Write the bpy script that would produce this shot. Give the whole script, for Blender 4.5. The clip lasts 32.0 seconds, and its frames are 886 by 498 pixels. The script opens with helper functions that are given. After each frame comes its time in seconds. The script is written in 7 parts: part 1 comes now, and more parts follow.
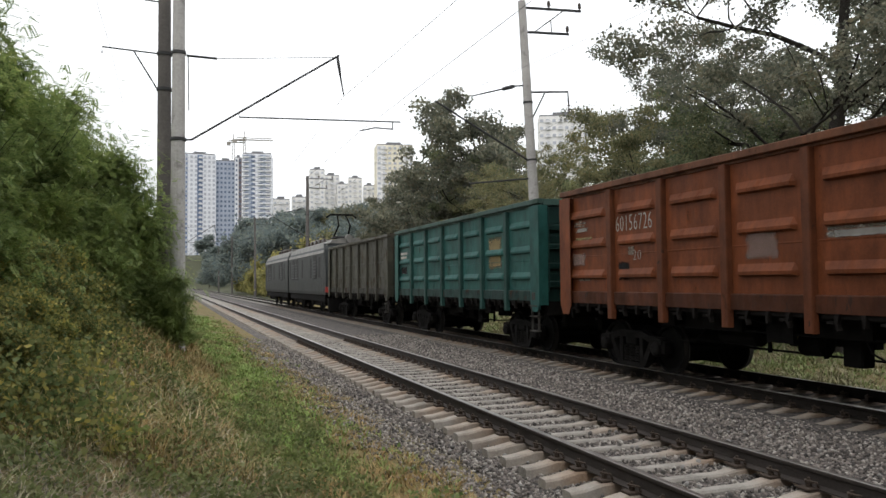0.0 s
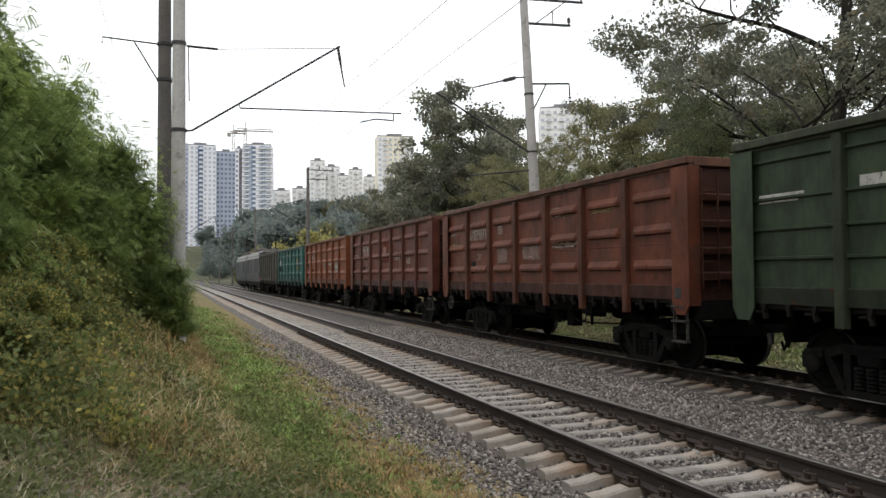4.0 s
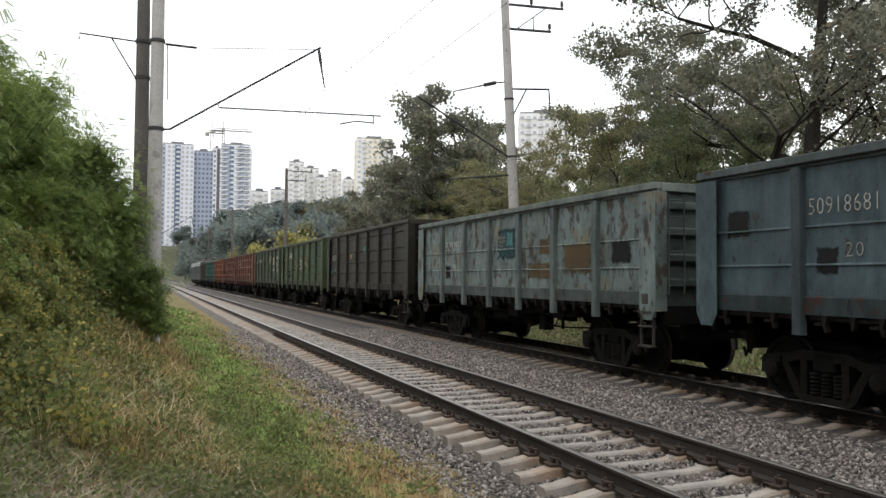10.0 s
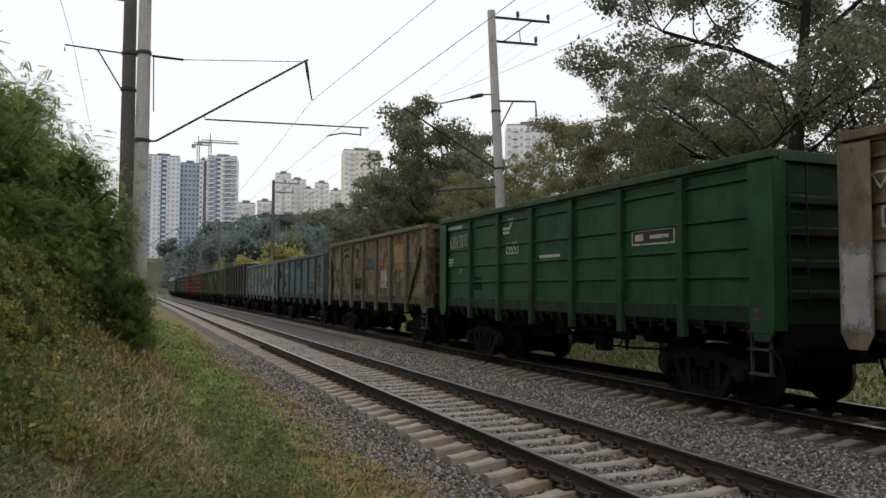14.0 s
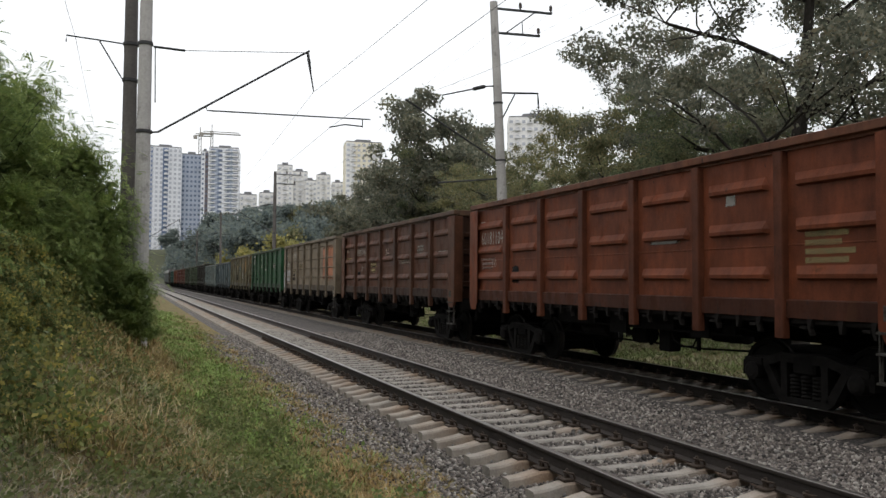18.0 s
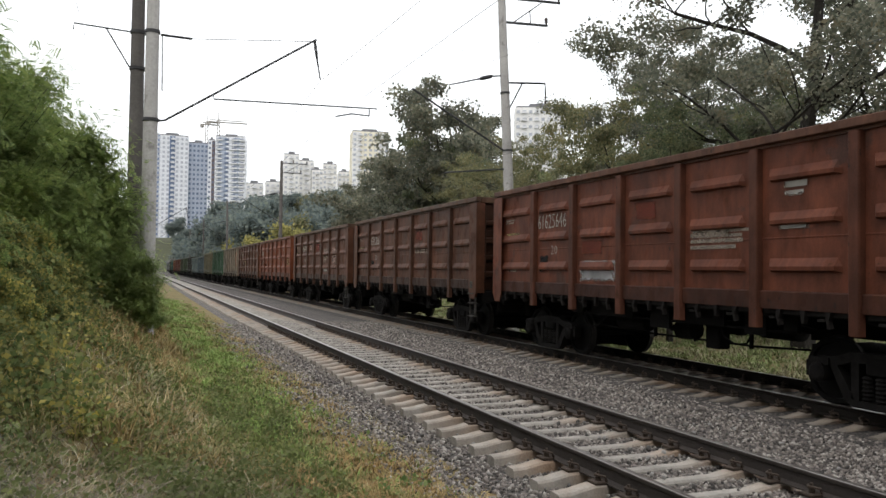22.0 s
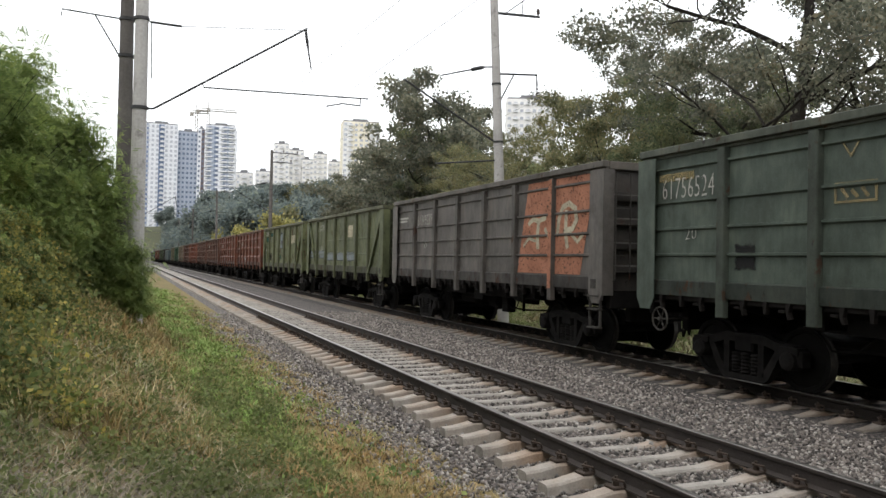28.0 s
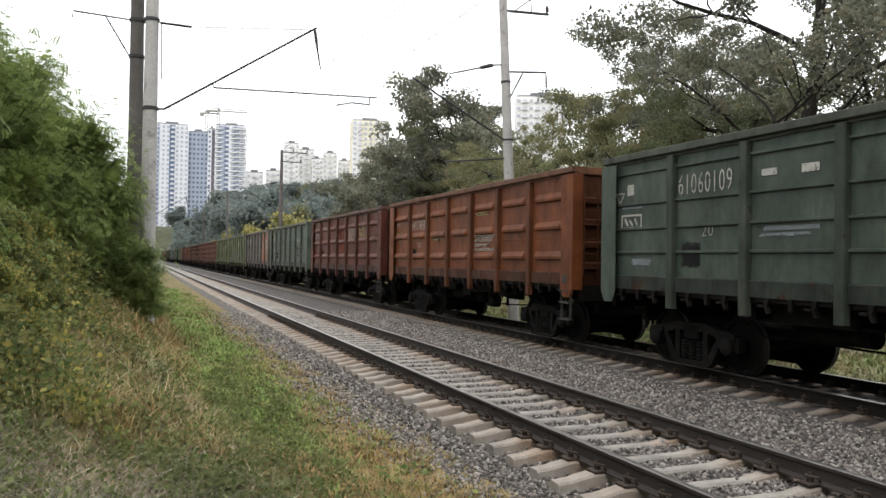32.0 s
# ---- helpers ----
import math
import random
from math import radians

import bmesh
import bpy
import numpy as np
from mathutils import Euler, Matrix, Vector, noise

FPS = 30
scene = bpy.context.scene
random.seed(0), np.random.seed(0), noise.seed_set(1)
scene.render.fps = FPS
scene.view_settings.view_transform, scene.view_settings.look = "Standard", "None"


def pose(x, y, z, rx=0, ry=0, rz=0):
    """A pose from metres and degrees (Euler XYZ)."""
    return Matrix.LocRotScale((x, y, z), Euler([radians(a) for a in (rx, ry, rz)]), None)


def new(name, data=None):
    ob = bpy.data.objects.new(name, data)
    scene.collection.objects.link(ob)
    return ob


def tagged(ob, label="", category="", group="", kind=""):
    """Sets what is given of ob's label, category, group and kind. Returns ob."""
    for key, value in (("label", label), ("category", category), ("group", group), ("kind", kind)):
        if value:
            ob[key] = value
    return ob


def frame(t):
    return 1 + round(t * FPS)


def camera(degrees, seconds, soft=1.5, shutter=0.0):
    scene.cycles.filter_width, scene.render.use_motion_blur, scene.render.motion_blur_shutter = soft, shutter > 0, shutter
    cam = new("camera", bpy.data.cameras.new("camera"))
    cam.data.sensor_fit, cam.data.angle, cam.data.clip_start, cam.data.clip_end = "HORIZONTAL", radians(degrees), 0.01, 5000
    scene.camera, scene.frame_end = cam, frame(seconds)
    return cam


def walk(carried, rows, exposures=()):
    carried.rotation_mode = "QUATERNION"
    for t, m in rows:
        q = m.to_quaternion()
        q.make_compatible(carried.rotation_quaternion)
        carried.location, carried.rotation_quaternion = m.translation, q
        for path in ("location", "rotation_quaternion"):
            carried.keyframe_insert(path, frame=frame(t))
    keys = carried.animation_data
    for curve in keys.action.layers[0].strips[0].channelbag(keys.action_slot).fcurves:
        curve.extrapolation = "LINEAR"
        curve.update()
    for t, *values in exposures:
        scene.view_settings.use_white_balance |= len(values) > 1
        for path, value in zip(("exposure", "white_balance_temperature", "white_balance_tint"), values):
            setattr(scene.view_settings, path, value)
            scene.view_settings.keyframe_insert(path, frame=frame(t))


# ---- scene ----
# A goods train of open wagons runs away from a hand-held camera beside a two-track line.
# x points across the line to the far side, y along it, z is 0 at the railhead of the nearer track.
EYE = 1.77
TRACK_A, TRACK_B, DROP_B = 4.917, 10.06, -0.05   # track centre lines; the farther track lies lower
PITCH = 13.92                                   # wagon length over couplers
cam = camera(60.0, 32.0, soft=1.5)
ROWS = [
    (0, -19.50, 2.50, 0.52),
    (0.5, -19.16, 2.62, 0.38),
    (1, -18.90, 2.24, 0.65),
    (1.5, -19.70, 2.15, 0.25),
    (2, -19.76, 1.83, 0.47),
    (2.5, -19.58, 1.92, 0.30),
    (3, -19.38, 1.87, 0.35),
    (3.5, -19.44, 1.90, 0.31),
    (5.5, -19.60, 1.82, 0.50),
    (6, -19.78, 2.17, 0.35),
    (6.5, -20.00, 2.24, 0.11),
    (7, -20.21, 1.92, 0.04),
    (7.5, -20.54, 1.39, 0.25),
    (8, -20.38, 1.35, 0.37),
    (8.5, -19.68, 0.87, 0.17),
    (9, -20.15, 1.35, 0.06),
    (9.5, -20.35, 1.72, -0.03),
    (10, -21.12, 2.14, -0.37),
    (10.5, -21.11, 2.48, -0.47),
    (11, -21.22, 3.05, -0.49),
    (11.5, -21.07, 3.30, -0.39),
    (12, -21.00, 3.86, -0.44),
    (12.5, -21.39, 3.54, -0.49),
    (13, -21.36, 3.24, -0.32),
    (13.5, -21.82, 2.99, -0.39),
    (14, -22.05, 3.01, -0.20),
    (14.5, -21.91, 3.30, -0.37),
    (16.5, -21.77, 2.99, -0.39),
    (17, -21.40, 3.23, -0.46),
    (17.5, -21.48, 2.59, -0.27),
    (18, -21.94, 2.41, -0.37),
    (18.5, -21.67, 2.59, -0.56),
    (19, -21.75, 2.51, -0.74),
    (19.5, -21.84, 2.32, -0.92),
    (20, -21.58, 2.55, -0.82),
    (20.5, -21.58, 1.79, -0.50),
    (21, -21.14, 1.88, -0.70),
    (21.5, -21.73, 2.23, -0.49),
    (22, -21.51, 1.66, -0.74),
    (22.5, -21.70, 1.91, -1.23),
    (23, -22.70, 1.99, -1.13),
    (23.5, -22.16, 1.61, -1.40),
    (24, -21.25, 1.57, -1.35),
    (24.5, -21.75, 1.34, -1.00),
    (25, -21.68, 1.66, -0.87),
    (25.5, -21.78, 1.57, -0.99),
    (27.5, -21.99, 1.18, -0.99),
    (28, -22.25, 1.00, -1.13),
    (28.5, -21.73, 0.90, -1.11),
    (29, -21.80, 0.64, -0.97),
    (29.5, -21.18, 1.06, -0.84),
    (30, -20.73, 1.47, -0.92),
    (30.5, -21.13, 1.68, -0.64),
    (31, -21.21, 1.66, -0.73),
    (31.5, -21.52, 1.37, -0.78),
    (32, -21.50, 0.87, -0.85),
]
EXPOSURES = [(0, -0.5), (2, -0.6), (3, -0.58), (6, -0.34), (7, -0.34), (8, -0.4), (9, -0.1), (11, -0.75), (12, -1.0), (13, -1.02), (17, -0.85), (18, -0.78), (19, -0.64), (21, -0.42), (22, -0.38), (23, -0.5), (24, -0.36), (25, -0.29), (28, -0.2), (29, -0.08), (30, -0.1), (31, -0.1), (32, -0.1)]
walk(cam, [(t, pose(0, 0, EYE, 90 + pitch, roll, yaw)) for t, yaw, pitch, roll in ROWS], EXPOSURES)

# ---- overcast daylight ----
world = bpy.data.worlds.new("overcast_sky")
scene.world = world
world.use_nodes = True
wn, wl = world.node_tree.nodes, world.node_tree.links
wn.clear()
sky = wn.new("ShaderNodeTexSky")
sky.sky_type, sky.sun_disc = "NISHITA", False
sky.sun_elevation, sky.sun_rotation, sky.dust_density = radians(57), radians(215), 6.0
veil = wn.new("ShaderNodeMix")
veil.data_type = "RGBA"
veil.inputs["Factor"].default_value = 0.9
veil.inputs["B"].default_value = (9.5, 9.7, 9.9, 1)
back = wn.new("ShaderNodeBackground")
back.inputs["Strength"].default_value = 0.225
out = wn.new("ShaderNodeOutputWorld")
wl.new(sky.outputs["Color"], veil.inputs["A"])
wl.new(veil.outputs["Result"], back.inputs["Color"])
wl.new(back.outputs["Background"], out.inputs["Surface"])
sun = new("sun", bpy.data.lights.new("sun", "SUN"))
sun.data.energy, sun.data.angle, sun.data.color = 0.65, radians(30), (1.0, 0.96, 0.9)
sun.matrix_world = pose(0, 0, 60, 33, 0, -35)


# ---- materials ----
def shader(name):
    m = bpy.data.materials.new(name)
    m.use_nodes = True
    return m, m.node_tree.nodes, m.node_tree.links, m.node_tree.nodes["Principled BSDF"]


def coords(n, l, world_space=False, spread=0.0):
    """Texture coordinates in metres; spread: shifts them from object to object."""
    tc = n.new("ShaderNodeNewGeometry" if world_space else "ShaderNodeTexCoord")
    vec = tc.outputs["Position" if world_space else "Object"]
    if spread:
        info, add = n.new("ShaderNodeObjectInfo"), n.new("ShaderNodeVectorMath")
        add.operation = "MULTIPLY_ADD"
        add.inputs[1].default_value = (1, 1, 1)
        mul = n.new("ShaderNodeMath")
        mul.operation = "MULTIPLY"
        mul.inputs[1].default_value = spread
        l.new(info.outputs["Random"], mul.inputs[0])
        l.new(vec, add.inputs[0])
        l.new(mul.outputs[0], add.inputs[2])
        vec = add.outputs[0]
    return vec


def noisy(n, l, vec, scale, detail=4.0, rough=0.6, stretch=None):
    if stretch:
        mp = n.new("ShaderNodeMapping")
        mp.inputs["Scale"].default_value = stretch
        l.new(vec, mp.inputs["Vector"])
        vec = mp.outputs["Vector"]
    t = n.new("ShaderNodeTexNoise")
    t.inputs["Scale"].default_value, t.inputs["Detail"].default_value, t.inputs["Roughness"].default_value = scale, detail, rough
    l.new(vec, t.inputs["Vector"])
    return t.outputs["Fac"]


def ramp(n, l, fac, stops):
    r = n.new("ShaderNodeValToRGB")
    el = r.color_ramp.elements
    while len(el) < len(stops):
        el.new(0.5)
    for e, (p, c) in zip(el, stops):
        e.position, e.color = p, (*c, 1) if len(c) == 3 else c
    l.new(fac, r.inputs["Fac"])
    return r.outputs["Color"]


def blend(n, l, fac, a, b, kind="MIX"):
    m = n.new("ShaderNodeMix")
    m.data_type, m.blend_type = "RGBA", kind
    for sock, v in (("Factor", fac), ("A", a), ("B", b)):
        if isinstance(v, (int, float)):
            m.inputs[sock].default_value = v
        elif isinstance(v, tuple):
            m.inputs[sock].default_value = (*v, 1)
        else:
            l.new(v, m.inputs[sock])
    return m.outputs["Result"]


def bumped(n, l, p, height, strength, distance=0.02):
    b = n.new("ShaderNodeBump")
    b.inputs["Strength"].default_value, b.inputs["Distance"].default_value = strength, distance
    l.new(height, b.inputs["Height"])
    l.new(b.outputs["Normal"], p.inputs["Normal"])


def scaled(c, k):
    return tuple(min(1, v * k) for v in c)


def plain(name, col, rough=0.8, metal=0.0, scale=4.0, vary=0.35, bump=0.25, world_space=False, spread=7.0, spot=None, spot_at=0.62, shine=0.3):
    """A surface with coarse tone variation, fine grain and, if given, spots of another colour."""
    m, n, l, p = shader(name)
    vec = coords(n, l, world_space, 0 if world_space else spread)
    big, fine = noisy(n, l, vec, scale), noisy(n, l, vec, scale * 14, 3)
    c = ramp(n, l, big, [(0.3, scaled(col, 1 - vary)), (0.7, scaled(col, 1 + vary))])
    c = blend(n, l, 0.35, c, ramp(n, l, fine, [(0.3, scaled(col, 0.6)), (0.7, scaled(col, 1.4))]))
    if spot:
        c = blend(n, l, ramp(n, l, noisy(n, l, vec, scale * 1.7, 6, 0.65), [(spot_at, (0, 0, 0)), (spot_at + 0.08, (1, 1, 1))]), c, spot)
    l.new(c, p.inputs["Base Color"])
    p.inputs["Roughness"].default_value, p.inputs["Metallic"].default_value = rough, metal
    p.inputs["Specular IOR Level"].default_value = shine
    if bump:
        bumped(n, l, p, fine, bump)
    return m


RUST = (0.05, 0.023, 0.013)


FRAMES = {}


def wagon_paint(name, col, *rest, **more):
    """Paint of a wagon's panels; its posts, sills and rails carry a coat of sooty brake dust, its ends painted gap
    shade.
    """
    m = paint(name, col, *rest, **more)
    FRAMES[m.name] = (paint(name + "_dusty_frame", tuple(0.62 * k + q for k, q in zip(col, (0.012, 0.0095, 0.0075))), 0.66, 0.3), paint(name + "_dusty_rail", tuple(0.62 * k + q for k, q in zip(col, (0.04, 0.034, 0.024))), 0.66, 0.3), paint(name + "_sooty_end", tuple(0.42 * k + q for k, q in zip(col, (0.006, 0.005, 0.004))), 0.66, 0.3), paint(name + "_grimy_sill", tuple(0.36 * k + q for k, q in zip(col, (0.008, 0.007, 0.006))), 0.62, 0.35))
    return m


def paint(name, col, rust=0.6, fade=0.3, patch=None, patch_at=0.6, grime=0.5):
    """Weathered wagon paint: faded and streaked, with rust breaking through; a lower rust value means more of it."""
    m, n, l, p = shader(name)
    col, patch, rust = scaled(col, 0.62), patch and scaled(patch, 0.62), rust - 0.045
    vec = coords(n, l, False, 11.0)
    big = noisy(n, l, vec, 0.9, 5)
    c = ramp(n, l, big, [(0.3, scaled(col, 1 - fade)), (0.72, scaled(col, 1 + fade))])
    if patch:
        c = blend(n, l, ramp(n, l, noisy(n, l, vec, 1.3, 5, 0.6), [(patch_at, (0, 0, 0)), (patch_at + 0.05, (1, 1, 1))]), c, patch)
    streak = noisy(n, l, vec, 2.0, 4, 0.6, (1, 5.0, 0.7))
    c = blend(n, l, ramp(n, l, streak, [(0.36, (0.4 + grime * 0.5,) * 3), (0.58, (1, 1, 1))]), scaled(col, 0.38), c)
    flake = noisy(n, l, vec, 3.2, 8, 0.68, (1, 1.0, 0.55))
    c = blend(n, l, ramp(n, l, flake, [(rust, (0, 0, 0)), (rust + 0.05, (1, 1, 1))]), c, RUST)
    c = blend(n, l, 1.0, c, ramp(n, l, noisy(n, l, vec, 1.7, 7, 0.65, (1, 1.3, 0.8)), [(0.34, (0.6, 0.56, 0.55)), (0.5, (1, 1, 1)), (0.66, (1.45, 1.35, 1.3))]), "MULTIPLY")
    fleck = noisy(n, l, vec, 8.0, 4, 0.6, (1, 1.0, 0.42))
    c = blend(n, l, ramp(n, l, fleck, [(rust + 0.055, (0, 0, 0)), (rust + 0.08, (0.9, 0.9, 0.9))]), c, (0.016, 0.012, 0.01))
    fine = noisy(n, l, vec, 45, 3)
    c = blend(n, l, 0.25, c, ramp(n, l, fine, [(0.3, scaled(col, 0.5)), (0.7, scaled(col, 1.3))]))
    l.new(c, p.inputs["Base Color"])
    rr = ramp(n, l, flake, [(rust - 0.1, (0.55, 0.55, 0.55)), (rust + 0.08, (0.95, 0.95, 0.95))])
    l.new(rr, p.inputs["Roughness"])
    p.inputs["Specular IOR Level"].default_value = 0.14
    bumped(n, l, p, flake, 0.35, 0.01)
    return m


def worn(name, col, cover=0.8, ragged=True):
    """Old stencil or chalk paint that has partly worn off; ragged: its outline has flaked away too."""
    m, n, l, p = shader(name)
    vec = coords(n, l, False, 13.0)
    flake = noisy(n, l, vec, 7.0 if ragged else 15.0, 6, 0.7)
    c = ramp(n, l, noisy(n, l, vec, 2.2, 5), [(0.3, scaled(col, 0.72)), (0.7, scaled(col, 1.2))])
    l.new(c, p.inputs["Base Color"])
    p.inputs["Roughness"].default_value, p.inputs["Specular IOR Level"].default_value = 0.85, 0.12
    amount = flake
    if ragged:
        tc, sep, low = n.new("ShaderNodeTexCoord"), n.new("ShaderNodeSeparateXYZ"), n.new("ShaderNodeMath")
        l.new(tc.outputs["Generated"], sep.inputs[0])
        low.operation = "MINIMUM"
        for k, axis in enumerate(("Y", "Z")):
            fold = n.new("ShaderNodeMath")
            fold.operation, fold.inputs[1].default_value = "PINGPONG", 0.5
            l.new(sep.outputs[axis], fold.inputs[0])
            l.new(fold.outputs[0], low.inputs[k])
        add = n.new("ShaderNodeMath")
        add.operation = "MULTIPLY_ADD"
        add.inputs[1].default_value = 2.2
        l.new(low.outputs[0], add.inputs[0])
        l.new(flake, add.inputs[2])
        amount = add.outputs[0]
    fac = ramp(n, l, amount, [(0.32 if not ragged else 0.56, (0, 0, 0)), (0.46 if not ragged else 0.84, (cover,) * 3)])
    clear, mx = n.new("ShaderNodeBsdfTransparent"), n.new("ShaderNodeMixShader")
    l.new(fac, mx.inputs["Fac"])
    l.new(clear.outputs["BSDF"], mx.inputs[1])
    l.new(p.outputs["BSDF"], mx.inputs[2])
    l.new(mx.outputs["Shader"], n["Material Output"].inputs["Surface"])
    return m


def foliage(name, cols, shine=0.55, through_light=0.5, turning=None):
    """Leaves: each leaf takes its own colour from the given range; thin enough for light to come through."""
    m, n, l, p = shader(name)
    g = n.new("ShaderNodeNewGeometry")
    c = ramp(n, l, g.outputs["Random Per Island"], [(i / max(1, len(cols) - 1), k) for i, k in enumerate(cols)])
    c = blend(n, l, 0.5, c, ramp(n, l, noisy(n, l, g.outputs["Position"], 0.75, 4), [(0.32, (0.42, 0.45, 0.46)), (0.5, (1, 1, 1)), (0.68, (1.75, 1.68, 1.4))]), "MULTIPLY")
    if turning:
        c = blend(n, l, ramp(n, l, noisy(n, l, g.outputs["Position"], 1.6, 4, 0.7), [(0.56, (0, 0, 0)), (0.66, (0.85, 0.85, 0.85))]), c, turning)
    l.new(c, p.inputs["Base Color"])
    p.inputs["Roughness"].default_value, p.inputs["Specular IOR Level"].default_value = shine, 0.25
    tr, mx, o = n.new("ShaderNodeBsdfTranslucent"), n.new("ShaderNodeMixShader"), n["Material Output"]
    l.new(c, tr.inputs["Color"])
    mx.inputs["Fac"].default_value = through_light
    l.new(p.outputs["BSDF"], mx.inputs[1])
    l.new(tr.outputs["BSDF"], mx.inputs[2])
    l.new(mx.outputs["Shader"], o.inputs["Surface"])
    return m


def soil_material():
    """Verge: straw-dry patches, green strips and bare earth, by place."""
    m, n, l, p = shader("verge_soil")
    vec = coords(n, l, True)
    a, b, f = noisy(n, l, vec, 0.6, 5), noisy(n, l, vec, 2.5, 5), noisy(n, l, vec, 30, 3)
    c = ramp(n, l, a, [(0.32, (0.125, 0.12, 0.055)), (0.5, (0.20, 0.16, 0.075)), (0.68, (0.25, 0.175, 0.08))])
    c = blend(n, l, ramp(n, l, b, [(0.5, (0, 0, 0)), (0.7, (0.7, 0.7, 0.7))]), c, (0.085, 0.115, 0.035))
    c = blend(n, l, 0.4, c, ramp(n, l, f, [(0.3, (0.055, 0.045, 0.027)), (0.7, (0.26, 0.20, 0.11))]))
    l.new(c, p.inputs["Base Color"])
    p.inputs["Roughness"].default_value = 0.95
    p.inputs["Specular IOR Level"].default_value = 0.1
    bumped(n, l, p, f, 0.6, 0.04)
    return m


def ballast_material(name="ballast_stone_bed", tone=1.0):
    """Crushed stone: cells of grey, pinkish and pale stone with dark gaps."""
    m, n, l, p = shader(name)
    vec = coords(n, l, True)
    v = n.new("ShaderNodeTexVoronoi")
    v.inputs["Scale"].default_value = 22
    l.new(vec, v.inputs["Vector"])
    c = ramp(n, l, v.outputs["Color"], [(0.1, (0.055, 0.048, 0.043)), (0.45, (0.115, 0.1, 0.09)), (0.7, (0.155, 0.125, 0.112)), (1.0, (0.27, 0.25, 0.23))])
    c = blend(n, l, ramp(n, l, v.outputs["Distance"], [(0.35, (0, 0, 0)), (0.75, (1, 1, 1))]), c, (0.012, 0.011, 0.0105))
    c = blend(n, l, 0.5, c, ramp(n, l, noisy(n, l, vec, 0.7, 4), [(0.3, (0.65 * tone, 0.62 * tone, 0.62 * tone)), (0.7, (1.2 * tone, 1.15 * tone, 1.12 * tone))]), "MULTIPLY")
    l.new(c, p.inputs["Base Color"])
    p.inputs["Roughness"].default_value = 0.9
    bumped(n, l, p, v.outputs["Distance"], -0.9, 0.03)
    return m


def island_material(name, cols, rough=0.9, grain=60):
    """Loose pieces in one mesh, each with a tone of its own."""
    m, n, l, p = shader(name)
    g = n.new("ShaderNodeNewGeometry")
    c = ramp(n, l, g.outputs["Random Per Island"], [(i / max(1, len(cols) - 1), k) for i, k in enumerate(cols)])
    c = blend(n, l, 0.5, c, ramp(n, l, noisy(n, l, g.outputs["Position"], grain, 3), [(0.3, (0.6, 0.6, 0.6)), (0.7, (1.35, 1.35, 1.35))]), "MULTIPLY")
    l.new(c, p.inputs["Base Color"])
    p.inputs["Roughness"].default_value, p.inputs["Specular IOR Level"].default_value = rough, 0.2
    return m


def grass_material(name, greens, straws, bias):
    """Blades that turn from green to straw in patches, each with its own tone. bias: the share of straw."""
    m, n, l, p = shader(name)
    g = n.new("ShaderNodeNewGeometry")
    pos, rnd = g.outputs["Position"], g.outputs["Random Per Island"]
    a = ramp(n, l, rnd, [(i / (len(greens) - 1), k) for i, k in enumerate(greens)])
    s = ramp(n, l, rnd, [(i / (len(straws) - 1), k) for i, k in enumerate(straws)])
    where = n.new("ShaderNodeMath")
    where.operation = "MULTIPLY_ADD"
    where.inputs[1].default_value, where.inputs[2].default_value = 0.16, -0.08
    l.new(rnd, where.inputs[0])
    add = n.new("ShaderNodeMath")
    l.new(noisy(n, l, pos, 0.9, 4, 0.65), add.inputs[0])
    l.new(where.outputs[0], add.inputs[1])
    c = blend(n, l, ramp(n, l, add.outputs[0], [(0.56 - bias * 0.3, (0, 0, 0)), (0.62 - bias * 0.3, (1, 1, 1))]), a, s)
    c = blend(n, l, 0.75, c, ramp(n, l, noisy(n, l, pos, 5.5, 4, 0.7), [(0.32, (0.35, 0.34, 0.34)), (0.68, (1.5, 1.5, 1.5))]), "MULTIPLY")
    l.new(c, p.inputs["Base Color"])
    p.inputs["Roughness"].default_value, p.inputs["Specular IOR Level"].default_value = 0.85, 0.15
    return m


def stone_material(name):
    """Single stones that differ from object to object."""
    m, n, l, p = shader(name)
    info = n.new("ShaderNodeObjectInfo")
    c = ramp(n, l, info.outputs["Random"], [(0, (0.06, 0.056, 0.052)), (0.5, (0.13, 0.12, 0.11)), (1, (0.28, 0.27, 0.255))])
    c = blend(n, l, 0.5, c, ramp(n, l, noisy(n, l, coords(n, l), 40, 3), [(0.3, (0.6, 0.6, 0.6)), (0.7, (1.35, 1.35, 1.35))]), "MULTIPLY")
    l.new(c, p.inputs["Base Color"])
    p.inputs["Roughness"].default_value = 0.9
    return m


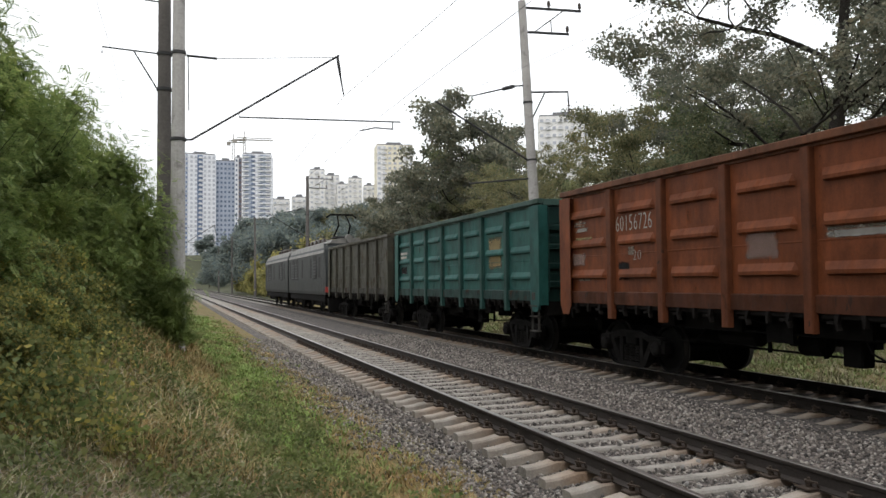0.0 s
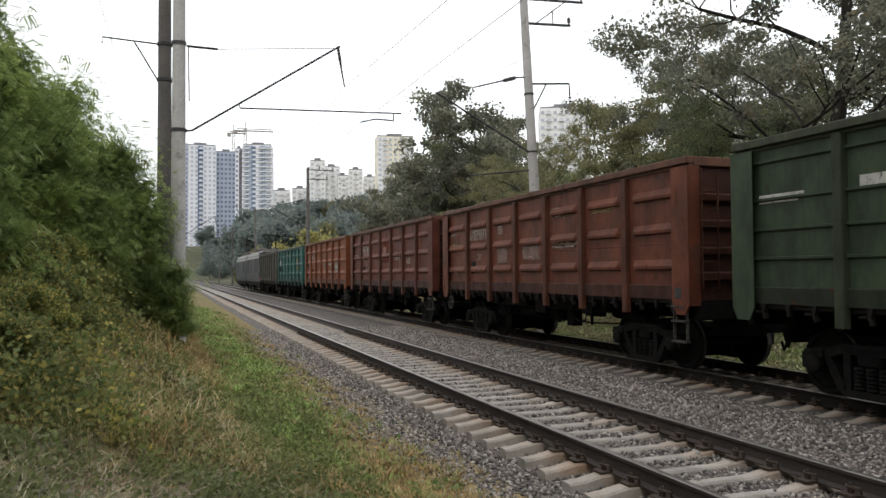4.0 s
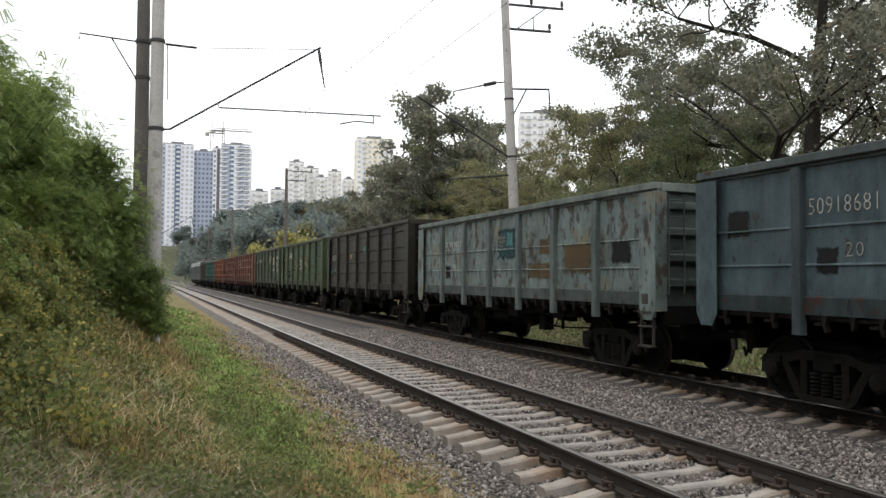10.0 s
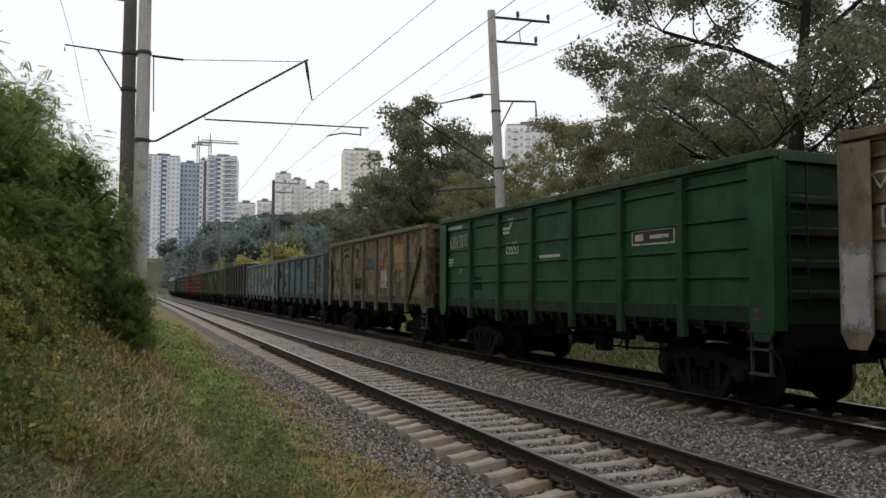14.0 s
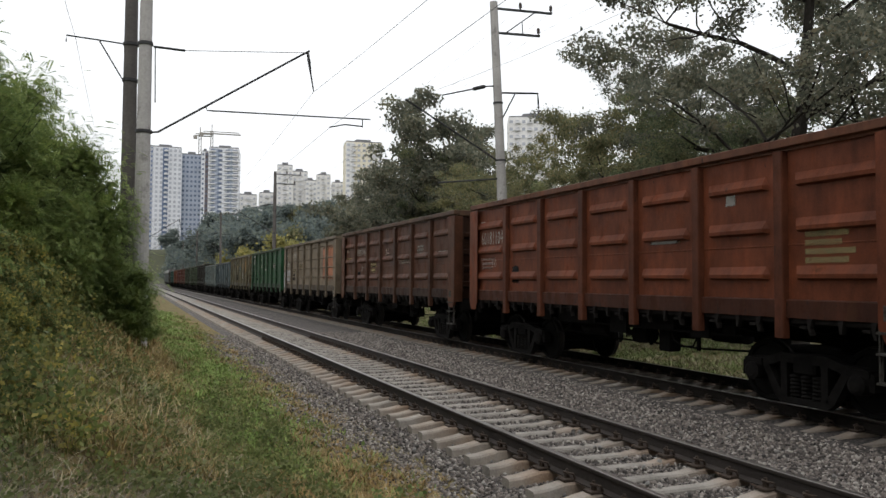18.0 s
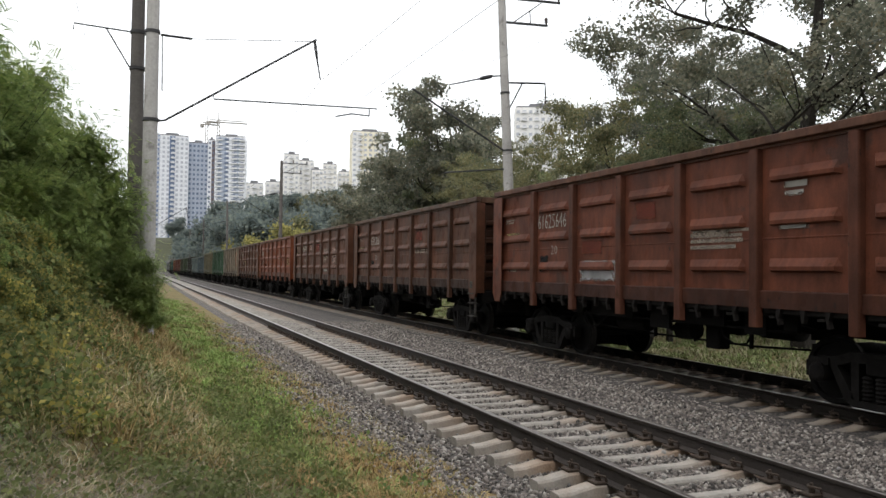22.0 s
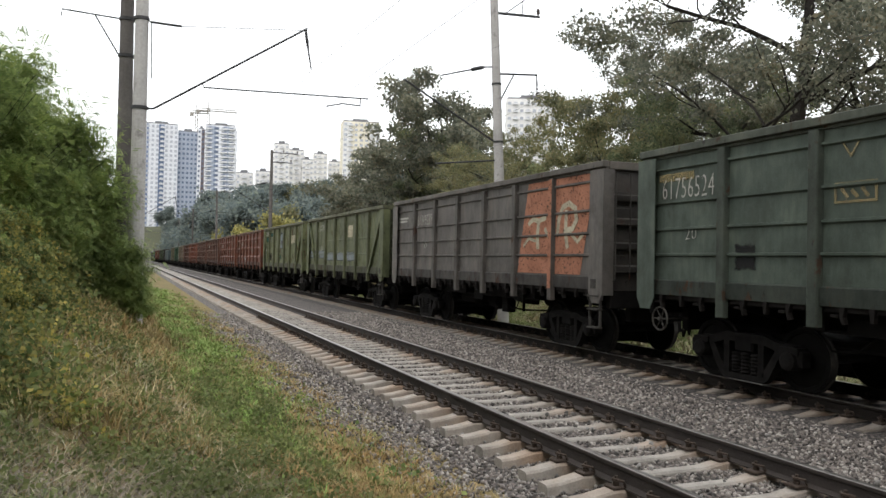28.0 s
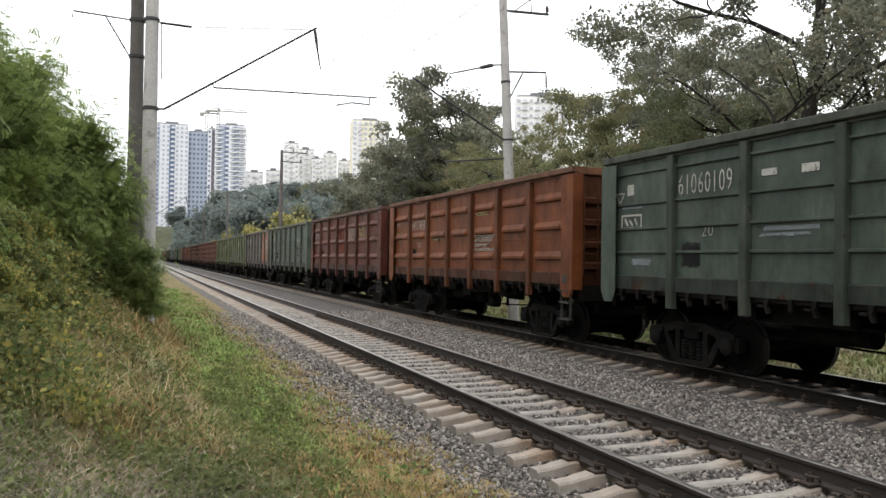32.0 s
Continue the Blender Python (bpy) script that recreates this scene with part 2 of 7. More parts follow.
def sleeper_material(name="sleeper_concrete", tone=1.0):
    """Weathered concrete, stained orange-brown by rail rust round the two rail seats."""
    m, n, l, p = shader(name)
    vec = coords(n, l, False, 5.0)
    big, fine = noisy(n, l, vec, 3, 5), noisy(n, l, vec, 50, 3)
    c = ramp(n, l, big, [(0.3, scaled((0.165, 0.153, 0.136), tone)), (0.7, scaled((0.41, 0.382, 0.34), tone))])
    sep, ab = n.new("ShaderNodeSeparateXYZ"), n.new("ShaderNodeMath")
    tc = n.new("ShaderNodeTexCoord")
    l.new(tc.outputs["Object"], sep.inputs[0])
    ab.operation = "ABSOLUTE"
    l.new(sep.outputs["X"], ab.inputs[0])
    near = n.new("ShaderNodeMapRange")
    near.inputs["From Min"].default_value, near.inputs["From Max"].default_value = 0.05, 0.62
    near.inputs["To Min"].default_value, near.inputs["To Max"].default_value = 0.8, 0.0
    off = n.new("ShaderNodeMath")
    off.operation = "SUBTRACT"
    off.inputs[1].default_value = 0.86
    l.new(ab.outputs[0], off.inputs[0])
    ab2 = n.new("ShaderNodeMath")
    ab2.operation = "ABSOLUTE"
    l.new(off.outputs[0], ab2.inputs[0])
    l.new(ab2.outputs[0], near.inputs["Value"])
    mul = n.new("ShaderNodeMath")
    mul.operation = "MULTIPLY"
    l.new(near.outputs["Result"], mul.inputs[0])
    l.new(ramp(n, l, noisy(n, l, vec, 1.3, 4), [(0.35, (0.15, 0.15, 0.15)), (0.65, (1, 1, 1))]), mul.inputs[1])
    c = blend(n, l, mul.outputs[0], c, scaled((0.36, 0.20, 0.095), tone))
    c = blend(n, l, 0.3 * tone, c, ramp(n, l, fine, [(0.3, (0.10, 0.088, 0.078)), (0.7, (0.36, 0.33, 0.29))]))
    l.new(c, p.inputs["Base Color"])
    p.inputs["Roughness"].default_value = 0.92
    bumped(n, l, p, fine, 0.3, 0.01)
    return m


def hill_material():
    m, n, l, p = shader("woodland_floor")
    vec = coords(n, l, True)
    c = ramp(n, l, noisy(n, l, vec, 0.05, 5), [(0.3, (0.03, 0.04, 0.018)), (0.7, (0.07, 0.07, 0.03))])
    c = blend(n, l, 0.4, c, ramp(n, l, noisy(n, l, vec, 2.0, 4), [(0.3, (0.02, 0.025, 0.012)), (0.7, (0.10, 0.10, 0.045))]))
    l.new(c, p.inputs["Base Color"])
    p.inputs["Roughness"].default_value = 0.95
    return m


SOIL, BALLAST, SLEEPER, HILL = soil_material(), ballast_material(), sleeper_material(), hill_material()
# Darker sleepers and ballast: oil, dirt and the train's shade painted in together.
SHADED_OILY_SLEEPER = sleeper_material("oily_shaded_sleeper_concrete", 0.68)
SHADED_OILY = ballast_material("oily_shaded_ballast", 0.2)
STONES = island_material("ballast_stones", [(0.045, 0.042, 0.04), (0.105, 0.094, 0.086), (0.175, 0.152, 0.138), (0.24, 0.212, 0.19), (0.40, 0.375, 0.34)])
STONE = stone_material("ballast_stone")
RAIL = plain("rail_steel_rusty", (0.042, 0.034, 0.03), 0.75, 0.1, 3, 0.3, 0.2, spread=0)
# Rail copy darkened by dirt and by the train's shade painted in.
SHADED_DIRTY_RAIL = plain("rail_steel_dirty", (0.016, 0.013, 0.011), 0.85, 0.0, 3, 0.3, 0.2, spread=0, shine=0.1)
RAIL_TOP = plain("rail_head_worn", (0.30, 0.28, 0.26), 0.32, 0.9, 2, 0.25, 0.05, spread=0)
CLIP = plain("rail_fastening_rusty", (0.06, 0.044, 0.034), 0.75, 0.4, 30, 0.4)
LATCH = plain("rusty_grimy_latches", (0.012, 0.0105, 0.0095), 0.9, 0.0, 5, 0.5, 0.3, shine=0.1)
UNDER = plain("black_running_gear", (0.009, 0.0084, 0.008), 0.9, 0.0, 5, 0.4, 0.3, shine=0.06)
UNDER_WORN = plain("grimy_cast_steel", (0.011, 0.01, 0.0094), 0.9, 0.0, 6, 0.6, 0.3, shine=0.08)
WORN_STEEL = plain("worn_step_steel", (0.045, 0.042, 0.037), 0.8, 0.1, 9, 0.5, 0.2, spot=(0.025, 0.018, 0.014), spot_at=0.55)
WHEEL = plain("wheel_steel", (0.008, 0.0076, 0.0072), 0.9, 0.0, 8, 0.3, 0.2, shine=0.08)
TREAD = plain("wheel_tread_bright", (0.035, 0.032, 0.03), 0.5, 0.6, 8, 0.2, 0.05)
CONCRETE_POLE = plain("pole_concrete_pale", (0.40, 0.385, 0.37), 0.9, 0, 1.5, 0.2, 0.3, spot=(0.23, 0.22, 0.21), spot_at=0.6)
DARK_POLE = plain("pole_concrete_dark", (0.115, 0.105, 0.098), 0.9, 0, 1.5, 0.3, 0.3)
STEEL = plain("galvanised_steel_dull", (0.05, 0.05, 0.052), 0.7, 0.2, 6, 0.3, 0.2)
WIRE = plain("overhead_wire", (0.10, 0.10, 0.10), 0.5, 0.6, 6, 0.2, 0)
PORCELAIN = plain("insulator_brown", (0.05, 0.035, 0.03), 0.3, 0, 10, 0.2, 0)
BARK = plain("bark_dark", (0.026, 0.022, 0.018), 0.95, 0, 9, 0.4, 0.8)
OAK_LEAF = foliage("oak_leaves", [(0.105, 0.116, 0.088), (0.15, 0.16, 0.12), (0.20, 0.205, 0.155), (0.27, 0.26, 0.20)], through_light=0.48, turning=(0.23, 0.195, 0.12))
GREEN_LEAF = foliage("green_leaves", [(0.095, 0.125, 0.07), (0.145, 0.175, 0.095), (0.2, 0.22, 0.125), (0.27, 0.275, 0.16)], through_light=0.5, turning=(0.3, 0.27, 0.13))
LIME_LEAF = foliage("yellowing_leaves", [(0.115, 0.13, 0.072), (0.165, 0.172, 0.092), (0.225, 0.215, 0.115), (0.285, 0.26, 0.14)], turning=(0.265, 0.22, 0.105), through_light=0.5)
ACACIA_LEAF = foliage("acacia_leaves", [(0.13, 0.20, 0.066), (0.195, 0.27, 0.09), (0.265, 0.335, 0.115), (0.36, 0.40, 0.155)], turning=(0.30, 0.32, 0.10), through_light=0.45)
SHRUB_LEAF = foliage("shrub_leaves", [(0.10, 0.14, 0.05), (0.165, 0.205, 0.075), (0.25, 0.25, 0.09), (0.46, 0.38, 0.11)])
# Blue-grey distance haze is painted into this leaf colour.
FAR_HAZE_LEAF = foliage("far_wood_leaves_haze_tint", [(0.16, 0.195, 0.195), (0.185, 0.22, 0.21), (0.22, 0.248, 0.215)], 0.95)
YELLOW_LEAF = foliage("yellow_autumn_leaves", [(0.22, 0.215, 0.09), (0.33, 0.31, 0.12), (0.42, 0.375, 0.15)], 0.7)
GREENS = [(0.105, 0.135, 0.03), (0.175, 0.205, 0.055), (0.25, 0.265, 0.095)]
STRAWS = [(0.24, 0.17, 0.065), (0.355, 0.27, 0.12), (0.47, 0.39, 0.225)]
GRASS = grass_material("verge_grass", GREENS, STRAWS, 0.5)
STRAW = grass_material("dry_grass", [(0.21, 0.18, 0.075), (0.315, 0.255, 0.12), (0.42, 0.355, 0.2)], [(0.25, 0.16, 0.065), (0.35, 0.235, 0.105), (0.45, 0.345, 0.195)], 0.5)
GREY_STRAW = grass_material("grey_dry_stalks", [(0.12, 0.11, 0.088), (0.20, 0.18, 0.145), (0.33, 0.30, 0.255)], [(0.13, 0.105, 0.072), (0.21, 0.175, 0.125), (0.34, 0.30, 0.245)], 0.5)
ORANGE_GRASS = grass_material("rusty_dry_grass", [(0.16, 0.15, 0.05), (0.23, 0.2, 0.075), (0.30, 0.25, 0.11)], [(0.225, 0.145, 0.06), (0.305, 0.2, 0.085), (0.385, 0.275, 0.13)], 0.5)
GREEN_GRASS = grass_material("green_grass", [(0.16, 0.245, 0.065), (0.235, 0.325, 0.10), (0.31, 0.385, 0.135)], [(0.14, 0.18, 0.06), (0.2, 0.2, 0.08), (0.28, 0.24, 0.12)], 0.15)
FAR_GRASS = grass_material("far_side_grass", [(0.17, 0.22, 0.08), (0.24, 0.29, 0.12), (0.31, 0.34, 0.17)], [(0.24, 0.23, 0.12), (0.3, 0.27, 0.16), (0.36, 0.33, 0.22)], 0.3)
PALE_WEED = foliage("pale_weed_leaves", [(0.11, 0.135, 0.048), (0.17, 0.195, 0.075), (0.24, 0.255, 0.115)])
WHITE_MARK = worn("white_stencil_paint", (0.42, 0.41, 0.37), 0.85, False)
YELLOW_MARK = worn("yellow_stencil_paint", (0.30, 0.24, 0.12), 0.45, False)
CHALK_PANEL = worn("black_chalking_panel", (0.018, 0.018, 0.018), 0.8)
BLACK_MARK = plain("black_paint_panel", (0.022, 0.022, 0.022), 0.75, 0, 6, 0.3, 0)
GLASS = plain("dark_window_glass", (0.03, 0.035, 0.04), 0.12, 0, 1, 0.2, 0)


# ---- mesh helpers ----
class Form:
    """Collects the corners and faces of one mesh."""

    def __init__(self):
        self.v, self.f, self.k = [], [], []

    def add(self, verts, faces, slot=0):
        b = len(self.v)
        self.v += [tuple(p) for p in verts]
        self.f += [tuple(b + i for i in q) for q in faces]
        self.k += [slot] * len(faces)
        return self

    def box(self, x0, x1, y0, y1, z0, z1, c=0.0, slot=0):
        """A box; c: the width of its chamfered edges."""
        if c <= 0:
            v = [(x, y, z) for x in (x0, x1) for y in (y0, y1) for z in (z0, z1)]
            return self.add(v, [(0, 1, 3, 2), (4, 6, 7, 5), (0, 4, 5, 1), (2, 3, 7, 6), (0, 2, 6, 4), (1, 5, 7, 3)], slot)
        bm = bmesh.new()
        bmesh.ops.create_cube(bm, size=1)
        bmesh.ops.scale(bm, vec=(x1 - x0, y1 - y0, z1 - z0), verts=bm.verts)
        bmesh.ops.translate(bm, vec=((x0 + x1) / 2, (y0 + y1) / 2, (z0 + z1) / 2), verts=bm.verts)
        bmesh.ops.bevel(bm, geom=bm.edges, offset=c, segments=1, affect="EDGES")
        bm.verts.index_update()
        self.add([v.co for v in bm.verts], [[v.index for v in q.verts] for q in bm.faces], slot)
        bm.free()
        return self

    def prism(self, outline, axis, a, b, slot=0):
        """A flat outline pushed along an axis from a to b."""
        n = len(outline)
        place = {"x": lambda p, s: (s, p[0], p[1]), "y": lambda p, s: (p[0], s, p[1]), "z": lambda p, s: (p[0], p[1], s)}[axis]
        v = [place(p, a) for p in outline] + [place(p, b) for p in outline]
        f = [(i, (i + 1) % n, n + (i + 1) % n, n + i) for i in range(n)] + [tuple(range(n))[::-1], tuple(range(n, 2 * n))]
        return self.add(v, f, slot)

    def tube(self, pts, radii, n=8, slot=0, caps=True):
        """A round bar along points."""
        pts = [Vector(p) for p in pts]
        if isinstance(radii, (int, float)):
            radii = [radii] * len(pts)
        v = []
        for i, p in enumerate(pts):
            d = (pts[min(i + 1, len(pts) - 1)] - pts[max(i - 1, 0)]).normalized()
            s = d.cross(Vector((0, 0, 1)) if abs(d.z) < 0.9 else Vector((1, 0, 0))).normalized()
            u = s.cross(d)
            v += [p + (s * math.cos(2 * math.pi * k / n) + u * math.sin(2 * math.pi * k / n)) * radii[i] for k in range(n)]
        f = [(i * n + k, i * n + (k + 1) % n, (i + 1) * n + (k + 1) % n, (i + 1) * n + k) for i in range(len(pts) - 1) for k in range(n)]
        if caps:
            f += [tuple(range(n)), tuple(range((len(pts) - 1) * n, len(pts) * n))[::-1]]
        return self.add(v, f, slot)

    def lathe(self, rings, n=20, axis="x", slot=0):
        """Rings of (place along the axis, radius)."""
        p0 = {"x": lambda s, r, a: (s, r * math.cos(a), r * math.sin(a)), "z": lambda s, r, a: (r * math.cos(a), r * math.sin(a), s), "y": lambda s, r, a: (r * math.cos(a), s, r * math.sin(a))}[axis]
        v = [p0(s, r, 2 * math.pi * k / n) for s, r in rings for k in range(n)]
        f = [(i * n + k, i * n + (k + 1) % n, (i + 1) * n + (k + 1) % n, (i + 1) * n + k) for i in range(len(rings) - 1) for k in range(n)]
        f += [tuple(range(n)), tuple(range((len(rings) - 1) * n, len(rings) * n))[::-1]]
        return self.add(v, f, slot)

    def moved(self, dx, dy, dz, start=0):
        self.v = self.v[:start] + [(x + dx, y + dy, z + dz) for x, y, z in self.v[start:]]
        return self

    def mesh(self, name, *mats):
        me = bpy.data.meshes.new(name)
        me.from_pydata(self.v, [], self.f)
        for m in mats:
            me.materials.append(m)
        if any(self.k):
            me.polygons.foreach_set("material_index", self.k)
        bm = bmesh.new()
        bm.from_mesh(me)
        bmesh.ops.recalc_face_normals(bm, faces=bm.faces)
        bm.to_mesh(me)
        bm.free()
        return me


def part(name, form, material, parent, label="", at=None):
    """One mesh object under a thing or a part. A shared mesh takes its material per object."""
    me = form if isinstance(form, bpy.types.Mesh) else form.mesh(name, *(material if isinstance(material, (list, tuple)) else (material,)))
    ob = new(name, me)
    if parent:
        ob.parent = parent
    if at:
        ob.matrix_basis = at
    if isinstance(form, bpy.types.Mesh) and material is not None and len(me.materials):
        ob.material_slots[0].link = "OBJECT"
        ob.material_slots[0].material = material
    if label:
        ob["label"] = label
    return ob


def thing(name, at, label, category, group="", kind=""):
    ob = new(name)
    ob.matrix_basis = at
    ob.empty_display_size = 0.3
    return tagged(ob, label, category, group, kind)


def bulk(name, verts, faces_per, material):
    """A mesh of many alike pieces: verts (N, k, 3), and the faces of one piece (all with the same number of corners)."""
    count, k = verts.shape[0], verts.shape[1]
    faces = (np.asarray(faces_per)[None] + (np.arange(count) * k)[:, None, None]).reshape(-1, len(faces_per[0]))
    me = bpy.data.meshes.new(name)
    me.vertices.add(count * k)
    me.vertices.foreach_set("co", verts.astype(np.float32).ravel())
    me.loops.add(faces.size)
    me.loops.foreach_set("vertex_index", faces.astype(np.int32).ravel())
    me.polygons.add(len(faces))
    me.polygons.foreach_set("loop_start", np.arange(len(faces), dtype=np.int32) * faces.shape[1])
    me.update(calc_edges=True)
    me.materials.append(material)
    return me


rng = np.random.default_rng(7)


def turns(n):
    """n random rotations as matrices."""
    q = rng.normal(size=(n, 4))
    q /= np.linalg.norm(q, axis=1, keepdims=True)
    w, x, y, z = q.T
    return np.stack([1 - 2 * (y * y + z * z), 2 * (x * y - z * w), 2 * (x * z + y * w), 2 * (x * y + z * w), 1 - 2 * (x * x + z * z), 2 * (y * z - x * w),
                     2 * (x * z - y * w), 2 * (y * z + x * w), 1 - 2 * (x * x + y * y)], 1).reshape(-1, 3, 3)


# ---- ground: one sheet to the horizon ----
def smooth(a, b, v):
    t = np.clip((v - a) / (b - a), 0, 1)
    return t * t * (3 - 2 * t)


def ground_z(x, y):
    """Height of the ground: verge rising to the near side, flat formation under the tracks, wooded hills beyond."""
    x, y = np.asarray(x, float), np.asarray(y, float)
    near = np.interp(x, [-60, -20, -8, -4, -2, 0, 1.6, 3.1, 3.5, 4.2, 7.2, 12.6, 15, 30, 80, 300, 3000], [12, 6, 2.6, 1.45, 0.75, 0.2, -0.12, -0.34, -0.42, -0.5, -0.5, -0.62, -0.5, 0.6, 5, 18, 20])
    hill = 24 * smooth(150, 380, y) * smooth(10, 60, x - 6 + 0.00 * y) + 20 * smooth(420, 640, y)
    hill = np.where(y > 420, np.maximum(hill, 24 * smooth(420, 600, y)), hill)
    lump = 0.05 * np.sin(x * 1.7 + y * 0.9) * np.sin(y * 1.3 - x * 0.6) + 0.03 * np.sin(x * 4.1 - y * 3.3)
    wild = np.clip(np.maximum(3.2 - x, x - 14), 0, 1)
    bank = 0.55 * smooth(4.5, 10.5, y) * (1 - smooth(60, 120, y)) * (1 - smooth(-0.5, 0.95, x))
    return near + hill + bank + lump * wild


def ground_sheet():
    xs = np.unique(np.concatenate([np.arange(-3000, -60, 140), np.arange(-60, -6, 2.0), np.arange(-6, 4.4, 0.2), np.arange(4.4, 14, 0.8), np.arange(14, 40, 1.5), np.arange(40, 200, 8), np.arange(200, 3001, 140)]))
    ys = np.unique(np.concatenate([np.arange(-3000, -340, 140), np.arange(-340, -4, 8), np.arange(-4, 30, 0.3), np.arange(30, 120, 2), np.arange(120, 700, 10), np.arange(700, 3001, 140)]))
    gx, gy = np.meshgrid(xs, ys)
    co = np.stack([gx, gy, ground_z(gx, gy)], 2).reshape(-1, 3)
    w, h = len(xs), len(ys)
    i = (np.arange(h - 1)[:, None] * w + np.arange(w - 1)[None]).ravel()
    me = bpy.data.meshes.new("ground")
    me.from_pydata(co.tolist(), [], np.stack([i, i + 1, i + w + 1, i + w], 1).tolist())
    me.materials.append(SOIL)
    me.materials.append(HILL)
    cx, cy = co[i, 0], co[i, 1]
    me.polygons.foreach_set("material_index", ((cy > 110) | (cx > 26) | (cx < -14)).astype(np.int32))
    me.polygons.foreach_set("use_smooth", np.ones(len(i), bool))
    return tagged(new("ground", me), "uneven verge of dry and green grass beside the line", "ground", kind="structure")


ground_sheet()
Y0, Y1 = -330.0, 430.0


def ballast_bed(name, outline, label, material=BALLAST):
    f = Form().prism(outline, "y", Y0, Y1)
    ob = new(name, f.mesh(name, material))
    return tagged(ob, label, "ballast", kind="structure")


ballast_bed("ballast_bed_near", [(2.85, -0.55), (2.85, -0.44), (3.35, -0.34), (3.9, -0.315), (4.2, -0.262), (5.65, -0.262), (5.95, -0.28), (6.4, -0.27), (7.3, -0.30), (7.35, -0.55)], "grey crushed-stone ballast under the nearer track")
ballast_bed("ballast_bed_far", [(7.3, -0.6), (7.3, -0.304), (8.5, -0.31), (8.9, -0.305), (11.2, -0.305), (11.9, -0.36), (12.6, -0.6), (12.6, -0.7)], "grey crushed-stone ballast under the train's track")

# Strip under the train: oily stone with its shade put into the colour.
ballast_bed("ballast_strip_oily", [(8.3, -0.4), (8.3, -0.296), (11.15, -0.296), (11.15, -0.4)], "ballast between the train's rails, blackened by oil, dirt and painted train shade", SHADED_OILY)

# ---- tracks ----
FOOT = [(-0.075, -0.18), (0.075, -0.18), (0.075, -0.168), (0.012, -0.148), (0.009, -0.05), (0.034, -0.036), (0.036, -0.012), (0.028, -0.004), (-0.028, -0.004), (-0.036, -0.012), (-0.034, -0.036), (-0.009, -0.05), (-0.012, -0.148), (-0.075, -0.168)]
HEAD = [(-0.032, -0.008), (0.032, -0.008), (0.032, -0.003), (0.028, 0.0), (-0.028, 0.0), (-0.032, -0.003)]


def sleeper_form():
    """Pre-stressed concrete sleeper: sloped flanks, raised rail seats, a low waist."""
    f = Form()
    xs = [(-1.35, 0.14, 0.072), (-1.2, 0.15, 0.076), (-0.98, 0.19, 0.076), (-0.72, 0.19, 0.074), (-0.42, 0.147, 0.062), (0.42, 0.147, 0.062), (0.72, 0.19, 0.074), (0.98, 0.19, 0.076), (1.2, 0.15, 0.076), (1.35, 0.14, 0.072)]
    v = []
    for x, h, w in xs:
        b = w + 0.034
        v += [(x, -b, -0.03), (x, b, -0.03), (x, w + 0.012, h - 0.02), (x, w - 0.008, h), (x, -w + 0.008, h), (x, -w - 0.012, h - 0.02)]
    n = 6
    q = [(i * n + k, i * n + (k + 1) % n, (i + 1) * n + (k + 1) % n, (i + 1) * n + k) for i in range(len(xs) - 1) for k in range(n)]
    q += [tuple(range(n)), tuple(range((len(xs) - 1) * n, len(xs) * n))]
    return f.add(v, q)


def clip_form():
    """Clamp plate, bolt and nut on both sides of one rail foot."""
    f = Form()
    for s in (-1, 1):
        f.box(*sorted((s * 0.05, s * 0.19)), -0.075, 0.075, -0.182, -0.155, 0.006)
        f.lathe([(-0.16, 0.03), (-0.118, 0.03), (-0.116, 0.016), (-0.07, 0.016)], 6, "z")
        f.moved(s * 0.115, 0, 0, len(f.v) - 24)
        f.tube([(s * 0.065, -0.065, -0.15), (s * 0.085, -0.07, -0.11), (s * 0.15, 0, -0.1), (s * 0.085, 0.07, -0.11), (s * 0.065, 0.065, -0.15)], 0.014, 5)
    return f


STEP = 0.49


def track(name, xc, z, label):
    base = thing(name, Matrix.Identity(4), label, "railway track", kind="structure")
    # The far track's rails and sleepers have train shade in their colour.
    for s in (-1, 1):
        part("rail", Form().prism(FOOT, "y", Y0, Y1).moved(xc + s * 0.797, 0, z), RAIL if z == 0 else SHADED_DIRTY_RAIL, base, "dark rusty steel rail")
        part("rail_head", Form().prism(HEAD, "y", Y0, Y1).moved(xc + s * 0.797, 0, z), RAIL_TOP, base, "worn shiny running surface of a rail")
    stone = SLEEPER if z == 0 else SHADED_OILY_SLEEPER
    sl, cl = sleeper_form().mesh("sleeper", stone), clip_form().mesh("rail_clip", CLIP)
    proto = np.array([v.co[:] for v in sl.vertices])
    ends = np.arange(Y0 + 1, Y1 - 1, STEP)
    near = [y for y in ends if 2.0 < y < 76]
    for i, y in enumerate(near):
        o = part("sleeper", sl, stone, base, at=pose(xc + random.uniform(-0.02, 0.02), y + random.uniform(-0.02, 0.02), z - 0.37 + random.uniform(-0.008, 0.004), 0, random.uniform(-0.3, 0.3), random.uniform(-0.6, 0.6)))
        if y < 26:
            for s in (-1, 1):
                part("rail_clip", cl, CLIP, base, "rusty bolted rail fastening", at=pose(xc + s * 0.797, o.location.y, z))
    rest = np.array([y for y in ends if not 2.0 < y < 76])
    quads = [p.vertices[:] for p in sl.polygons if len(p.vertices) == 4]
    me = bulk("far_sleepers", proto[None] + np.stack([np.full_like(rest, xc), rest, np.full_like(rest, z - 0.37)], 1)[:, None], quads, stone)
    tagged(part("far_sleepers", me, None, base, "row of concrete sleepers farther along the track"), kind="stuff")


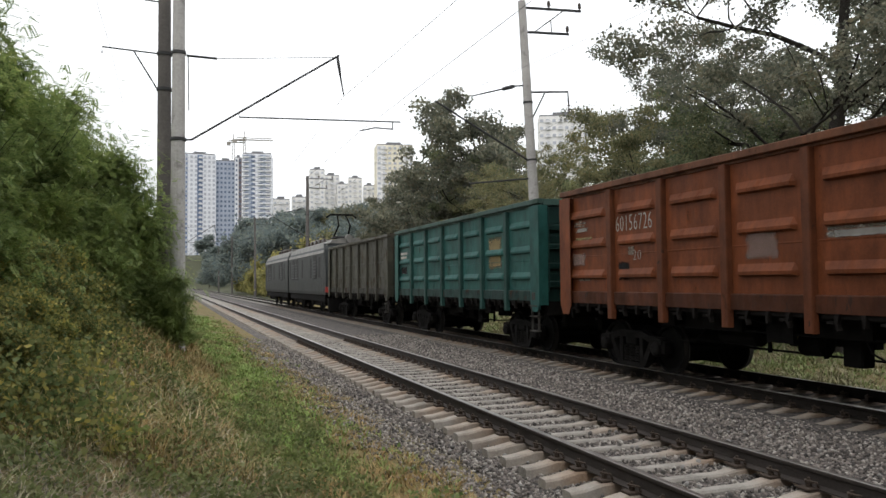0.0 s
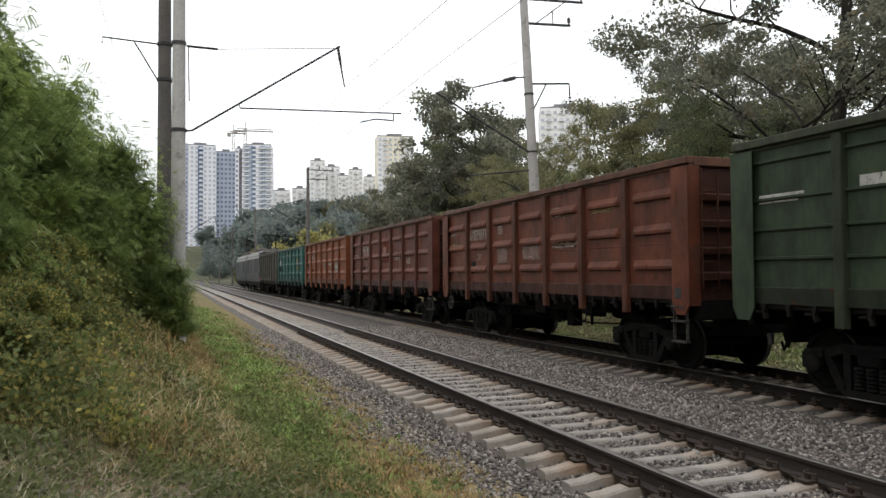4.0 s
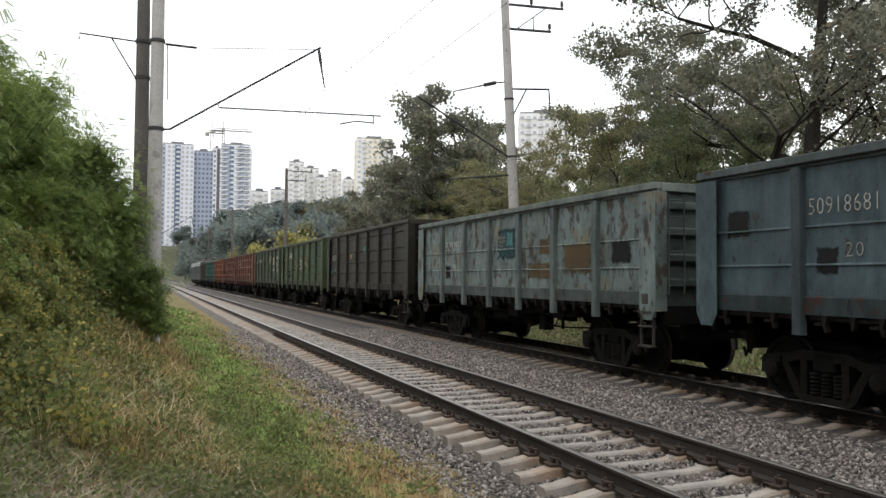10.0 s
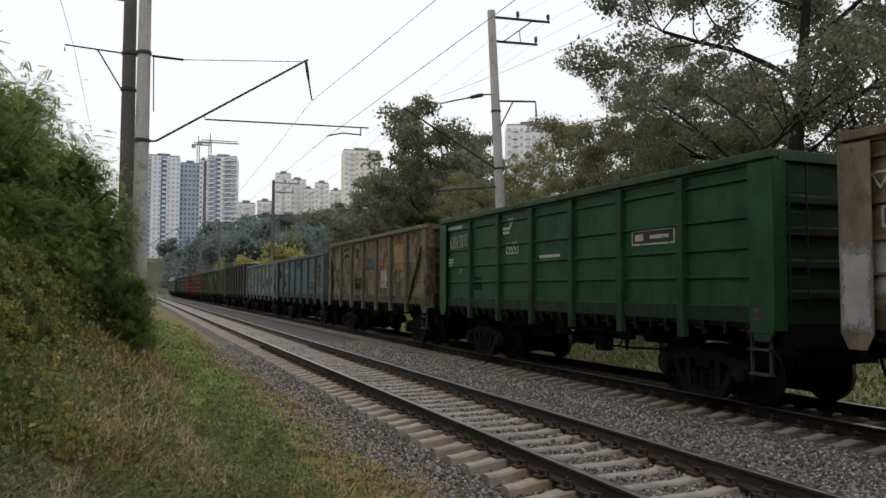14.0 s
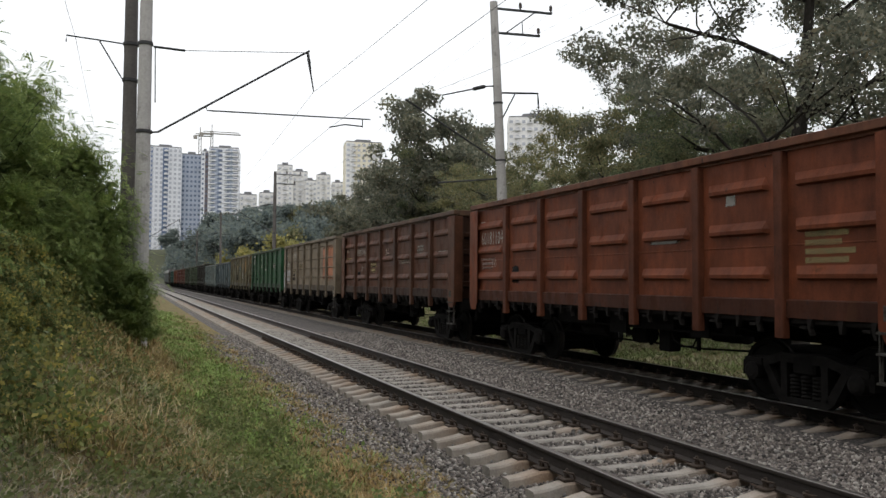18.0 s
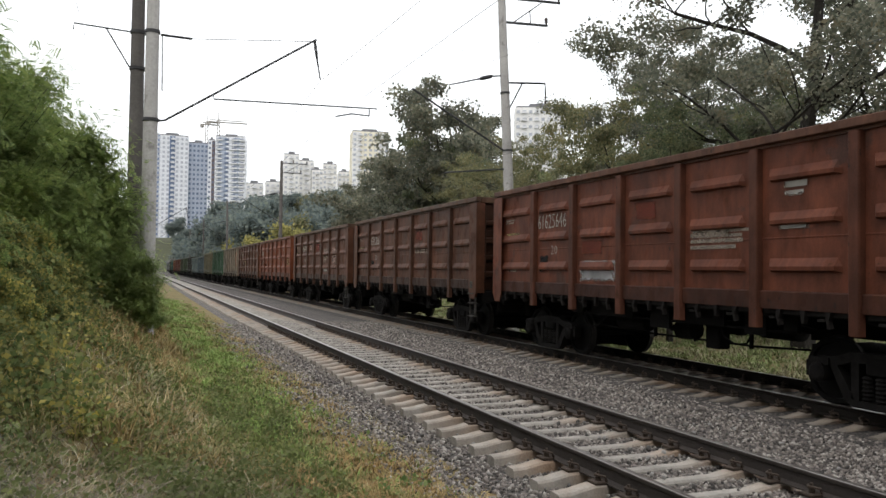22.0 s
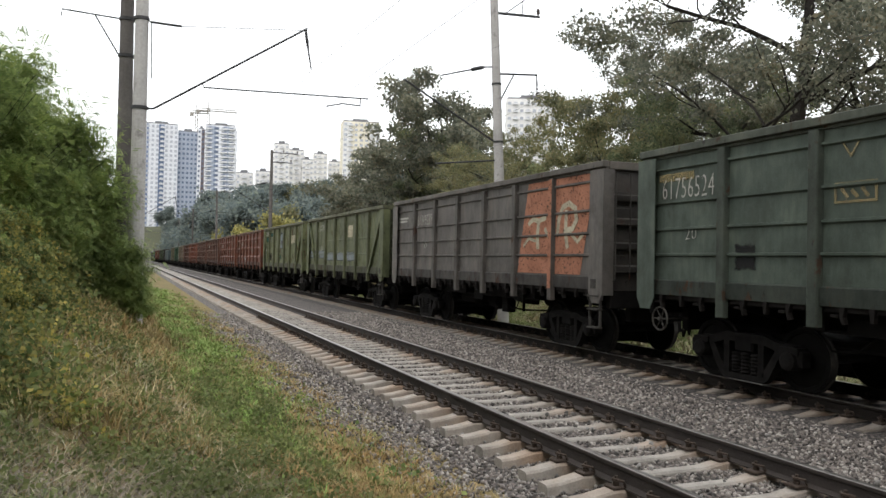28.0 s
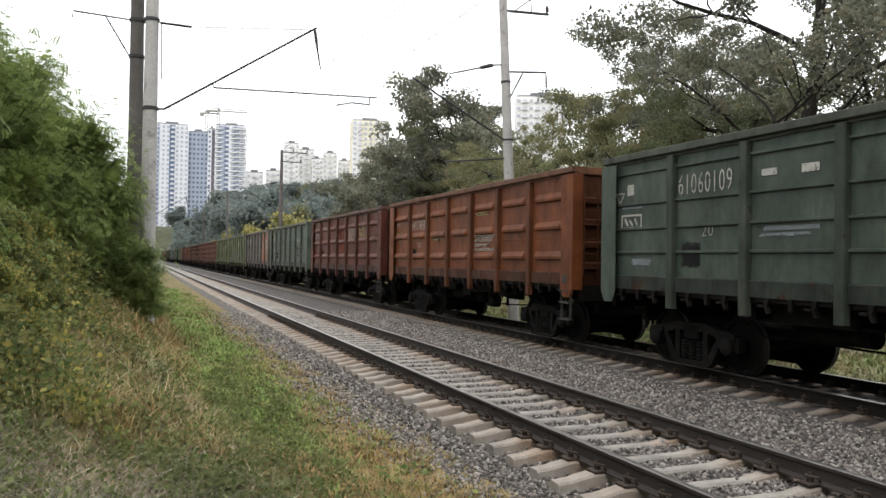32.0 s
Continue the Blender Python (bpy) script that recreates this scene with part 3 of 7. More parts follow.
track("track_near", TRACK_A, 0.0, "empty railway track on concrete sleepers")
track("track_far", TRACK_B, DROP_B, "railway track on concrete sleepers under the train")

# ---- open wagons ----
L2, HW, TOP, LOW_TOP = 6.4, 1.57, 3.87, 3.57     # half length, half width, tops of the tall and the low side wall above the rail
POSTS = [-4.35 + 1.74 * i for i in range(6)]
BAYS = list(zip([-6.2] + [p + 0.1 for p in POSTS], [p - 0.1 for p in POSTS] + [6.2]))


def panel_form(w, style, top):
    """Side plate of one bay as one pressed sheet, centred on it, its outer face at x = 0 and facing -x."""
    k = (top - 0.17 - 1.6) / (TOP - 0.17 - 1.6)
    a = w / 2 - 0.14
    rows, cols = [(1.6, 0.0)], [-w / 2, w / 2]
    if style == "ribbed":
        cols = [-w / 2, -a, -a + 0.07, a - 0.07, a, w / 2]
        for z in (1.97, 2.64, 3.28):
            rows += [(z - 0.1, 0), (z - 0.075, -0.075), (z - 0.02, -0.08), (z + 0.1, 0)]
            if z < 2:
                rows += [(2.35, 0), (2.355, -0.008), (2.37, -0.008), (2.375, 0)]
    elif style == "seamed":
        for z in (2.02, 2.46, 2.92, 3.5):
            rows += [(z - 0.03, 0), (z - 0.005, -0.045), (z + 0.03, -0.045), (z + 0.035, 0)]
    else:
        for z in (2.1, 2.72):
            rows += [(z - 0.012, 0), (z - 0.008, -0.026), (z + 0.03, 0)]
    rows += [(TOP - 0.165, 0.0)]
    v, f, n = [], [], len(cols)
    for z, d in rows:
        for c, y in enumerate(cols):
            inner = n == 2 or 1 < c < n - 2 or abs(d) < 0.01
            v.append((d if inner else 0.0, y, 1.6 + (z - 1.6) * k))
    m = len(rows)
    f += [(r * n + c, r * n + c + 1, (r + 1) * n + c + 1, (r + 1) * n + c) for r in range(m - 1) for c in range(n - 1)]
    b = len(v)
    v += [(0.014, -w / 2, rows[0][0]), (0.014, w / 2, rows[0][0]), (0.014, w / 2, v[b - 1][2]), (0.014, -w / 2, v[b - 1][2])]
    f += [(b, b + 3, b + 2, b + 1), (b, b + 1) + tuple(range(n - 1, -1, -1)), (b + 3, b + 2) + tuple(range((m - 1) * n, m * n))[::-1]]
    f += [(b, b + 3) + tuple(r * n for r in range(m - 1, -1, -1)), (b + 1, b + 2) + tuple(r * n + n - 1 for r in range(m - 1, -1, -1))]
    return Form().add(v, f)


def post_form(top):
    """Hat-section upright with chamfered edges, foot below the sill."""
    return Form().prism([(0, -0.1), (-0.085, -0.085), (-0.1, -0.07), (-0.1, 0.07), (-0.085, 0.085), (0, 0.1)], "z", 1.05, top - 0.165)


def corner_form(top):
    f = Form().prism([(-0.11, -0.11), (-0.11, 0.1), (-0.09, 0.12), (0.14, 0.12), (0.14, 0.04), (-0.03, 0.04), (-0.03, -0.11)], "z", 1.24, top - 0.165)
    return f.add([(-0.11, -0.11, 1.24), (-0.11, 0.1, 1.24), (-0.03, 0.04, 1.24), (-0.03, -0.11, 1.24), (-0.11, -0.06, 1.13), (-0.11, 0.06, 1.13), (-0.03, 0.03, 1.13), (-0.03, -0.06, 1.13)],
                 [(0, 1, 5, 4), (1, 2, 6, 5), (2, 3, 7, 6), (3, 0, 4, 7), (4, 5, 6, 7)])


def top_form(top):
    """Rectangular tube round the open top."""
    f = Form()
    for s in (-1, 1):
        f.box(*sorted((s * (HW - 0.13), s * (HW + 0.012))), -L2, L2, top - 0.125, top, 0.012)
        f.box(*sorted((s * (HW - 0.12), s * (HW - 0.06))), -L2 + 0.02, L2 - 0.02, top - 0.17, top - 0.12)
        f.box(-HW + 0.13, HW - 0.13, *sorted((s * (L2 - 0.13), s * L2)), top - 0.166, top - 0.004, 0.012)
    return f


def sill_form():
    return Form().prism([(0.0, 1.34), (0.14, 1.34), (0.14, 1.6), (0.02, 1.6), (0.0, 1.58)], "y", -6.28, 6.28)


def end_form(top):
    f = Form().box(-1.46, 1.46, -0.012, 0.0, 1.3, top - 0.165)
    return f


def beam_form():
    return Form().prism([(0, -0.09), (0.075, -0.06), (0.085, -0.045), (0.085, 0.045), (0.075, 0.06), (0, 0.09)], "x", -1.4, 1.4)


def ladder_form(top):
    """The two stiles of an end ladder, joined over the top."""
    return Form().tube([(-0.17, 0.0, 1.5), (-0.17, 0.13, 1.55), (-0.17, 0.13, top - 0.22), (0.17, 0.13, top - 0.22), (0.17, 0.13, 1.55), (0.17, 0.0, 1.5)], 0.016, 6)


def step_form():
    f = Form()
    for y in (-0.17, 0.17):
        f.tube([(0.0, y, 1.4), (-0.02, y, 0.62)], 0.016, 6)
    for z in (0.6, 0.96, 1.22):
        f.box(-0.1, 0.03, -0.19, 0.19, z - 0.016, z + 0.016)
    for y in (-0.19, 0.17):
        f.box(-0.05, 0.0, y, y + 0.025, 0.6, 1.4)
    f.box(-0.09, -0.02, -0.1, 0.1, 1.36, 1.56, 0.012)
    return f


def brake_wheel_form():
    """Spoked handwheel of the parking brake, with its spindle."""
    f = Form()
    ring = [(0.0, 0.2 * math.cos(math.pi * k / 9), 0.2 * math.sin(math.pi * k / 9)) for k in range(19)]
    f.tube(ring, 0.018, 6, caps=False)
    for k in range(6):
        a = math.pi * k / 3
        f.tube([(0.03, 0, 0), (0.0, 0.2 * math.cos(a), 0.2 * math.sin(a))], 0.011, 5)
    f.lathe([(-0.03, 0.035), (0.05, 0.035), (0.06, 0.016), (0.6, 0.016)], 10, "x")
    return f


def latch_form(w):
    """Hooks, hinge brackets and the edge of the discharge hatch under one bay."""
    f = Form().box(0.02, 0.10, -w / 2 + 0.05, w / 2 - 0.05, 1.27, 1.34)
    for y in (-w * 0.30, w * 0.26):
        f.prism([(y - 0.03, 1.34), (y + 0.05, 1.34), (y + 0.06, 1.23), (y + 0.02, 1.11), (y - 0.02, 1.12), (y + 0.01, 1.21)], "x", -0.03, 0.05)
        f.box(-0.02, 0.04, y + 0.08, y + 0.2, 1.2, 1.24)
    f.prism([(-0.05, 1.34), (0.03, 1.34), (0.01, 1.16), (-0.03, 1.16)], "x", -0.02, 0.06)
    return f


def floor_form():
    f = Form().box(-1.44, 1.44, -6.35, 6.35, 1.25, 1.33)
    for y in [-6.2] + POSTS + [6.2]:
        f.prism([(-1.42, 1.25), (1.42, 1.25), (0.35, 1.0), (-0.35, 1.0)], "y", y - 0.07, y + 0.07)
    return f


def centre_sill_form():
    f = Form().box(-0.17, 0.17, -6.36, 6.36, 0.9, 1.25)
    for s in (-1, 1):
        f.box(-1.35, 1.35, *sorted((s * 6.2, s * 6.36)), 0.98, 1.3, 0.02)
        f.box(-0.75, 0.75, *sorted((s * 6.0, s * 6.2)), 0.7, 1.1, 0.02)
        f.box(0.7, 1.25, *sorted((s * 5.7, s * 6.1)), 0.74, 1.1, 0.02)
    return f


def coupler_form():
    """Automatic knuckle coupler with its shank."""
    return Form().box(-0.08, 0.08, 6.3, 6.75, 0.98, 1.14, 0.02).prism([(-0.2, 6.72), (-0.05, 6.62), (0.17, 6.64), (0.2, 6.8), (0.06, 6.86), (0.1, 6.955), (-0.04, 6.955), (-0.12, 6.86), (-0.2, 6.95)], "z", 0.86, 1.13)


def hose_form():
    return Form().tube([(-0.3, 6.4, 1.0), (-0.32, 6.55, 0.86), (-0.28, 6.66, 0.6), (-0.2, 6.8, 0.5), (-0.12, 6.93, 0.62)], 0.025, 6)


def brake_form():
    """Brake cylinder, air tank, levers and rods hung under the floor."""
    f = Form().lathe([(-0.62, 0.0), (-0.6, 0.17), (-0.2, 0.19), (-0.18, 0.06), (0.1, 0.06)], 12, "y")
    f.moved(-0.75, 0.2, 0.82)
    b = len(f.v)
    f.lathe([(-0.5, 0.0), (-0.44, 0.16), (0.44, 0.16), (0.5, 0.0)], 12, "y").moved(-0.8, 1.35, 0.86, b)
    f.box(-0.95, -0.7, -1.2, -0.86, 0.56, 0.95, 0.02)
    for y in (-1.75, -0.4, 0.75):
        f.box(-0.8, -0.74, y - 0.02, y + 0.02, 0.62, 1.13)
    f.tube([(-0.7, -3.1, 0.72), (-0.7, -1.8, 0.66), (-0.7, 1.2, 0.66), (-0.7, 3.1, 0.72)], 0.02, 6)
    for y0, y1, z in ((-2.6, -1.9, 0.76), (-1.7, -0.5, 0.84), (-0.3, 0.5, 0.7), (0.8, 2.5, 0.82), (-3.2, -2.7, 0.86), (2.6, 3.2, 0.84)):
        f.box(0.35, 0.5, y0, y1, z, 1.26)
        f.box(-1.2, -1.12, y0 + 0.1, y1 - 0.15, z + 0.14, 1.3)
    b = len(f.v)
    f.lathe([(-0.5, 0.0), (-0.44, 0.2), (0.44, 0.2), (0.5, 0.0)], 12, "y").moved(0.75, -0.9, 0.86, b)
    f.tube([(-1.05, 2.0, 0.95), (-1.06, 2.3, 0.72), (-1.06, 2.7, 0.7), (-1.05, 2.95, 0.95)], 0.016, 6)
    f.tube([(-1.15, -3.2, 0.98), (-1.15, 3.2, 0.98)], 0.022, 6)
    f.tube([(-1.1, -2.2, 1.05), (-1.1, -2.0, 0.74), (-1.1, -1.75, 0.7), (-1.1, -1.5, 0.8), (-1.1, -1.35, 1.1)], 0.016, 6)
    return f


def side_frame_form():
    """Cast bogie side frame: arched beam, columns and a spring seat, with the two window openings."""
    f = Form()
    top = [(-1.16, 0.40), (-1.16, 0.62), (-0.98, 0.70), (-0.66, 0.72), (-0.42, 0.80), (0.42, 0.80), (0.66, 0.72), (0.98, 0.70), (1.16, 0.62), (1.16, 0.40)]
    low = [(-1.16, 0.40), (-1.08, 0.40), (-1.04, 0.56), (-0.80, 0.58), (-0.62, 0.60), (-0.42, 0.66), (0.42, 0.66), (0.62, 0.60), (0.80, 0.58), (1.04, 0.56), (1.08, 0.40), (1.16, 0.40)]
    f.prism(top + low[::-1][1:-1], "x", -0.08, 0.08)
    f.prism([(-0.78, 0.60), (-0.66, 0.62), (-0.44, 0.28), (-0.36, 0.16), (0.36, 0.16), (0.44, 0.28), (0.66, 0.62), (0.78, 0.60), (0.52, 0.14), (0.40, 0.06), (-0.40, 0.06), (-0.52, 0.14)], "x", -0.07, 0.07)
    for s in (-1, 1):
        f.box(-0.07, 0.07, *sorted((s * 0.30, s * 0.42)), 0.16, 0.68)
    return f


def spring_form():
    """One coil spring."""
    rings = [(0.165, 0.0)]
    for k in range(6):
        rings += [(0.166 + k * 0.055, 0.07), (0.19 + k * 0.055, 0.092), (0.214 + k * 0.055, 0.07)]
    return Form().lathe(rings + [(0.5, 0.0)], 10, "z")


def axle_box_form():
    return Form().lathe([(-0.17, 0.0), (-0.16, 0.09), (-0.13, 0.14), (0.1, 0.15), (0.11, 0.0)], 12, "x").box(-0.1, 0.1, -0.17, 0.17, 0.1, 0.2)


def bolster_form():
    return Form().box(-1.1, 1.1, -0.2, 0.2, 0.5, 0.78, 0.03).lathe([(0.78, 0.22), (0.95, 0.22)], 12, "z").box(-0.95, 0.95, -0.42, -0.3, 0.22, 0.55).box(-0.95, 0.95, 0.3, 0.42, 0.22, 0.55).box(-0.62, 0.62, -1.5, 1.5, 0.62, 0.8).box(-0.9, 0.9, -0.3, 0.3, 0.14, 0.24)


def wheelset_form(r=0.4785):
    f = Form()
    f.lathe([(-1.05, 0.07), (1.05, 0.07)], 10)
    for s in (-1, 1):
        rings = [(s * 0.82, 0.09), (s * 0.83, 0.2), (s * 0.79, r - 0.09), (s * 0.83, r - 0.075), (s * 0.83, r - 0.02), (s * 0.82, r - 0.004), (s * 0.735, r), (s * 0.725, r + 0.02), (s * 0.705, r + 0.026), (s * 0.695, r), (s * 0.7, r - 0.075), (s * 0.74, r - 0.09), (s * 0.73, 0.2), (s * 0.68, 0.09)]
        f.lathe(rings, 28)
    k = f.k[:]
    for i, q in enumerate(f.f):
        rad = [math.hypot(f.v[j][1], f.v[j][2]) for j in q]
        if min(rad) > r - 0.005 and len(q) == 4:
            k[i] = 1
    f.k = k
    return f


def brace_form(top):
    """Diagonal brace of an end bay, from the top of the corner to the foot of the first post."""
    return Form().prism([(6.17, top - 0.19), (6.02, top - 0.17), (4.40, 1.36), (4.52, 1.34)], "x", -0.075, 0.0)


MESH = {}


def shared(name, form, *mats):
    """A mesh that many wagons use."""
    if name not in MESH:
        MESH[name] = form().mesh(name.split(":")[0], *(mats or (UNDER,)))
    return MESH[name]


BOGIES, WHEELSETS = [], []


def bogie(parent, y):
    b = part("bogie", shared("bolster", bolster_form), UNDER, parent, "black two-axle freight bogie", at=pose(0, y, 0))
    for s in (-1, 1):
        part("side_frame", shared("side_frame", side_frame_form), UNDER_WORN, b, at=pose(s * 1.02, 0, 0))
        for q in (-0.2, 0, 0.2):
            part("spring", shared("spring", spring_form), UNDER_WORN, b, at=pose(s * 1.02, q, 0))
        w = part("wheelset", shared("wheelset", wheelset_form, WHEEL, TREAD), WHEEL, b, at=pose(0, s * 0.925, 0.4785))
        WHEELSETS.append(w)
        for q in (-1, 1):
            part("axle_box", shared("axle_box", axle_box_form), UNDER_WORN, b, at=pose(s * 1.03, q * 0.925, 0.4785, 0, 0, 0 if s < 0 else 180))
    return b


def lettering(text, height, depth=0.004):
    """Raised lettering, built flat in the plane x = 0, reading towards -y and facing -x."""
    c = bpy.data.curves.new("lettering", "FONT")
    c.body, c.size, c.extrude, c.space_character = text, height / 0.7, depth / 2, 1.08
    c.resolution_u = 2
    c.offset = -0.007
    tmp = bpy.data.objects.new("lettering", c)
    me = bpy.data.meshes.new_from_object(tmp)
    bpy.data.objects.remove(tmp)
    me.name = "lettering"
    me.transform(Matrix(((0, 0, -1, 0), (-1, 0, 0, 0), (0, 1, 0, 0), (0, 0, 0, 1))))
    return me


def mark(w, y, z, wide, high, material, label, x=-1.472, lines=1):
    """A painted patch, or rows of small unreadable writing as bars, on the side wall; y is its front end."""
    f = Form()
    for k in range(lines):
        h = high / lines
        f.box(-0.004, 0, -wide * (1 - 0.13 * (k % 3)), 0, z - (k + 1) * h + h * (0.35 if lines > 1 else 0), z - k * h)
    layer = sum(c.name.startswith("marking") for c in w.children) % 12
    return part("marking", f, material, w, label, at=pose(x - 0.002 - 0.0012 * layer, y, 0))


def corner_plate_form(top):
    """Broad corner plate over the end of the side wall, its foot cut to a point."""
    return Form().prism([(-0.24, top - 0.166), (0.24, top - 0.166), (0.24, 1.28), (0.13, 1.08), (-0.13, 1.08), (-0.24, 1.28)], "x", -0.012, 0.0)


def wagon(i, style, col, label, number="", number_at=4.2, number_z=2.82, number_h=0.33, number_w=1.26, diagonal=False, ink=None, top=TOP, end_col=None):
    w = thing("open_wagon", pose(TRACK_B, 0, DROP_B), label, "freight wagon", "wagons of the goods train")
    frame_col, top_col, end_shade, sill_col = FRAMES[col.name]
    for s in (-1, 1):
        flip = pose(0, 0, 0) if s < 0 else pose(0, 0, 0, 0, 0, 180)
        for a, b in BAYS:
            width = round(b - a, 2)
            part("side_panel", shared("side_panel:%s%.2f%.2f" % (style if s < 0 else "plain", width, top), lambda: panel_form(width, style if s < 0 else "plain", top)), col, w, at=flip @ pose(-1.47, (a + b) / 2, 0))
            if s < 0:
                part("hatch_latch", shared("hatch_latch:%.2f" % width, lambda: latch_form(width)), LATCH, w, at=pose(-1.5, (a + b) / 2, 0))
        for y in POSTS:
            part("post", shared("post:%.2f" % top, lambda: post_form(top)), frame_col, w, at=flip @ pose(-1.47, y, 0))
        part("corner_post", shared("corner_post:%.2f" % top, lambda: corner_form(top)), col, w, at=flip @ pose(-1.46, 6.28, 0))
        part("corner_post", shared("corner_post:b%.2f" % top, lambda: Form().add([(x, -y, z) for x, y, z in corner_form(top).v], corner_form(top).f)), col, w, at=flip @ pose(-1.46, -6.28, 0))
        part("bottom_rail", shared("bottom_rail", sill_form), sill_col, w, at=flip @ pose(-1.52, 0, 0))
        if diagonal:
            for q in (-1, 1):
                part("diagonal_brace", shared("diagonal_brace:%d%.2f" % (q, top), lambda: Form().add([(x, q * y, z) for x, y, z in brace_form(top).v], brace_form(top).f)), col, w, at=flip @ pose(-1.49, 0, 0))
        # Shade of the gap between wagons is painted into end walls, beams and ladders.
        end = part("end_wall", shared("end_wall:%.2f" % top, lambda: end_form(top)), end_col or end_shade, w, at=pose(0, s * 6.3, 0, 0, 0, 0 if s > 0 else 180))
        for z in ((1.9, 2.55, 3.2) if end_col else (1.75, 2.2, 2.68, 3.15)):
            part("end_beam", shared("end_beam", beam_form), end_col or end_shade, end, at=pose(0, 0, z))
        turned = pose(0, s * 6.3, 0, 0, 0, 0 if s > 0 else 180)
        ladder = part("ladder", shared("ladder:%.2f" % top, lambda: ladder_form(top)), end_col or end_shade, w, at=turned @ pose(s * -1.16, 0.04, 0))
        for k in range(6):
            part("rung", shared("rung", lambda: Form().tube([(-0.165, 0.13, 0), (0.165, 0.13, 0)], 0.012, 6)), end_col or end_shade, ladder, at=pose(0, 0, 1.7 + k * 0.31))
        part("coupler", shared("coupler", coupler_form), UNDER_WORN, w, at=pose(0, 0, 0, 0, 0, 0 if s > 0 else 180))
        part("brake_hose", shared("brake_hose", hose_form), UNDER, w, at=pose(0, 0, 0, 0, 0, 0 if s > 0 else 180))
        bogie(w, s * 4.325)
    part("footstep", shared("footstep", step_form), WORN_STEEL, w, at=pose(-1.5, -6.1, 0))
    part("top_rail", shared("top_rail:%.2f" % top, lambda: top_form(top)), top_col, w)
    for y in (-6.17, 6.17):
        part("corner_plate", shared("corner_plate:%.2f" % top, lambda: corner_plate_form(top)), col, w, at=pose(-HW - 0.001, y, 0))
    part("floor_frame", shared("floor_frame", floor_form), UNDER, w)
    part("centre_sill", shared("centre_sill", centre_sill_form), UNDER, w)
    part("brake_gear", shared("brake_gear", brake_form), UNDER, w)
    if number:
        me = lettering_mesh(number, number_h, ink or WHITE_MARK, number_w)
        part("wagon_number", me, ink or WHITE_MARK, w, "stencilled wagon number", at=pose(-1.484, number_at, number_z))
        part("capacity_mark", lettering_mesh("20", 0.2, ink or WHITE_MARK), ink or WHITE_MARK, w, "small stencilled figure", at=pose(-1.484, number_at - 0.6, min(2.42, number_z - 0.45) - 0.14))
    return w


def lettering_mesh(text, height, m, width=0.0):
    """Lettering of a given height and, if given, width."""
    me = lettering(text, height)
    if width:
        long = -min(v.co.y for v in me.vertices)
        me.transform(Matrix.Diagonal((1, width / long, 1, 1)))
    me.materials.append(m)
    return me


# paints of the wagons
TEAL, ORANGE, REDBROWN = (0.03, 0.13, 0.115), (0.235, 0.07, 0.026), (0.15, 0.047, 0.03)
DARKGREEN, GREEN, BLACKISH = (0.055, 0.080, 0.045), (0.060, 0.095, 0.045), (0.034, 0.033, 0.027)
PALEBLUE, BLUEGREY, BEIGE = (0.22, 0.28, 0.27), (0.10, 0.145, 0.16), (0.21, 0.19, 0.145)
SIGNAL, SAND, BROWN = (0.022, 0.09, 0.038), (0.25, 0.20, 0.14), (0.12, 0.05, 0.028)
OLIVE, GREYWAGON, SAGE = (0.15, 0.17, 0.085), (0.165, 0.153, 0.14), (0.095, 0.125, 0.10)


def bay_mark(w, bay, y_in, z, wide, high, material, label, lines=1):
    """A mark in a bay counted from the front end (1 to 7), y_in from the bay's front edge."""
    a, b = BAYS[7 - bay]
    return mark(w, b - y_in, z, min(wide, b - y_in - a), high, material, label, lines=lines)


def bay_sign(w, bay, y_in, z, wide, high):
    """A black sign with a pale border and one line of small pale writing."""
    bay_mark(w, bay, y_in - 0.03, z + 0.03, wide + 0.06, high + 0.06, WHITE_MARK, "pale border of a sign")
    bay_mark(w, bay, y_in, z, wide, high, BLACK_MARK, "black sign with a white border")
    bay_mark(w, bay, y_in + 0.07, z - high * 0.22, high * 1.1, high * 0.56, WHITE_MARK, "pale mark on the black sign")
    bay_mark(w, bay, y_in + 0.5, z - high * 0.36, wide - 0.62, high * 0.3, WHITE_MARK, "line of small pale writing")


FADED = worn("faded_stencil_paint", (0.27, 0.22, 0.18), 0.6, False)


def usual_marks(w, ink=None, panel=True):
    ink = ink or FADED
    bay_mark(w, 1, 0.3, 3.12, 0.5, 0.12, ink, "faded stencilled writing", 2)
    bay_mark(w, 1, 0.35, 2.78, 0.7, 0.1, YELLOW_MARK, "faded yellow writing")
    bay_mark(w, 1, 0.5, 1.93, 0.5, 0.12, ink, "faded stencilled writing", 2)
    if panel:
        bay_mark(w, 2, 0.12, 2.22, 0.42, 0.40, CHALK_PANEL, "black painted chalking panel")
    bay_mark(w, 5, 0.2, 2.55, 1.3, 0.16, ink, "line of faded stencilled writing", 2)


WAGONS = {}
p_dark = wagon_paint("wagon_paint_drab", (0.085, 0.085, 0.065), 0.64)
WAGONS[1] = wagon(1, "flat", p_dark, "drab grey-green open wagon coupled behind the locomotive")
p_teal = wagon_paint("wagon_paint_teal", TEAL, 0.70, 0.2)
WAGONS[2] = w = wagon(2, "ribbed", p_teal, "teal ribbed open wagon with a faded sign")
bay_mark(w, 6, 0.3, 3.1, 0.95, 0.95, worn("faded_sign_paint", (0.24, 0.19, 0.1), 0.8), "faded yellow sign on the side")
bay_mark(w, 1, 0.3, 3.0, 0.9, 0.3, WHITE_MARK, "faded stencilled writing", 2)
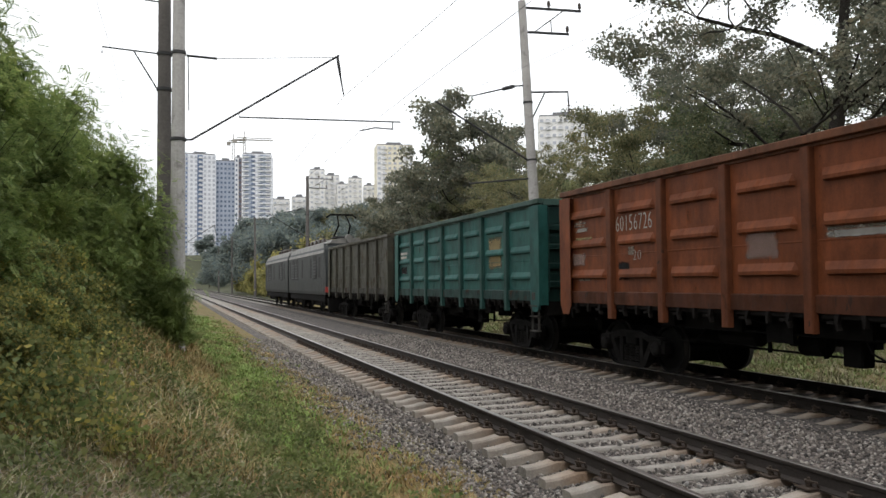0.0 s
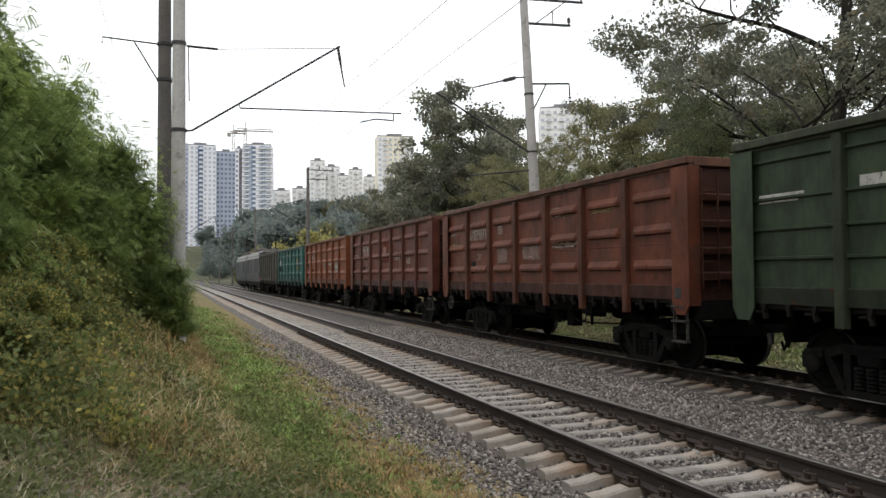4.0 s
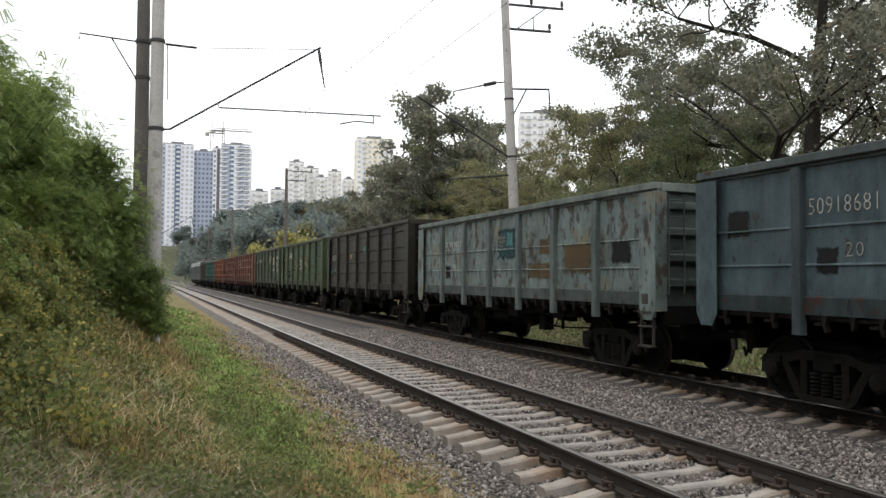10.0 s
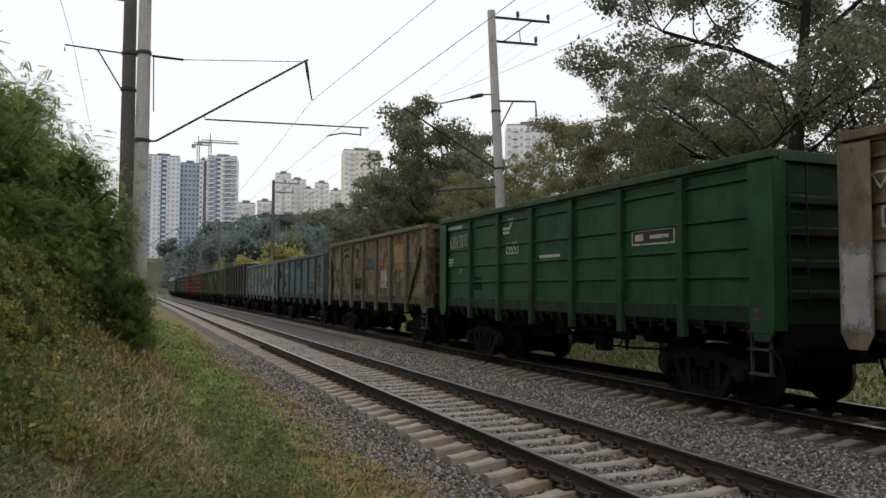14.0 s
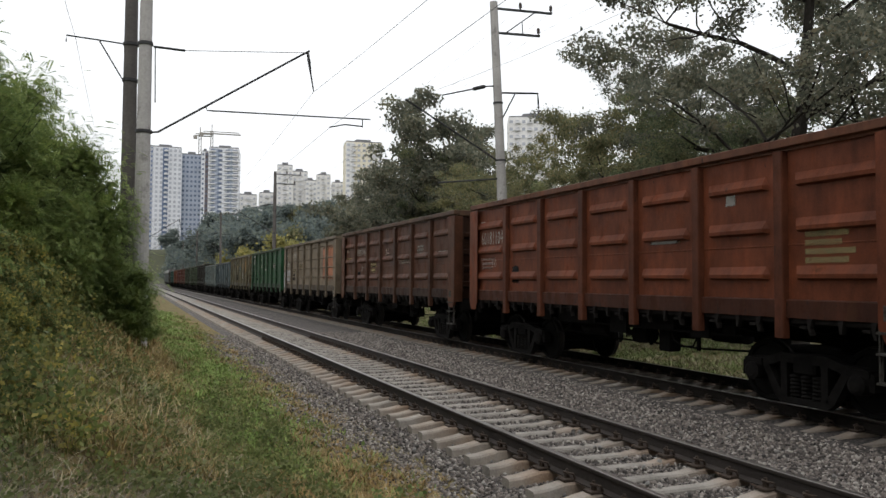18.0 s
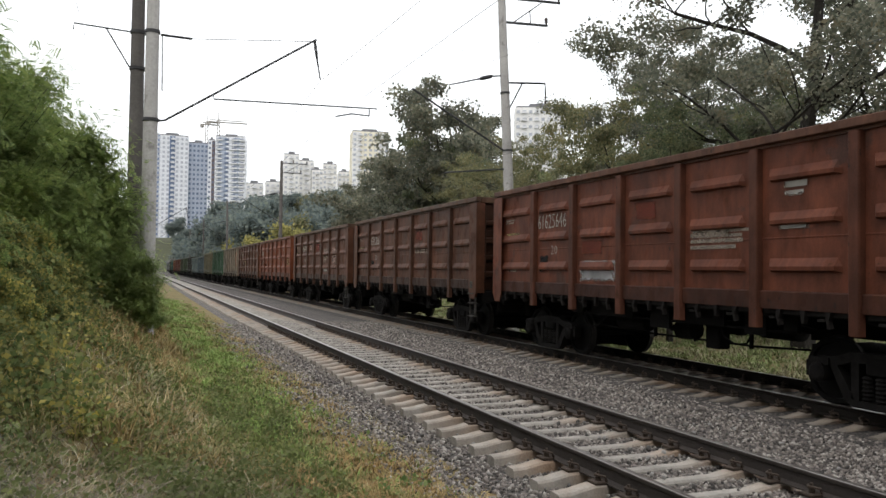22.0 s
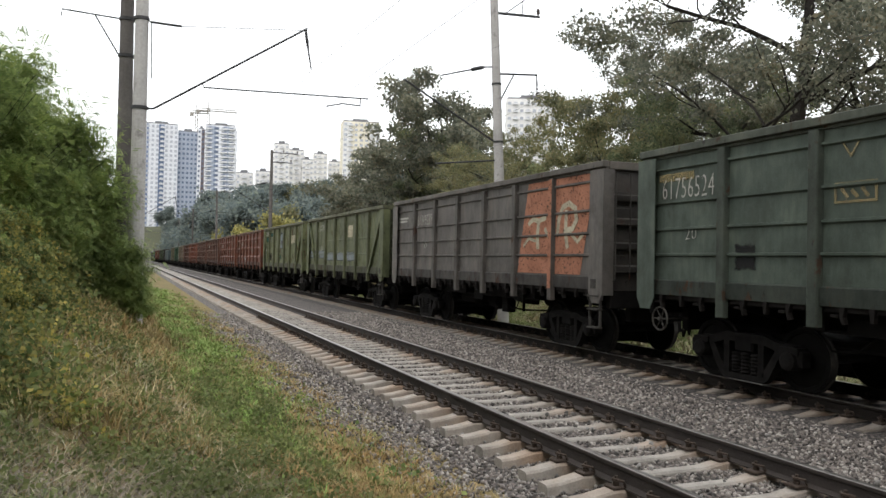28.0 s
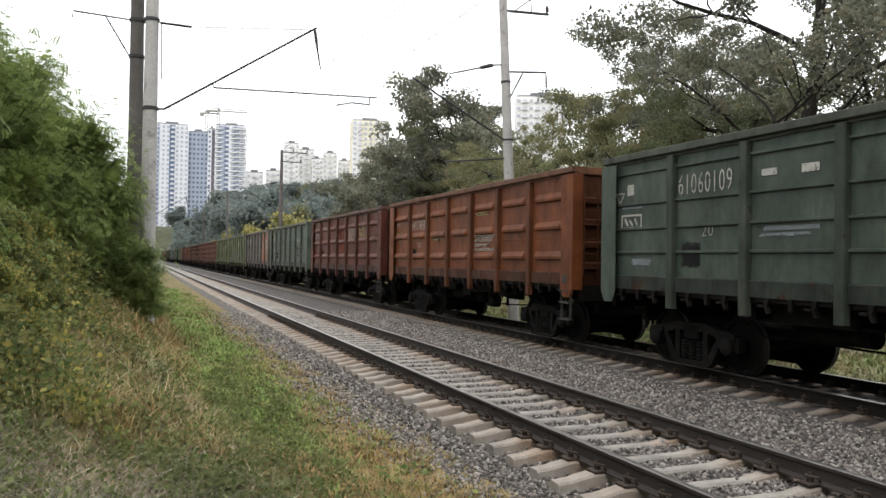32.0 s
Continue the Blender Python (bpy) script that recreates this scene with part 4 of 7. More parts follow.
bay_mark(w, 1, 0.3, 2.45, 0.9, 0.3, CHALK_PANEL, "black painted patch")
WAGONS[3] = w = wagon(3, "ribbed", wagon_paint("wagon_paint_orange", ORANGE, 0.70, 0.25, grime=0.55), "orange-brown ribbed open wagon", "60156726")
usual_marks(w)
PINKISH = worn("washed_pink_patch", (0.25, 0.17, 0.145), 0.62)
GREYPATCH = worn("washed_grey_patch", (0.24, 0.225, 0.195), 0.62)
bay_mark(w, 4, 0.3, 2.62, 0.75, 0.5, PINKISH, "washed-out painted patch")
bay_mark(w, 6, 0.4, 2.45, 0.9, 0.55, GREYPATCH, "washed-out grey patch")
p_red = [wagon_paint("wagon_paint_red_brown", REDBROWN, 0.66, 0.3, (0.18, 0.055, 0.035), 0.62), wagon_paint("wagon_paint_red_brown_dull", (0.17, 0.055, 0.03), 0.68, 0.3, (0.085, 0.045, 0.035), 0.6),
         wagon_paint("wagon_paint_brown", BROWN, 0.66, 0.3, (0.13, 0.045, 0.03), 0.63)]
WAGONS[4] = w = wagon(4, "ribbed", p_red[0], "red-brown ribbed open wagon with repainted panels", "58275401")
usual_marks(w)
bay_mark(w, 4, 0.35, 2.98, 0.4, 0.3, WHITE_MARK, "white painted patch")
WAGONS[5] = w = wagon(5, "ribbed", p_red[1], "dull red-brown ribbed open wagon with pale patches", "61039871")
usual_marks(w)
bay_mark(w, 4, 0.2, 2.75, 1.15, 0.6, PINKISH, "pale pink washed patch")
bay_mark(w, 3, 0.35, 2.62, 0.75, 0.55, PINKISH, "pale pink washed patch")
bay_mark(w, 3, 0.45, 3.2, 0.35, 0.3, PINKISH, "pale pink washed patch")
bay_mark(w, 6, 0.3, 3.2, 0.9, 0.12, YELLOW_MARK, "line of faded yellow writing", 2)
WAGONS[6] = w = wagon(6, "seamed", wagon_paint("wagon_paint_dark_green", DARKGREEN, 0.72, 0.2), "dark green open wagon with a large pale emblem")
bay_mark(w, 1, 0.3, 3.0, 0.9, 0.16, WHITE_MARK, "stencilled writing", 2)
bay_mark(w, 2, 0.2, 3.1, 1.0, 0.2, WHITE_MARK, "stencilled writing")
CREAM = worn("cream_emblem_paint", (0.40, 0.365, 0.27), 0.9, False)
f = Form()
for k in range(4):
    f.prism([(-0.1 - 0.06 * k, 2.72 + 0.15 * k), (-0.85 - 0.06 * k, 2.72 + 0.15 * k), (-0.9 - 0.06 * k, 2.83 + 0.15 * k), (-0.16 - 0.06 * k, 2.83 + 0.15 * k)], "x", -0.004, 0)
part("emblem", f, CREAM, w, "cream striped emblem", at=pose(-1.474, BAYS[2][1] - 0.1, 0.1))
f = Form()
for k in range(3):
    f.box(-0.004, 0, -0.38 - 0.42 * k, -0.06 - 0.42 * k, 2.62, 3.1)
part("emblem", f, CREAM, w, "cream block emblem", at=pose(-1.474, BAYS[1][1] - 0.12, 0.06))
bay_mark(w, 7, 0.15, 3.2, 0.7, 0.12, WHITE_MARK, "stencilled writing")
bay_sign(w, 7, 0.15, 2.78, 1.3, 0.22)
bay_mark(w, 7, 0.25, 2.36, 1.0, 0.2, WHITE_MARK, "stencilled writing", 2)
bay_mark(w, 6, 0.3, 2.36, 0.9, 0.16, WHITE_MARK, "stencilled writing", 2)
WAGONS[7] = w = wagon(7, "seamed", wagon_paint("wagon_paint_green", GREEN, 0.72, 0.25, (0.10, 0.13, 0.075), 0.62), "green open wagon with faded stencils", "54003603", number_z=2.98, number_h=0.36, number_w=1.3)
usual_marks(w, YELLOW_MARK)
bay_mark(w, 4, 0.35, 3.0, 0.75, 0.5, GREYPATCH, "pale washed patch")
WAGONS[8] = w = wagon(8, "seamed", wagon_paint("wagon_paint_blackish", BLACKISH, 0.70, 0.3), "sooty black-green open wagon", "55057145", 5.8, 2.6, 0.29, 1.28)
TURQ = worn("turquoise_patch_paint", (0.07, 0.17, 0.165), 0.85)
bay_mark(w, 1, 0.3, 2.2, 0.5, 0.32, TURQ, "turquoise painted patch")
bay_mark(w, 4, 0.9, 3.18, 0.5, 0.42, TURQ, "turquoise painted patch")
bay_mark(w, 3, 0.4, 2.9, 0.5, 0.3, YELLOW_MARK, "faded writing", 4)
WAGONS[9] = w = wagon(9, "flat", wagon_paint("wagon_paint_pale_blue", PALEBLUE, 0.585, 0.25, (0.26, 0.22, 0.14), 0.57), "pale blue-green open wagon with rust flaking through", "55292957", number_z=2.62, number_h=0.29, number_w=1.3, top=LOW_TOP)
bay_mark(w, 4, 0.3, 3.12, 1.15, 0.85, worn("dark_teal_patch", (0.03, 0.065, 0.07), 0.85), "dark teal painted patch")
bay_mark(w, 4, 0.45, 2.9, 0.34, 0.4, FADED, "stencilled writing", 4)
bay_mark(w, 4, 0.85, 3.02, 0.45, 0.42, TURQ, "turquoise painted patch")
bay_mark(w, 2, 0.1, 2.2, 0.42, 0.42, CHALK_PANEL, "black painted chalking panel")
WAGONS[10] = w = wagon(10, "flat", wagon_paint("wagon_paint_blue_grey", BLUEGREY, 0.66, 0.25, (0.085, 0.115, 0.12), 0.6), "dull blue-grey open wagon", "50918681", number_z=2.72, number_h=0.24, number_w=1.1, top=LOW_TOP)
bay_mark(w, 2, 0.15, 2.28, 0.4, 0.4, CHALK_PANEL, "black painted chalking panel")
bay_mark(w, 4, 0.3, 3.3, 0.8, 0.4, worn("dark_blue_patch", (0.03, 0.055, 0.065), 0.7), "darker painted patch")
WAGONS[11] = w = wagon(11, "flat", wagon_paint("wagon_paint_flaking_beige", (0.205, 0.19, 0.115), 0.555, 0.35, (0.25, 0.135, 0.05), 0.57), "flaking beige open wagon covered in rust, braced end bays", "55091015", 4.2, 3.22, 0.27, 1.2, diagonal=True)
bay_mark(w, 2, 0.05, 3.58, 1.4, 0.42, worn("dark_number_patch", (0.04, 0.04, 0.033), 0.7), "dark patch behind the number")
bay_mark(w, 3, 0.3, 3.5, 0.55, 0.45, worn("slate_patch", (0.06, 0.06, 0.055), 0.7), "slate-grey painted patch")
TAN = worn("tan_poster_paint", (0.26, 0.155, 0.07), 0.85)
bay_mark(w, 6, 0.1, 3.5, 1.3, 1.15, TAN, "tan painted panel with flaking spots")
bay_mark(w, 4, 0.2, 3.0, 0.9, 0.45, worn("blue_patch_paint", (0.04, 0.1, 0.115), 0.75), "blue painted patch")
WAGONS[12] = w = wagon(12, "seamed", wagon_paint("wagon_paint_signal_green", SIGNAL, 0.80, 0.12, grime=0.8), "freshly painted bright green open wagon", "62015870", 5.86, 2.99, 0.37, 1.28)
bay_mark(w, 1, 0.2, 3.62, 1.0, 0.13, WHITE_MARK, "white lettered owner mark")
bay_mark(w, 1, 0.25, 2.7, 0.35, 0.25, WHITE_MARK, "stencilled writing", 3)
bay_mark(w, 2, 0.12, 2.18, 0.45, 0.4, CHALK_PANEL, "black painted chalking panel")
bay_mark(w, 3, 0.1, 3.36, 0.4, 0.2, WHITE_MARK, "stencilled writing", 2)
bay_mark(w, 4, 0.2, 2.6, 0.9, 0.2, WHITE_MARK, "stencilled writing", 2)
bay_sign(w, 6, 0.25, 2.88, 1.15, 0.22)
WAGONS[13] = w = wagon(13, "seamed", wagon_paint("wagon_paint_sand", SAND, 0.70, 0.2, (0.15, 0.125, 0.095), 0.6), "sand-coloured open wagon with white and orange patches", "61329744", number_z=2.98, number_h=0.36, number_w=1.3)
WHITEWASH = worn("whitewash", (0.32, 0.31, 0.305), 0.9)
bay_mark(w, 1, 0.02, 2.5, 1.6, 0.82, WHITEWASH, "whitewashed lower panel")
mark(w, 6.41, 2.45, 0.48, 1.2, WHITEWASH, "whitewashed corner plate", x=-1.583)
bay_mark(w, 2, 0.2, 2.22, 0.5, 0.42, CHALK_PANEL, "black painted chalking panel")
ORANGEPATCH = worn("orange_patch_paint", (0.34, 0.15, 0.09), 0.92)
bay_mark(w, 6, 0.7, 3.55, 0.9, 1.75, ORANGEPATCH, "orange painted panel")
bay_mark(w, 7, 0.02, 3.55, 1.2, 1.75, ORANGEPATCH, "orange painted panel")
WAGONS[14] = w = wagon(14, "ribbed", p_red[2], "dark brown ribbed open wagon", "61077162")
usual_marks(w)
bay_mark(w, 6, 0.3, 3.0, 0.7, 0.5, GREYPATCH, "washed-out writing", 4)
WAGONS[15] = w = wagon(15, "ribbed", wagon_paint("wagon_paint_rust_red", (0.21, 0.06, 0.026), 0.68, 0.25), "rust-red ribbed open wagon", "60181104", 5.86, 2.78, 0.34, 1.26)
bay_mark(w, 1, 0.3, 3.4, 0.2, 0.14, WHITE_MARK, "faded writing")
bay_mark(w, 2, 0.12, 2.22, 0.42, 0.45, CHALK_PANEL, "black painted chalking panel")
bay_mark(w, 7, 0.3, 2.66, 0.8, 0.6, YELLOW_MARK, "faded writing", 5)
WAGONS[16] = w = wagon(16, "ribbed", p_red[2], "dark red-brown ribbed open wagon with pale writing", "61056735")
usual_marks(w, None, False)
bay_mark(w, 4, 0.25, 3.3, 0.7, 0.55, worn("red_patch_paint", (0.16, 0.04, 0.03), 0.6), "red repainted panel")
bay_mark(w, 5, 0.2, 2.85, 1.0, 0.7, FADED, "rows of faded pale writing", 6)
WAGONS[17] = w = wagon(17, "ribbed", p_red[2], "brown ribbed open wagon", "63752661")
usual_marks(w)
WAGONS[18] = w = wagon(18, "ribbed", p_red[1], "brown ribbed open wagon with a graffiti strip", "61625646")
usual_marks(w)
GRAF = worn("graffiti_silver", (0.3, 0.29, 0.29), 0.8)
bay_mark(w, 3, 0.1, 2.1, 1.4, 0.45, GRAF, "silver graffiti strip")
bay_mark(w, 5, 0.15, 2.7, 1.2, 0.5, FADED, "rows of faded pale writing", 5)
WAGONS[19] = w = wagon(19, "ribbed", p_red[1], "red-brown ribbed open wagon with small graffiti", "61393781")
usual_marks(w)
bay_mark(w, 3, 0.2, 1.98, 1.2, 0.34, GRAF, "silver graffiti strip")
bay_mark(w, 6, 0.4, 3.3, 0.35, 0.3, WHITE_MARK, "white emblem patch", 2)
p_olive = wagon_paint("wagon_paint_olive", OLIVE, 0.60, 0.2, (0.16, 0.18, 0.09), 0.6)
WAGONS[20] = w = wagon(20, "flat", p_olive, "pale olive open wagon with flaking paint, braced end bays", "55013940", 5.86, 3.36, 0.25, 1.25, diagonal=True, end_col=p_olive)
DKTEAL = worn("teal_band_paint", (0.018, 0.062, 0.052), 0.85)
bay_mark(w, 1, 0.2, 3.3, 1.2, 0.38, DKTEAL, "dark teal painted band")
bay_mark(w, 2, 0.1, 3.52, 1.4, 0.26, DKTEAL, "dark teal painted band")
PALEGREY = worn("pale_grey_patch", (0.2, 0.225, 0.235), 0.75)
bay_mark(w, 2, 0.12, 3.22, 0.25, 0.3, PALEGREY, "pale grey patch")
bay_mark(w, 2, 0.1, 2.22, 0.5, 0.5, CHALK_PANEL, "black painted chalking panel")
bay_mark(w, 2, 0.95, 1.95, 0.4, 0.12, WHITE_MARK, "stencilled writing", 2)
bay_mark(w, 1, 0.32, 2.72, 0.45, 0.5, DKTEAL, "dark teal patch")
bay_mark(w, 1, 0.34, 2.66, 0.36, 0.4, WHITE_MARK, "stencilled writing", 3)
bay_mark(w, 4, 0.12, 3.5, 0.9, 1.1, PALEGREY, "pale grey painted panel")
bay_mark(w, 4, 0.5, 2.95, 0.5, 0.25, BLACK_MARK, "dark square on a pale panel")
bay_mark(w, 4, 0.1, 2.12, 0.5, 0.3, DKTEAL, "dark teal patch")
f = Form()
for k in range(3):
    f.box(-0.004, 0, -0.36 - 0.42 * k, -0.06 - 0.42 * k, 2.72, 3.2)
part("emblem", f, CREAM, w, "cream block emblem", at=pose(-1.474, BAYS[1][1] - 0.1, 0))
WAGONS[21] = w = wagon(21, "flat", wagon_paint("wagon_paint_olive_dull", (0.14, 0.16, 0.085), 0.645, 0.25, (0.11, 0.13, 0.08), 0.58), "dull olive open wagon with a pale blue band", "55657315", 4.25, 3.2, 0.3, 1.4, diagonal=True)
for b in (1, 2, 3, 4, 5):
    bay_mark(w, b, 0.02, 2.3 if b < 3 else 2.2, 1.55, 0.42, PALEGREY, "pale blue-grey painted band")
bay_mark(w, 5, 0.3, 3.3, 0.7, 0.5, CREAM, "cream block emblem")
WAGONS[22] = w = wagon(22, "seamed", wagon_paint("wagon_paint_grey", GREYWAGON, 0.72, 0.2), "weathered grey open wagon with an orange end and graffiti", "61349239", number_z=2.98, number_h=0.34)
ORANGE_END = worn("salmon_orange_end_paint", (0.33, 0.15, 0.095), 0.95, False)
for bay, outline in ((1, [(-0.5, 3.68), (-1.56, 3.68), (-1.56, 1.62), (0.0, 1.62)]), (0, [(0.0, 3.68), (-1.55, 3.68), (-1.0, 1.62), (0.0, 1.62)])):
    part("orange_panel", Form().prism(outline, "x", -0.004, 0), ORANGE_END, w, "faded orange painted end", at=pose(-1.476, BAYS[bay][1], 0))
part("orange_panel", Form().box(-0.004, 0, -0.068, 0.068, 1.3, 3.68), ORANGE_END, w, "orange paint over a post", at=pose(-1.574, POSTS[0], 0))


def brush_stroke(w, y0, pts, wide, material, label, x=-1.484):
    """A flat painted stroke of even width through points given as (distance from y0 towards the rear, height)."""
    p = [Vector((-a, b)) for a, b in pts]
    f = Form()
    for k in range(len(p) - 1):
        d = (p[k + 1] - p[k]).normalized()
        e, n = d * wide * 0.3, Vector((-d.y, d.x)) * wide / 2
        f.prism([p[k] - e + n, p[k] - e - n, p[k + 1] + e - n, p[k + 1] + e + n], "x", -0.0008 * (k + 1) - 0.002, 0)
    return part("graffiti", f, material, w, label, at=pose(x, y0, 0))


y0 = BAYS[1][1]
brush_stroke(w, y0, [(0.55, 2.75), (0.75, 2.85), (1.0, 2.8), (1.3, 2.86)], 0.11, CREAM, "cream graffiti stroke")
brush_stroke(w, y0, [(1.0, 2.78), (0.95, 2.45), (0.98, 2.2)], 0.13, CREAM, "cream graffiti stroke")
brush_stroke(w, y0, [(1.3, 2.6), (1.42, 2.45), (1.5, 2.62)], 0.1, CREAM, "cream graffiti stroke")
brush_stroke(w, y0, [(0.3, 2.25), (0.55, 2.42), (0.85, 2.35)], 0.07, CREAM, "cream graffiti stroke")
y0 = BAYS[0][1]
brush_stroke(w, y0, [(0.1, 2.5), (0.15, 2.8), (0.3, 3.05), (0.55, 3.12), (0.8, 3.0), (0.85, 2.75), (0.7, 2.58), (0.45, 2.55)], 0.12, CREAM, "cream graffiti loop")
brush_stroke(w, y0, [(0.45, 2.95), (0.42, 2.5), (0.5, 2.2)], 0.12, CREAM, "cream graffiti stroke")
brush_stroke(w, y0, [(0.6, 2.5), (0.9, 2.3), (1.1, 2.45)], 0.08, CREAM, "cream graffiti stroke")
bay_mark(w, 1, 0.2, 3.3, 0.9, 0.2, WHITE_MARK, "stencilled writing", 2)
WAGONS[23] = w = wagon(23, "seamed", wagon_paint("wagon_paint_sage_dark", (0.115, 0.145, 0.118), 0.74, 0.2), "grey-green open wagon with a black sign", "61756524", 5.86, 2.98, 0.36, 1.28)
bay_mark(w, 1, 0.25, 3.42, 0.9, 0.14, YELLOW_MARK, "faded owner lettering")
bay_mark(w, 2, 0.12, 2.2, 0.45, 0.42, CHALK_PANEL, "black painted chalking panel")
bay_sign(w, 6, 0.2, 2.95, 1.2, 0.22)
WAGONS[24] = w = wagon(24, "ribbed", wagon_paint("wagon_paint_crimson_brown", (0.135, 0.042, 0.03), 0.68, 0.3, (0.16, 0.045, 0.03), 0.64), "crimson-brown ribbed open wagon", "62176155", 5.86, 2.8, 0.32, 1.28)
bay_mark(w, 1, 0.4, 3.5, 0.5, 0.12, FADED, "faded stencilled writing", 2)
bay_mark(w, 1, 0.5, 1.93, 0.5, 0.12, FADED, "faded stencilled writing", 2)
bay_mark(w, 2, 0.12, 2.22, 0.42, 0.40, CHALK_PANEL, "black painted chalking panel")
bay_mark(w, 5, 0.1, 3.2, 1.3, 0.5, FADED, "rows of faded pale writing", 5)
WAGONS[25] = w = wagon(25, "ribbed", wagon_paint("wagon_paint_bright_orange", (0.205, 0.064, 0.022), 0.69, 0.2), "bright orange-brown ribbed open wagon", "64121858")
usual_marks(w)
bay_mark(w, 5, 0.1, 2.55, 1.3, 0.5, FADED, "rows of faded yellow writing", 4)
WAGONS[26] = w = wagon(26, "seamed", wagon_paint("wagon_paint_sage", SAGE, 0.76, 0.18), "sage-green open wagon with white stencils", "61060109", 4.22, 3.0, 0.36, 1.3)
bay_mark(w, 1, 0.5, 3.3, 0.2, 0.2, WHITE_MARK, "small white emblem")
bay_mark(w, 1, 0.2, 2.95, 0.9, 0.14, PALEGREY, "stencilled writing", 2)
bay_mark(w, 1, 0.6, 1.92, 0.7, 0.14, PALEGREY, "stencilled writing")
bay_mark(w, 2, 0.12, 2.2, 0.5, 0.44, CHALK_PANEL, "black painted chalking panel")
bay_mark(w, 3, 0.1, 2.5, 1.35, 0.3, PALEGREY, "rows of stencilled writing", 3)
bay_mark(w, 3, 0.2, 3.25, 0.3, 0.1, WHITE_MARK, "small white mark")
bay_mark(w, 3, 0.95, 3.25, 0.3, 0.12, WHITE_MARK, "small white mark")

for k in (5, 9, 21, 23):
    part("brake_wheel", shared("brake_wheel", brake_wheel_form), WORN_STEEL, WAGONS[k], "spoked parking-brake wheel", at=pose(-1.5, 5.85, 0.92))

def outlined_plate(w, bay, y_in, z, wide, high, material):
    """A stencilled frame with three bars inside."""
    y0 = BAYS[7 - bay][1] - y_in
    brush_stroke(w, y0, [(0, z), (wide, z), (wide, z - high), (0, z - high), (0, z)], 0.035, material, "stencilled frame")
    for k in range(3):
        brush_stroke(w, y0, [(0.1 + k * 0.15, z - 0.07 - 0.03 * (k % 2)), (0.18 + k * 0.15, z - high + 0.06)], 0.05, material, "stencilled bar in a frame")


for k, bay, y_in, z, m in ((12, 3, 0.3, 2.95, WHITE_MARK), (13, 1, 0.35, 2.86, WHITE_MARK), (23, 3, 0.2, 2.95, YELLOW_MARK), (26, 1, 0.35, 2.72, WHITE_MARK)):
    outlined_plate(WAGONS[k], bay, y_in, z, 0.6, 0.24, m)
for k, bay, y_in, z, m in ((3, 1, 0.45, 3.3, FADED), (12, 3, 0.4, 3.55, WHITE_MARK), (13, 1, 0.2, 3.3, WHITE_MARK), (26, 1, 0.15, 3.15, WHITE_MARK), (7, 1, 0.45, 2.65, FADED), (23, 3, 0.3, 3.5, YELLOW_MARK)):
    brush_stroke(WAGONS[k], BAYS[7 - bay][1] - y_in, [(0, z), (0.26, z), (0.13, z - 0.2), (0, z)], 0.03, m, "small stencilled triangle")
RED_PANEL = worn("red_repainted_panel", (0.17, 0.048, 0.032), 0.5)
STAIN = worn("brown_rust_stain", (0.12, 0.085, 0.045), 0.6)
CHALK = worn("chalky_white_wash", (0.34, 0.32, 0.29), 0.6)
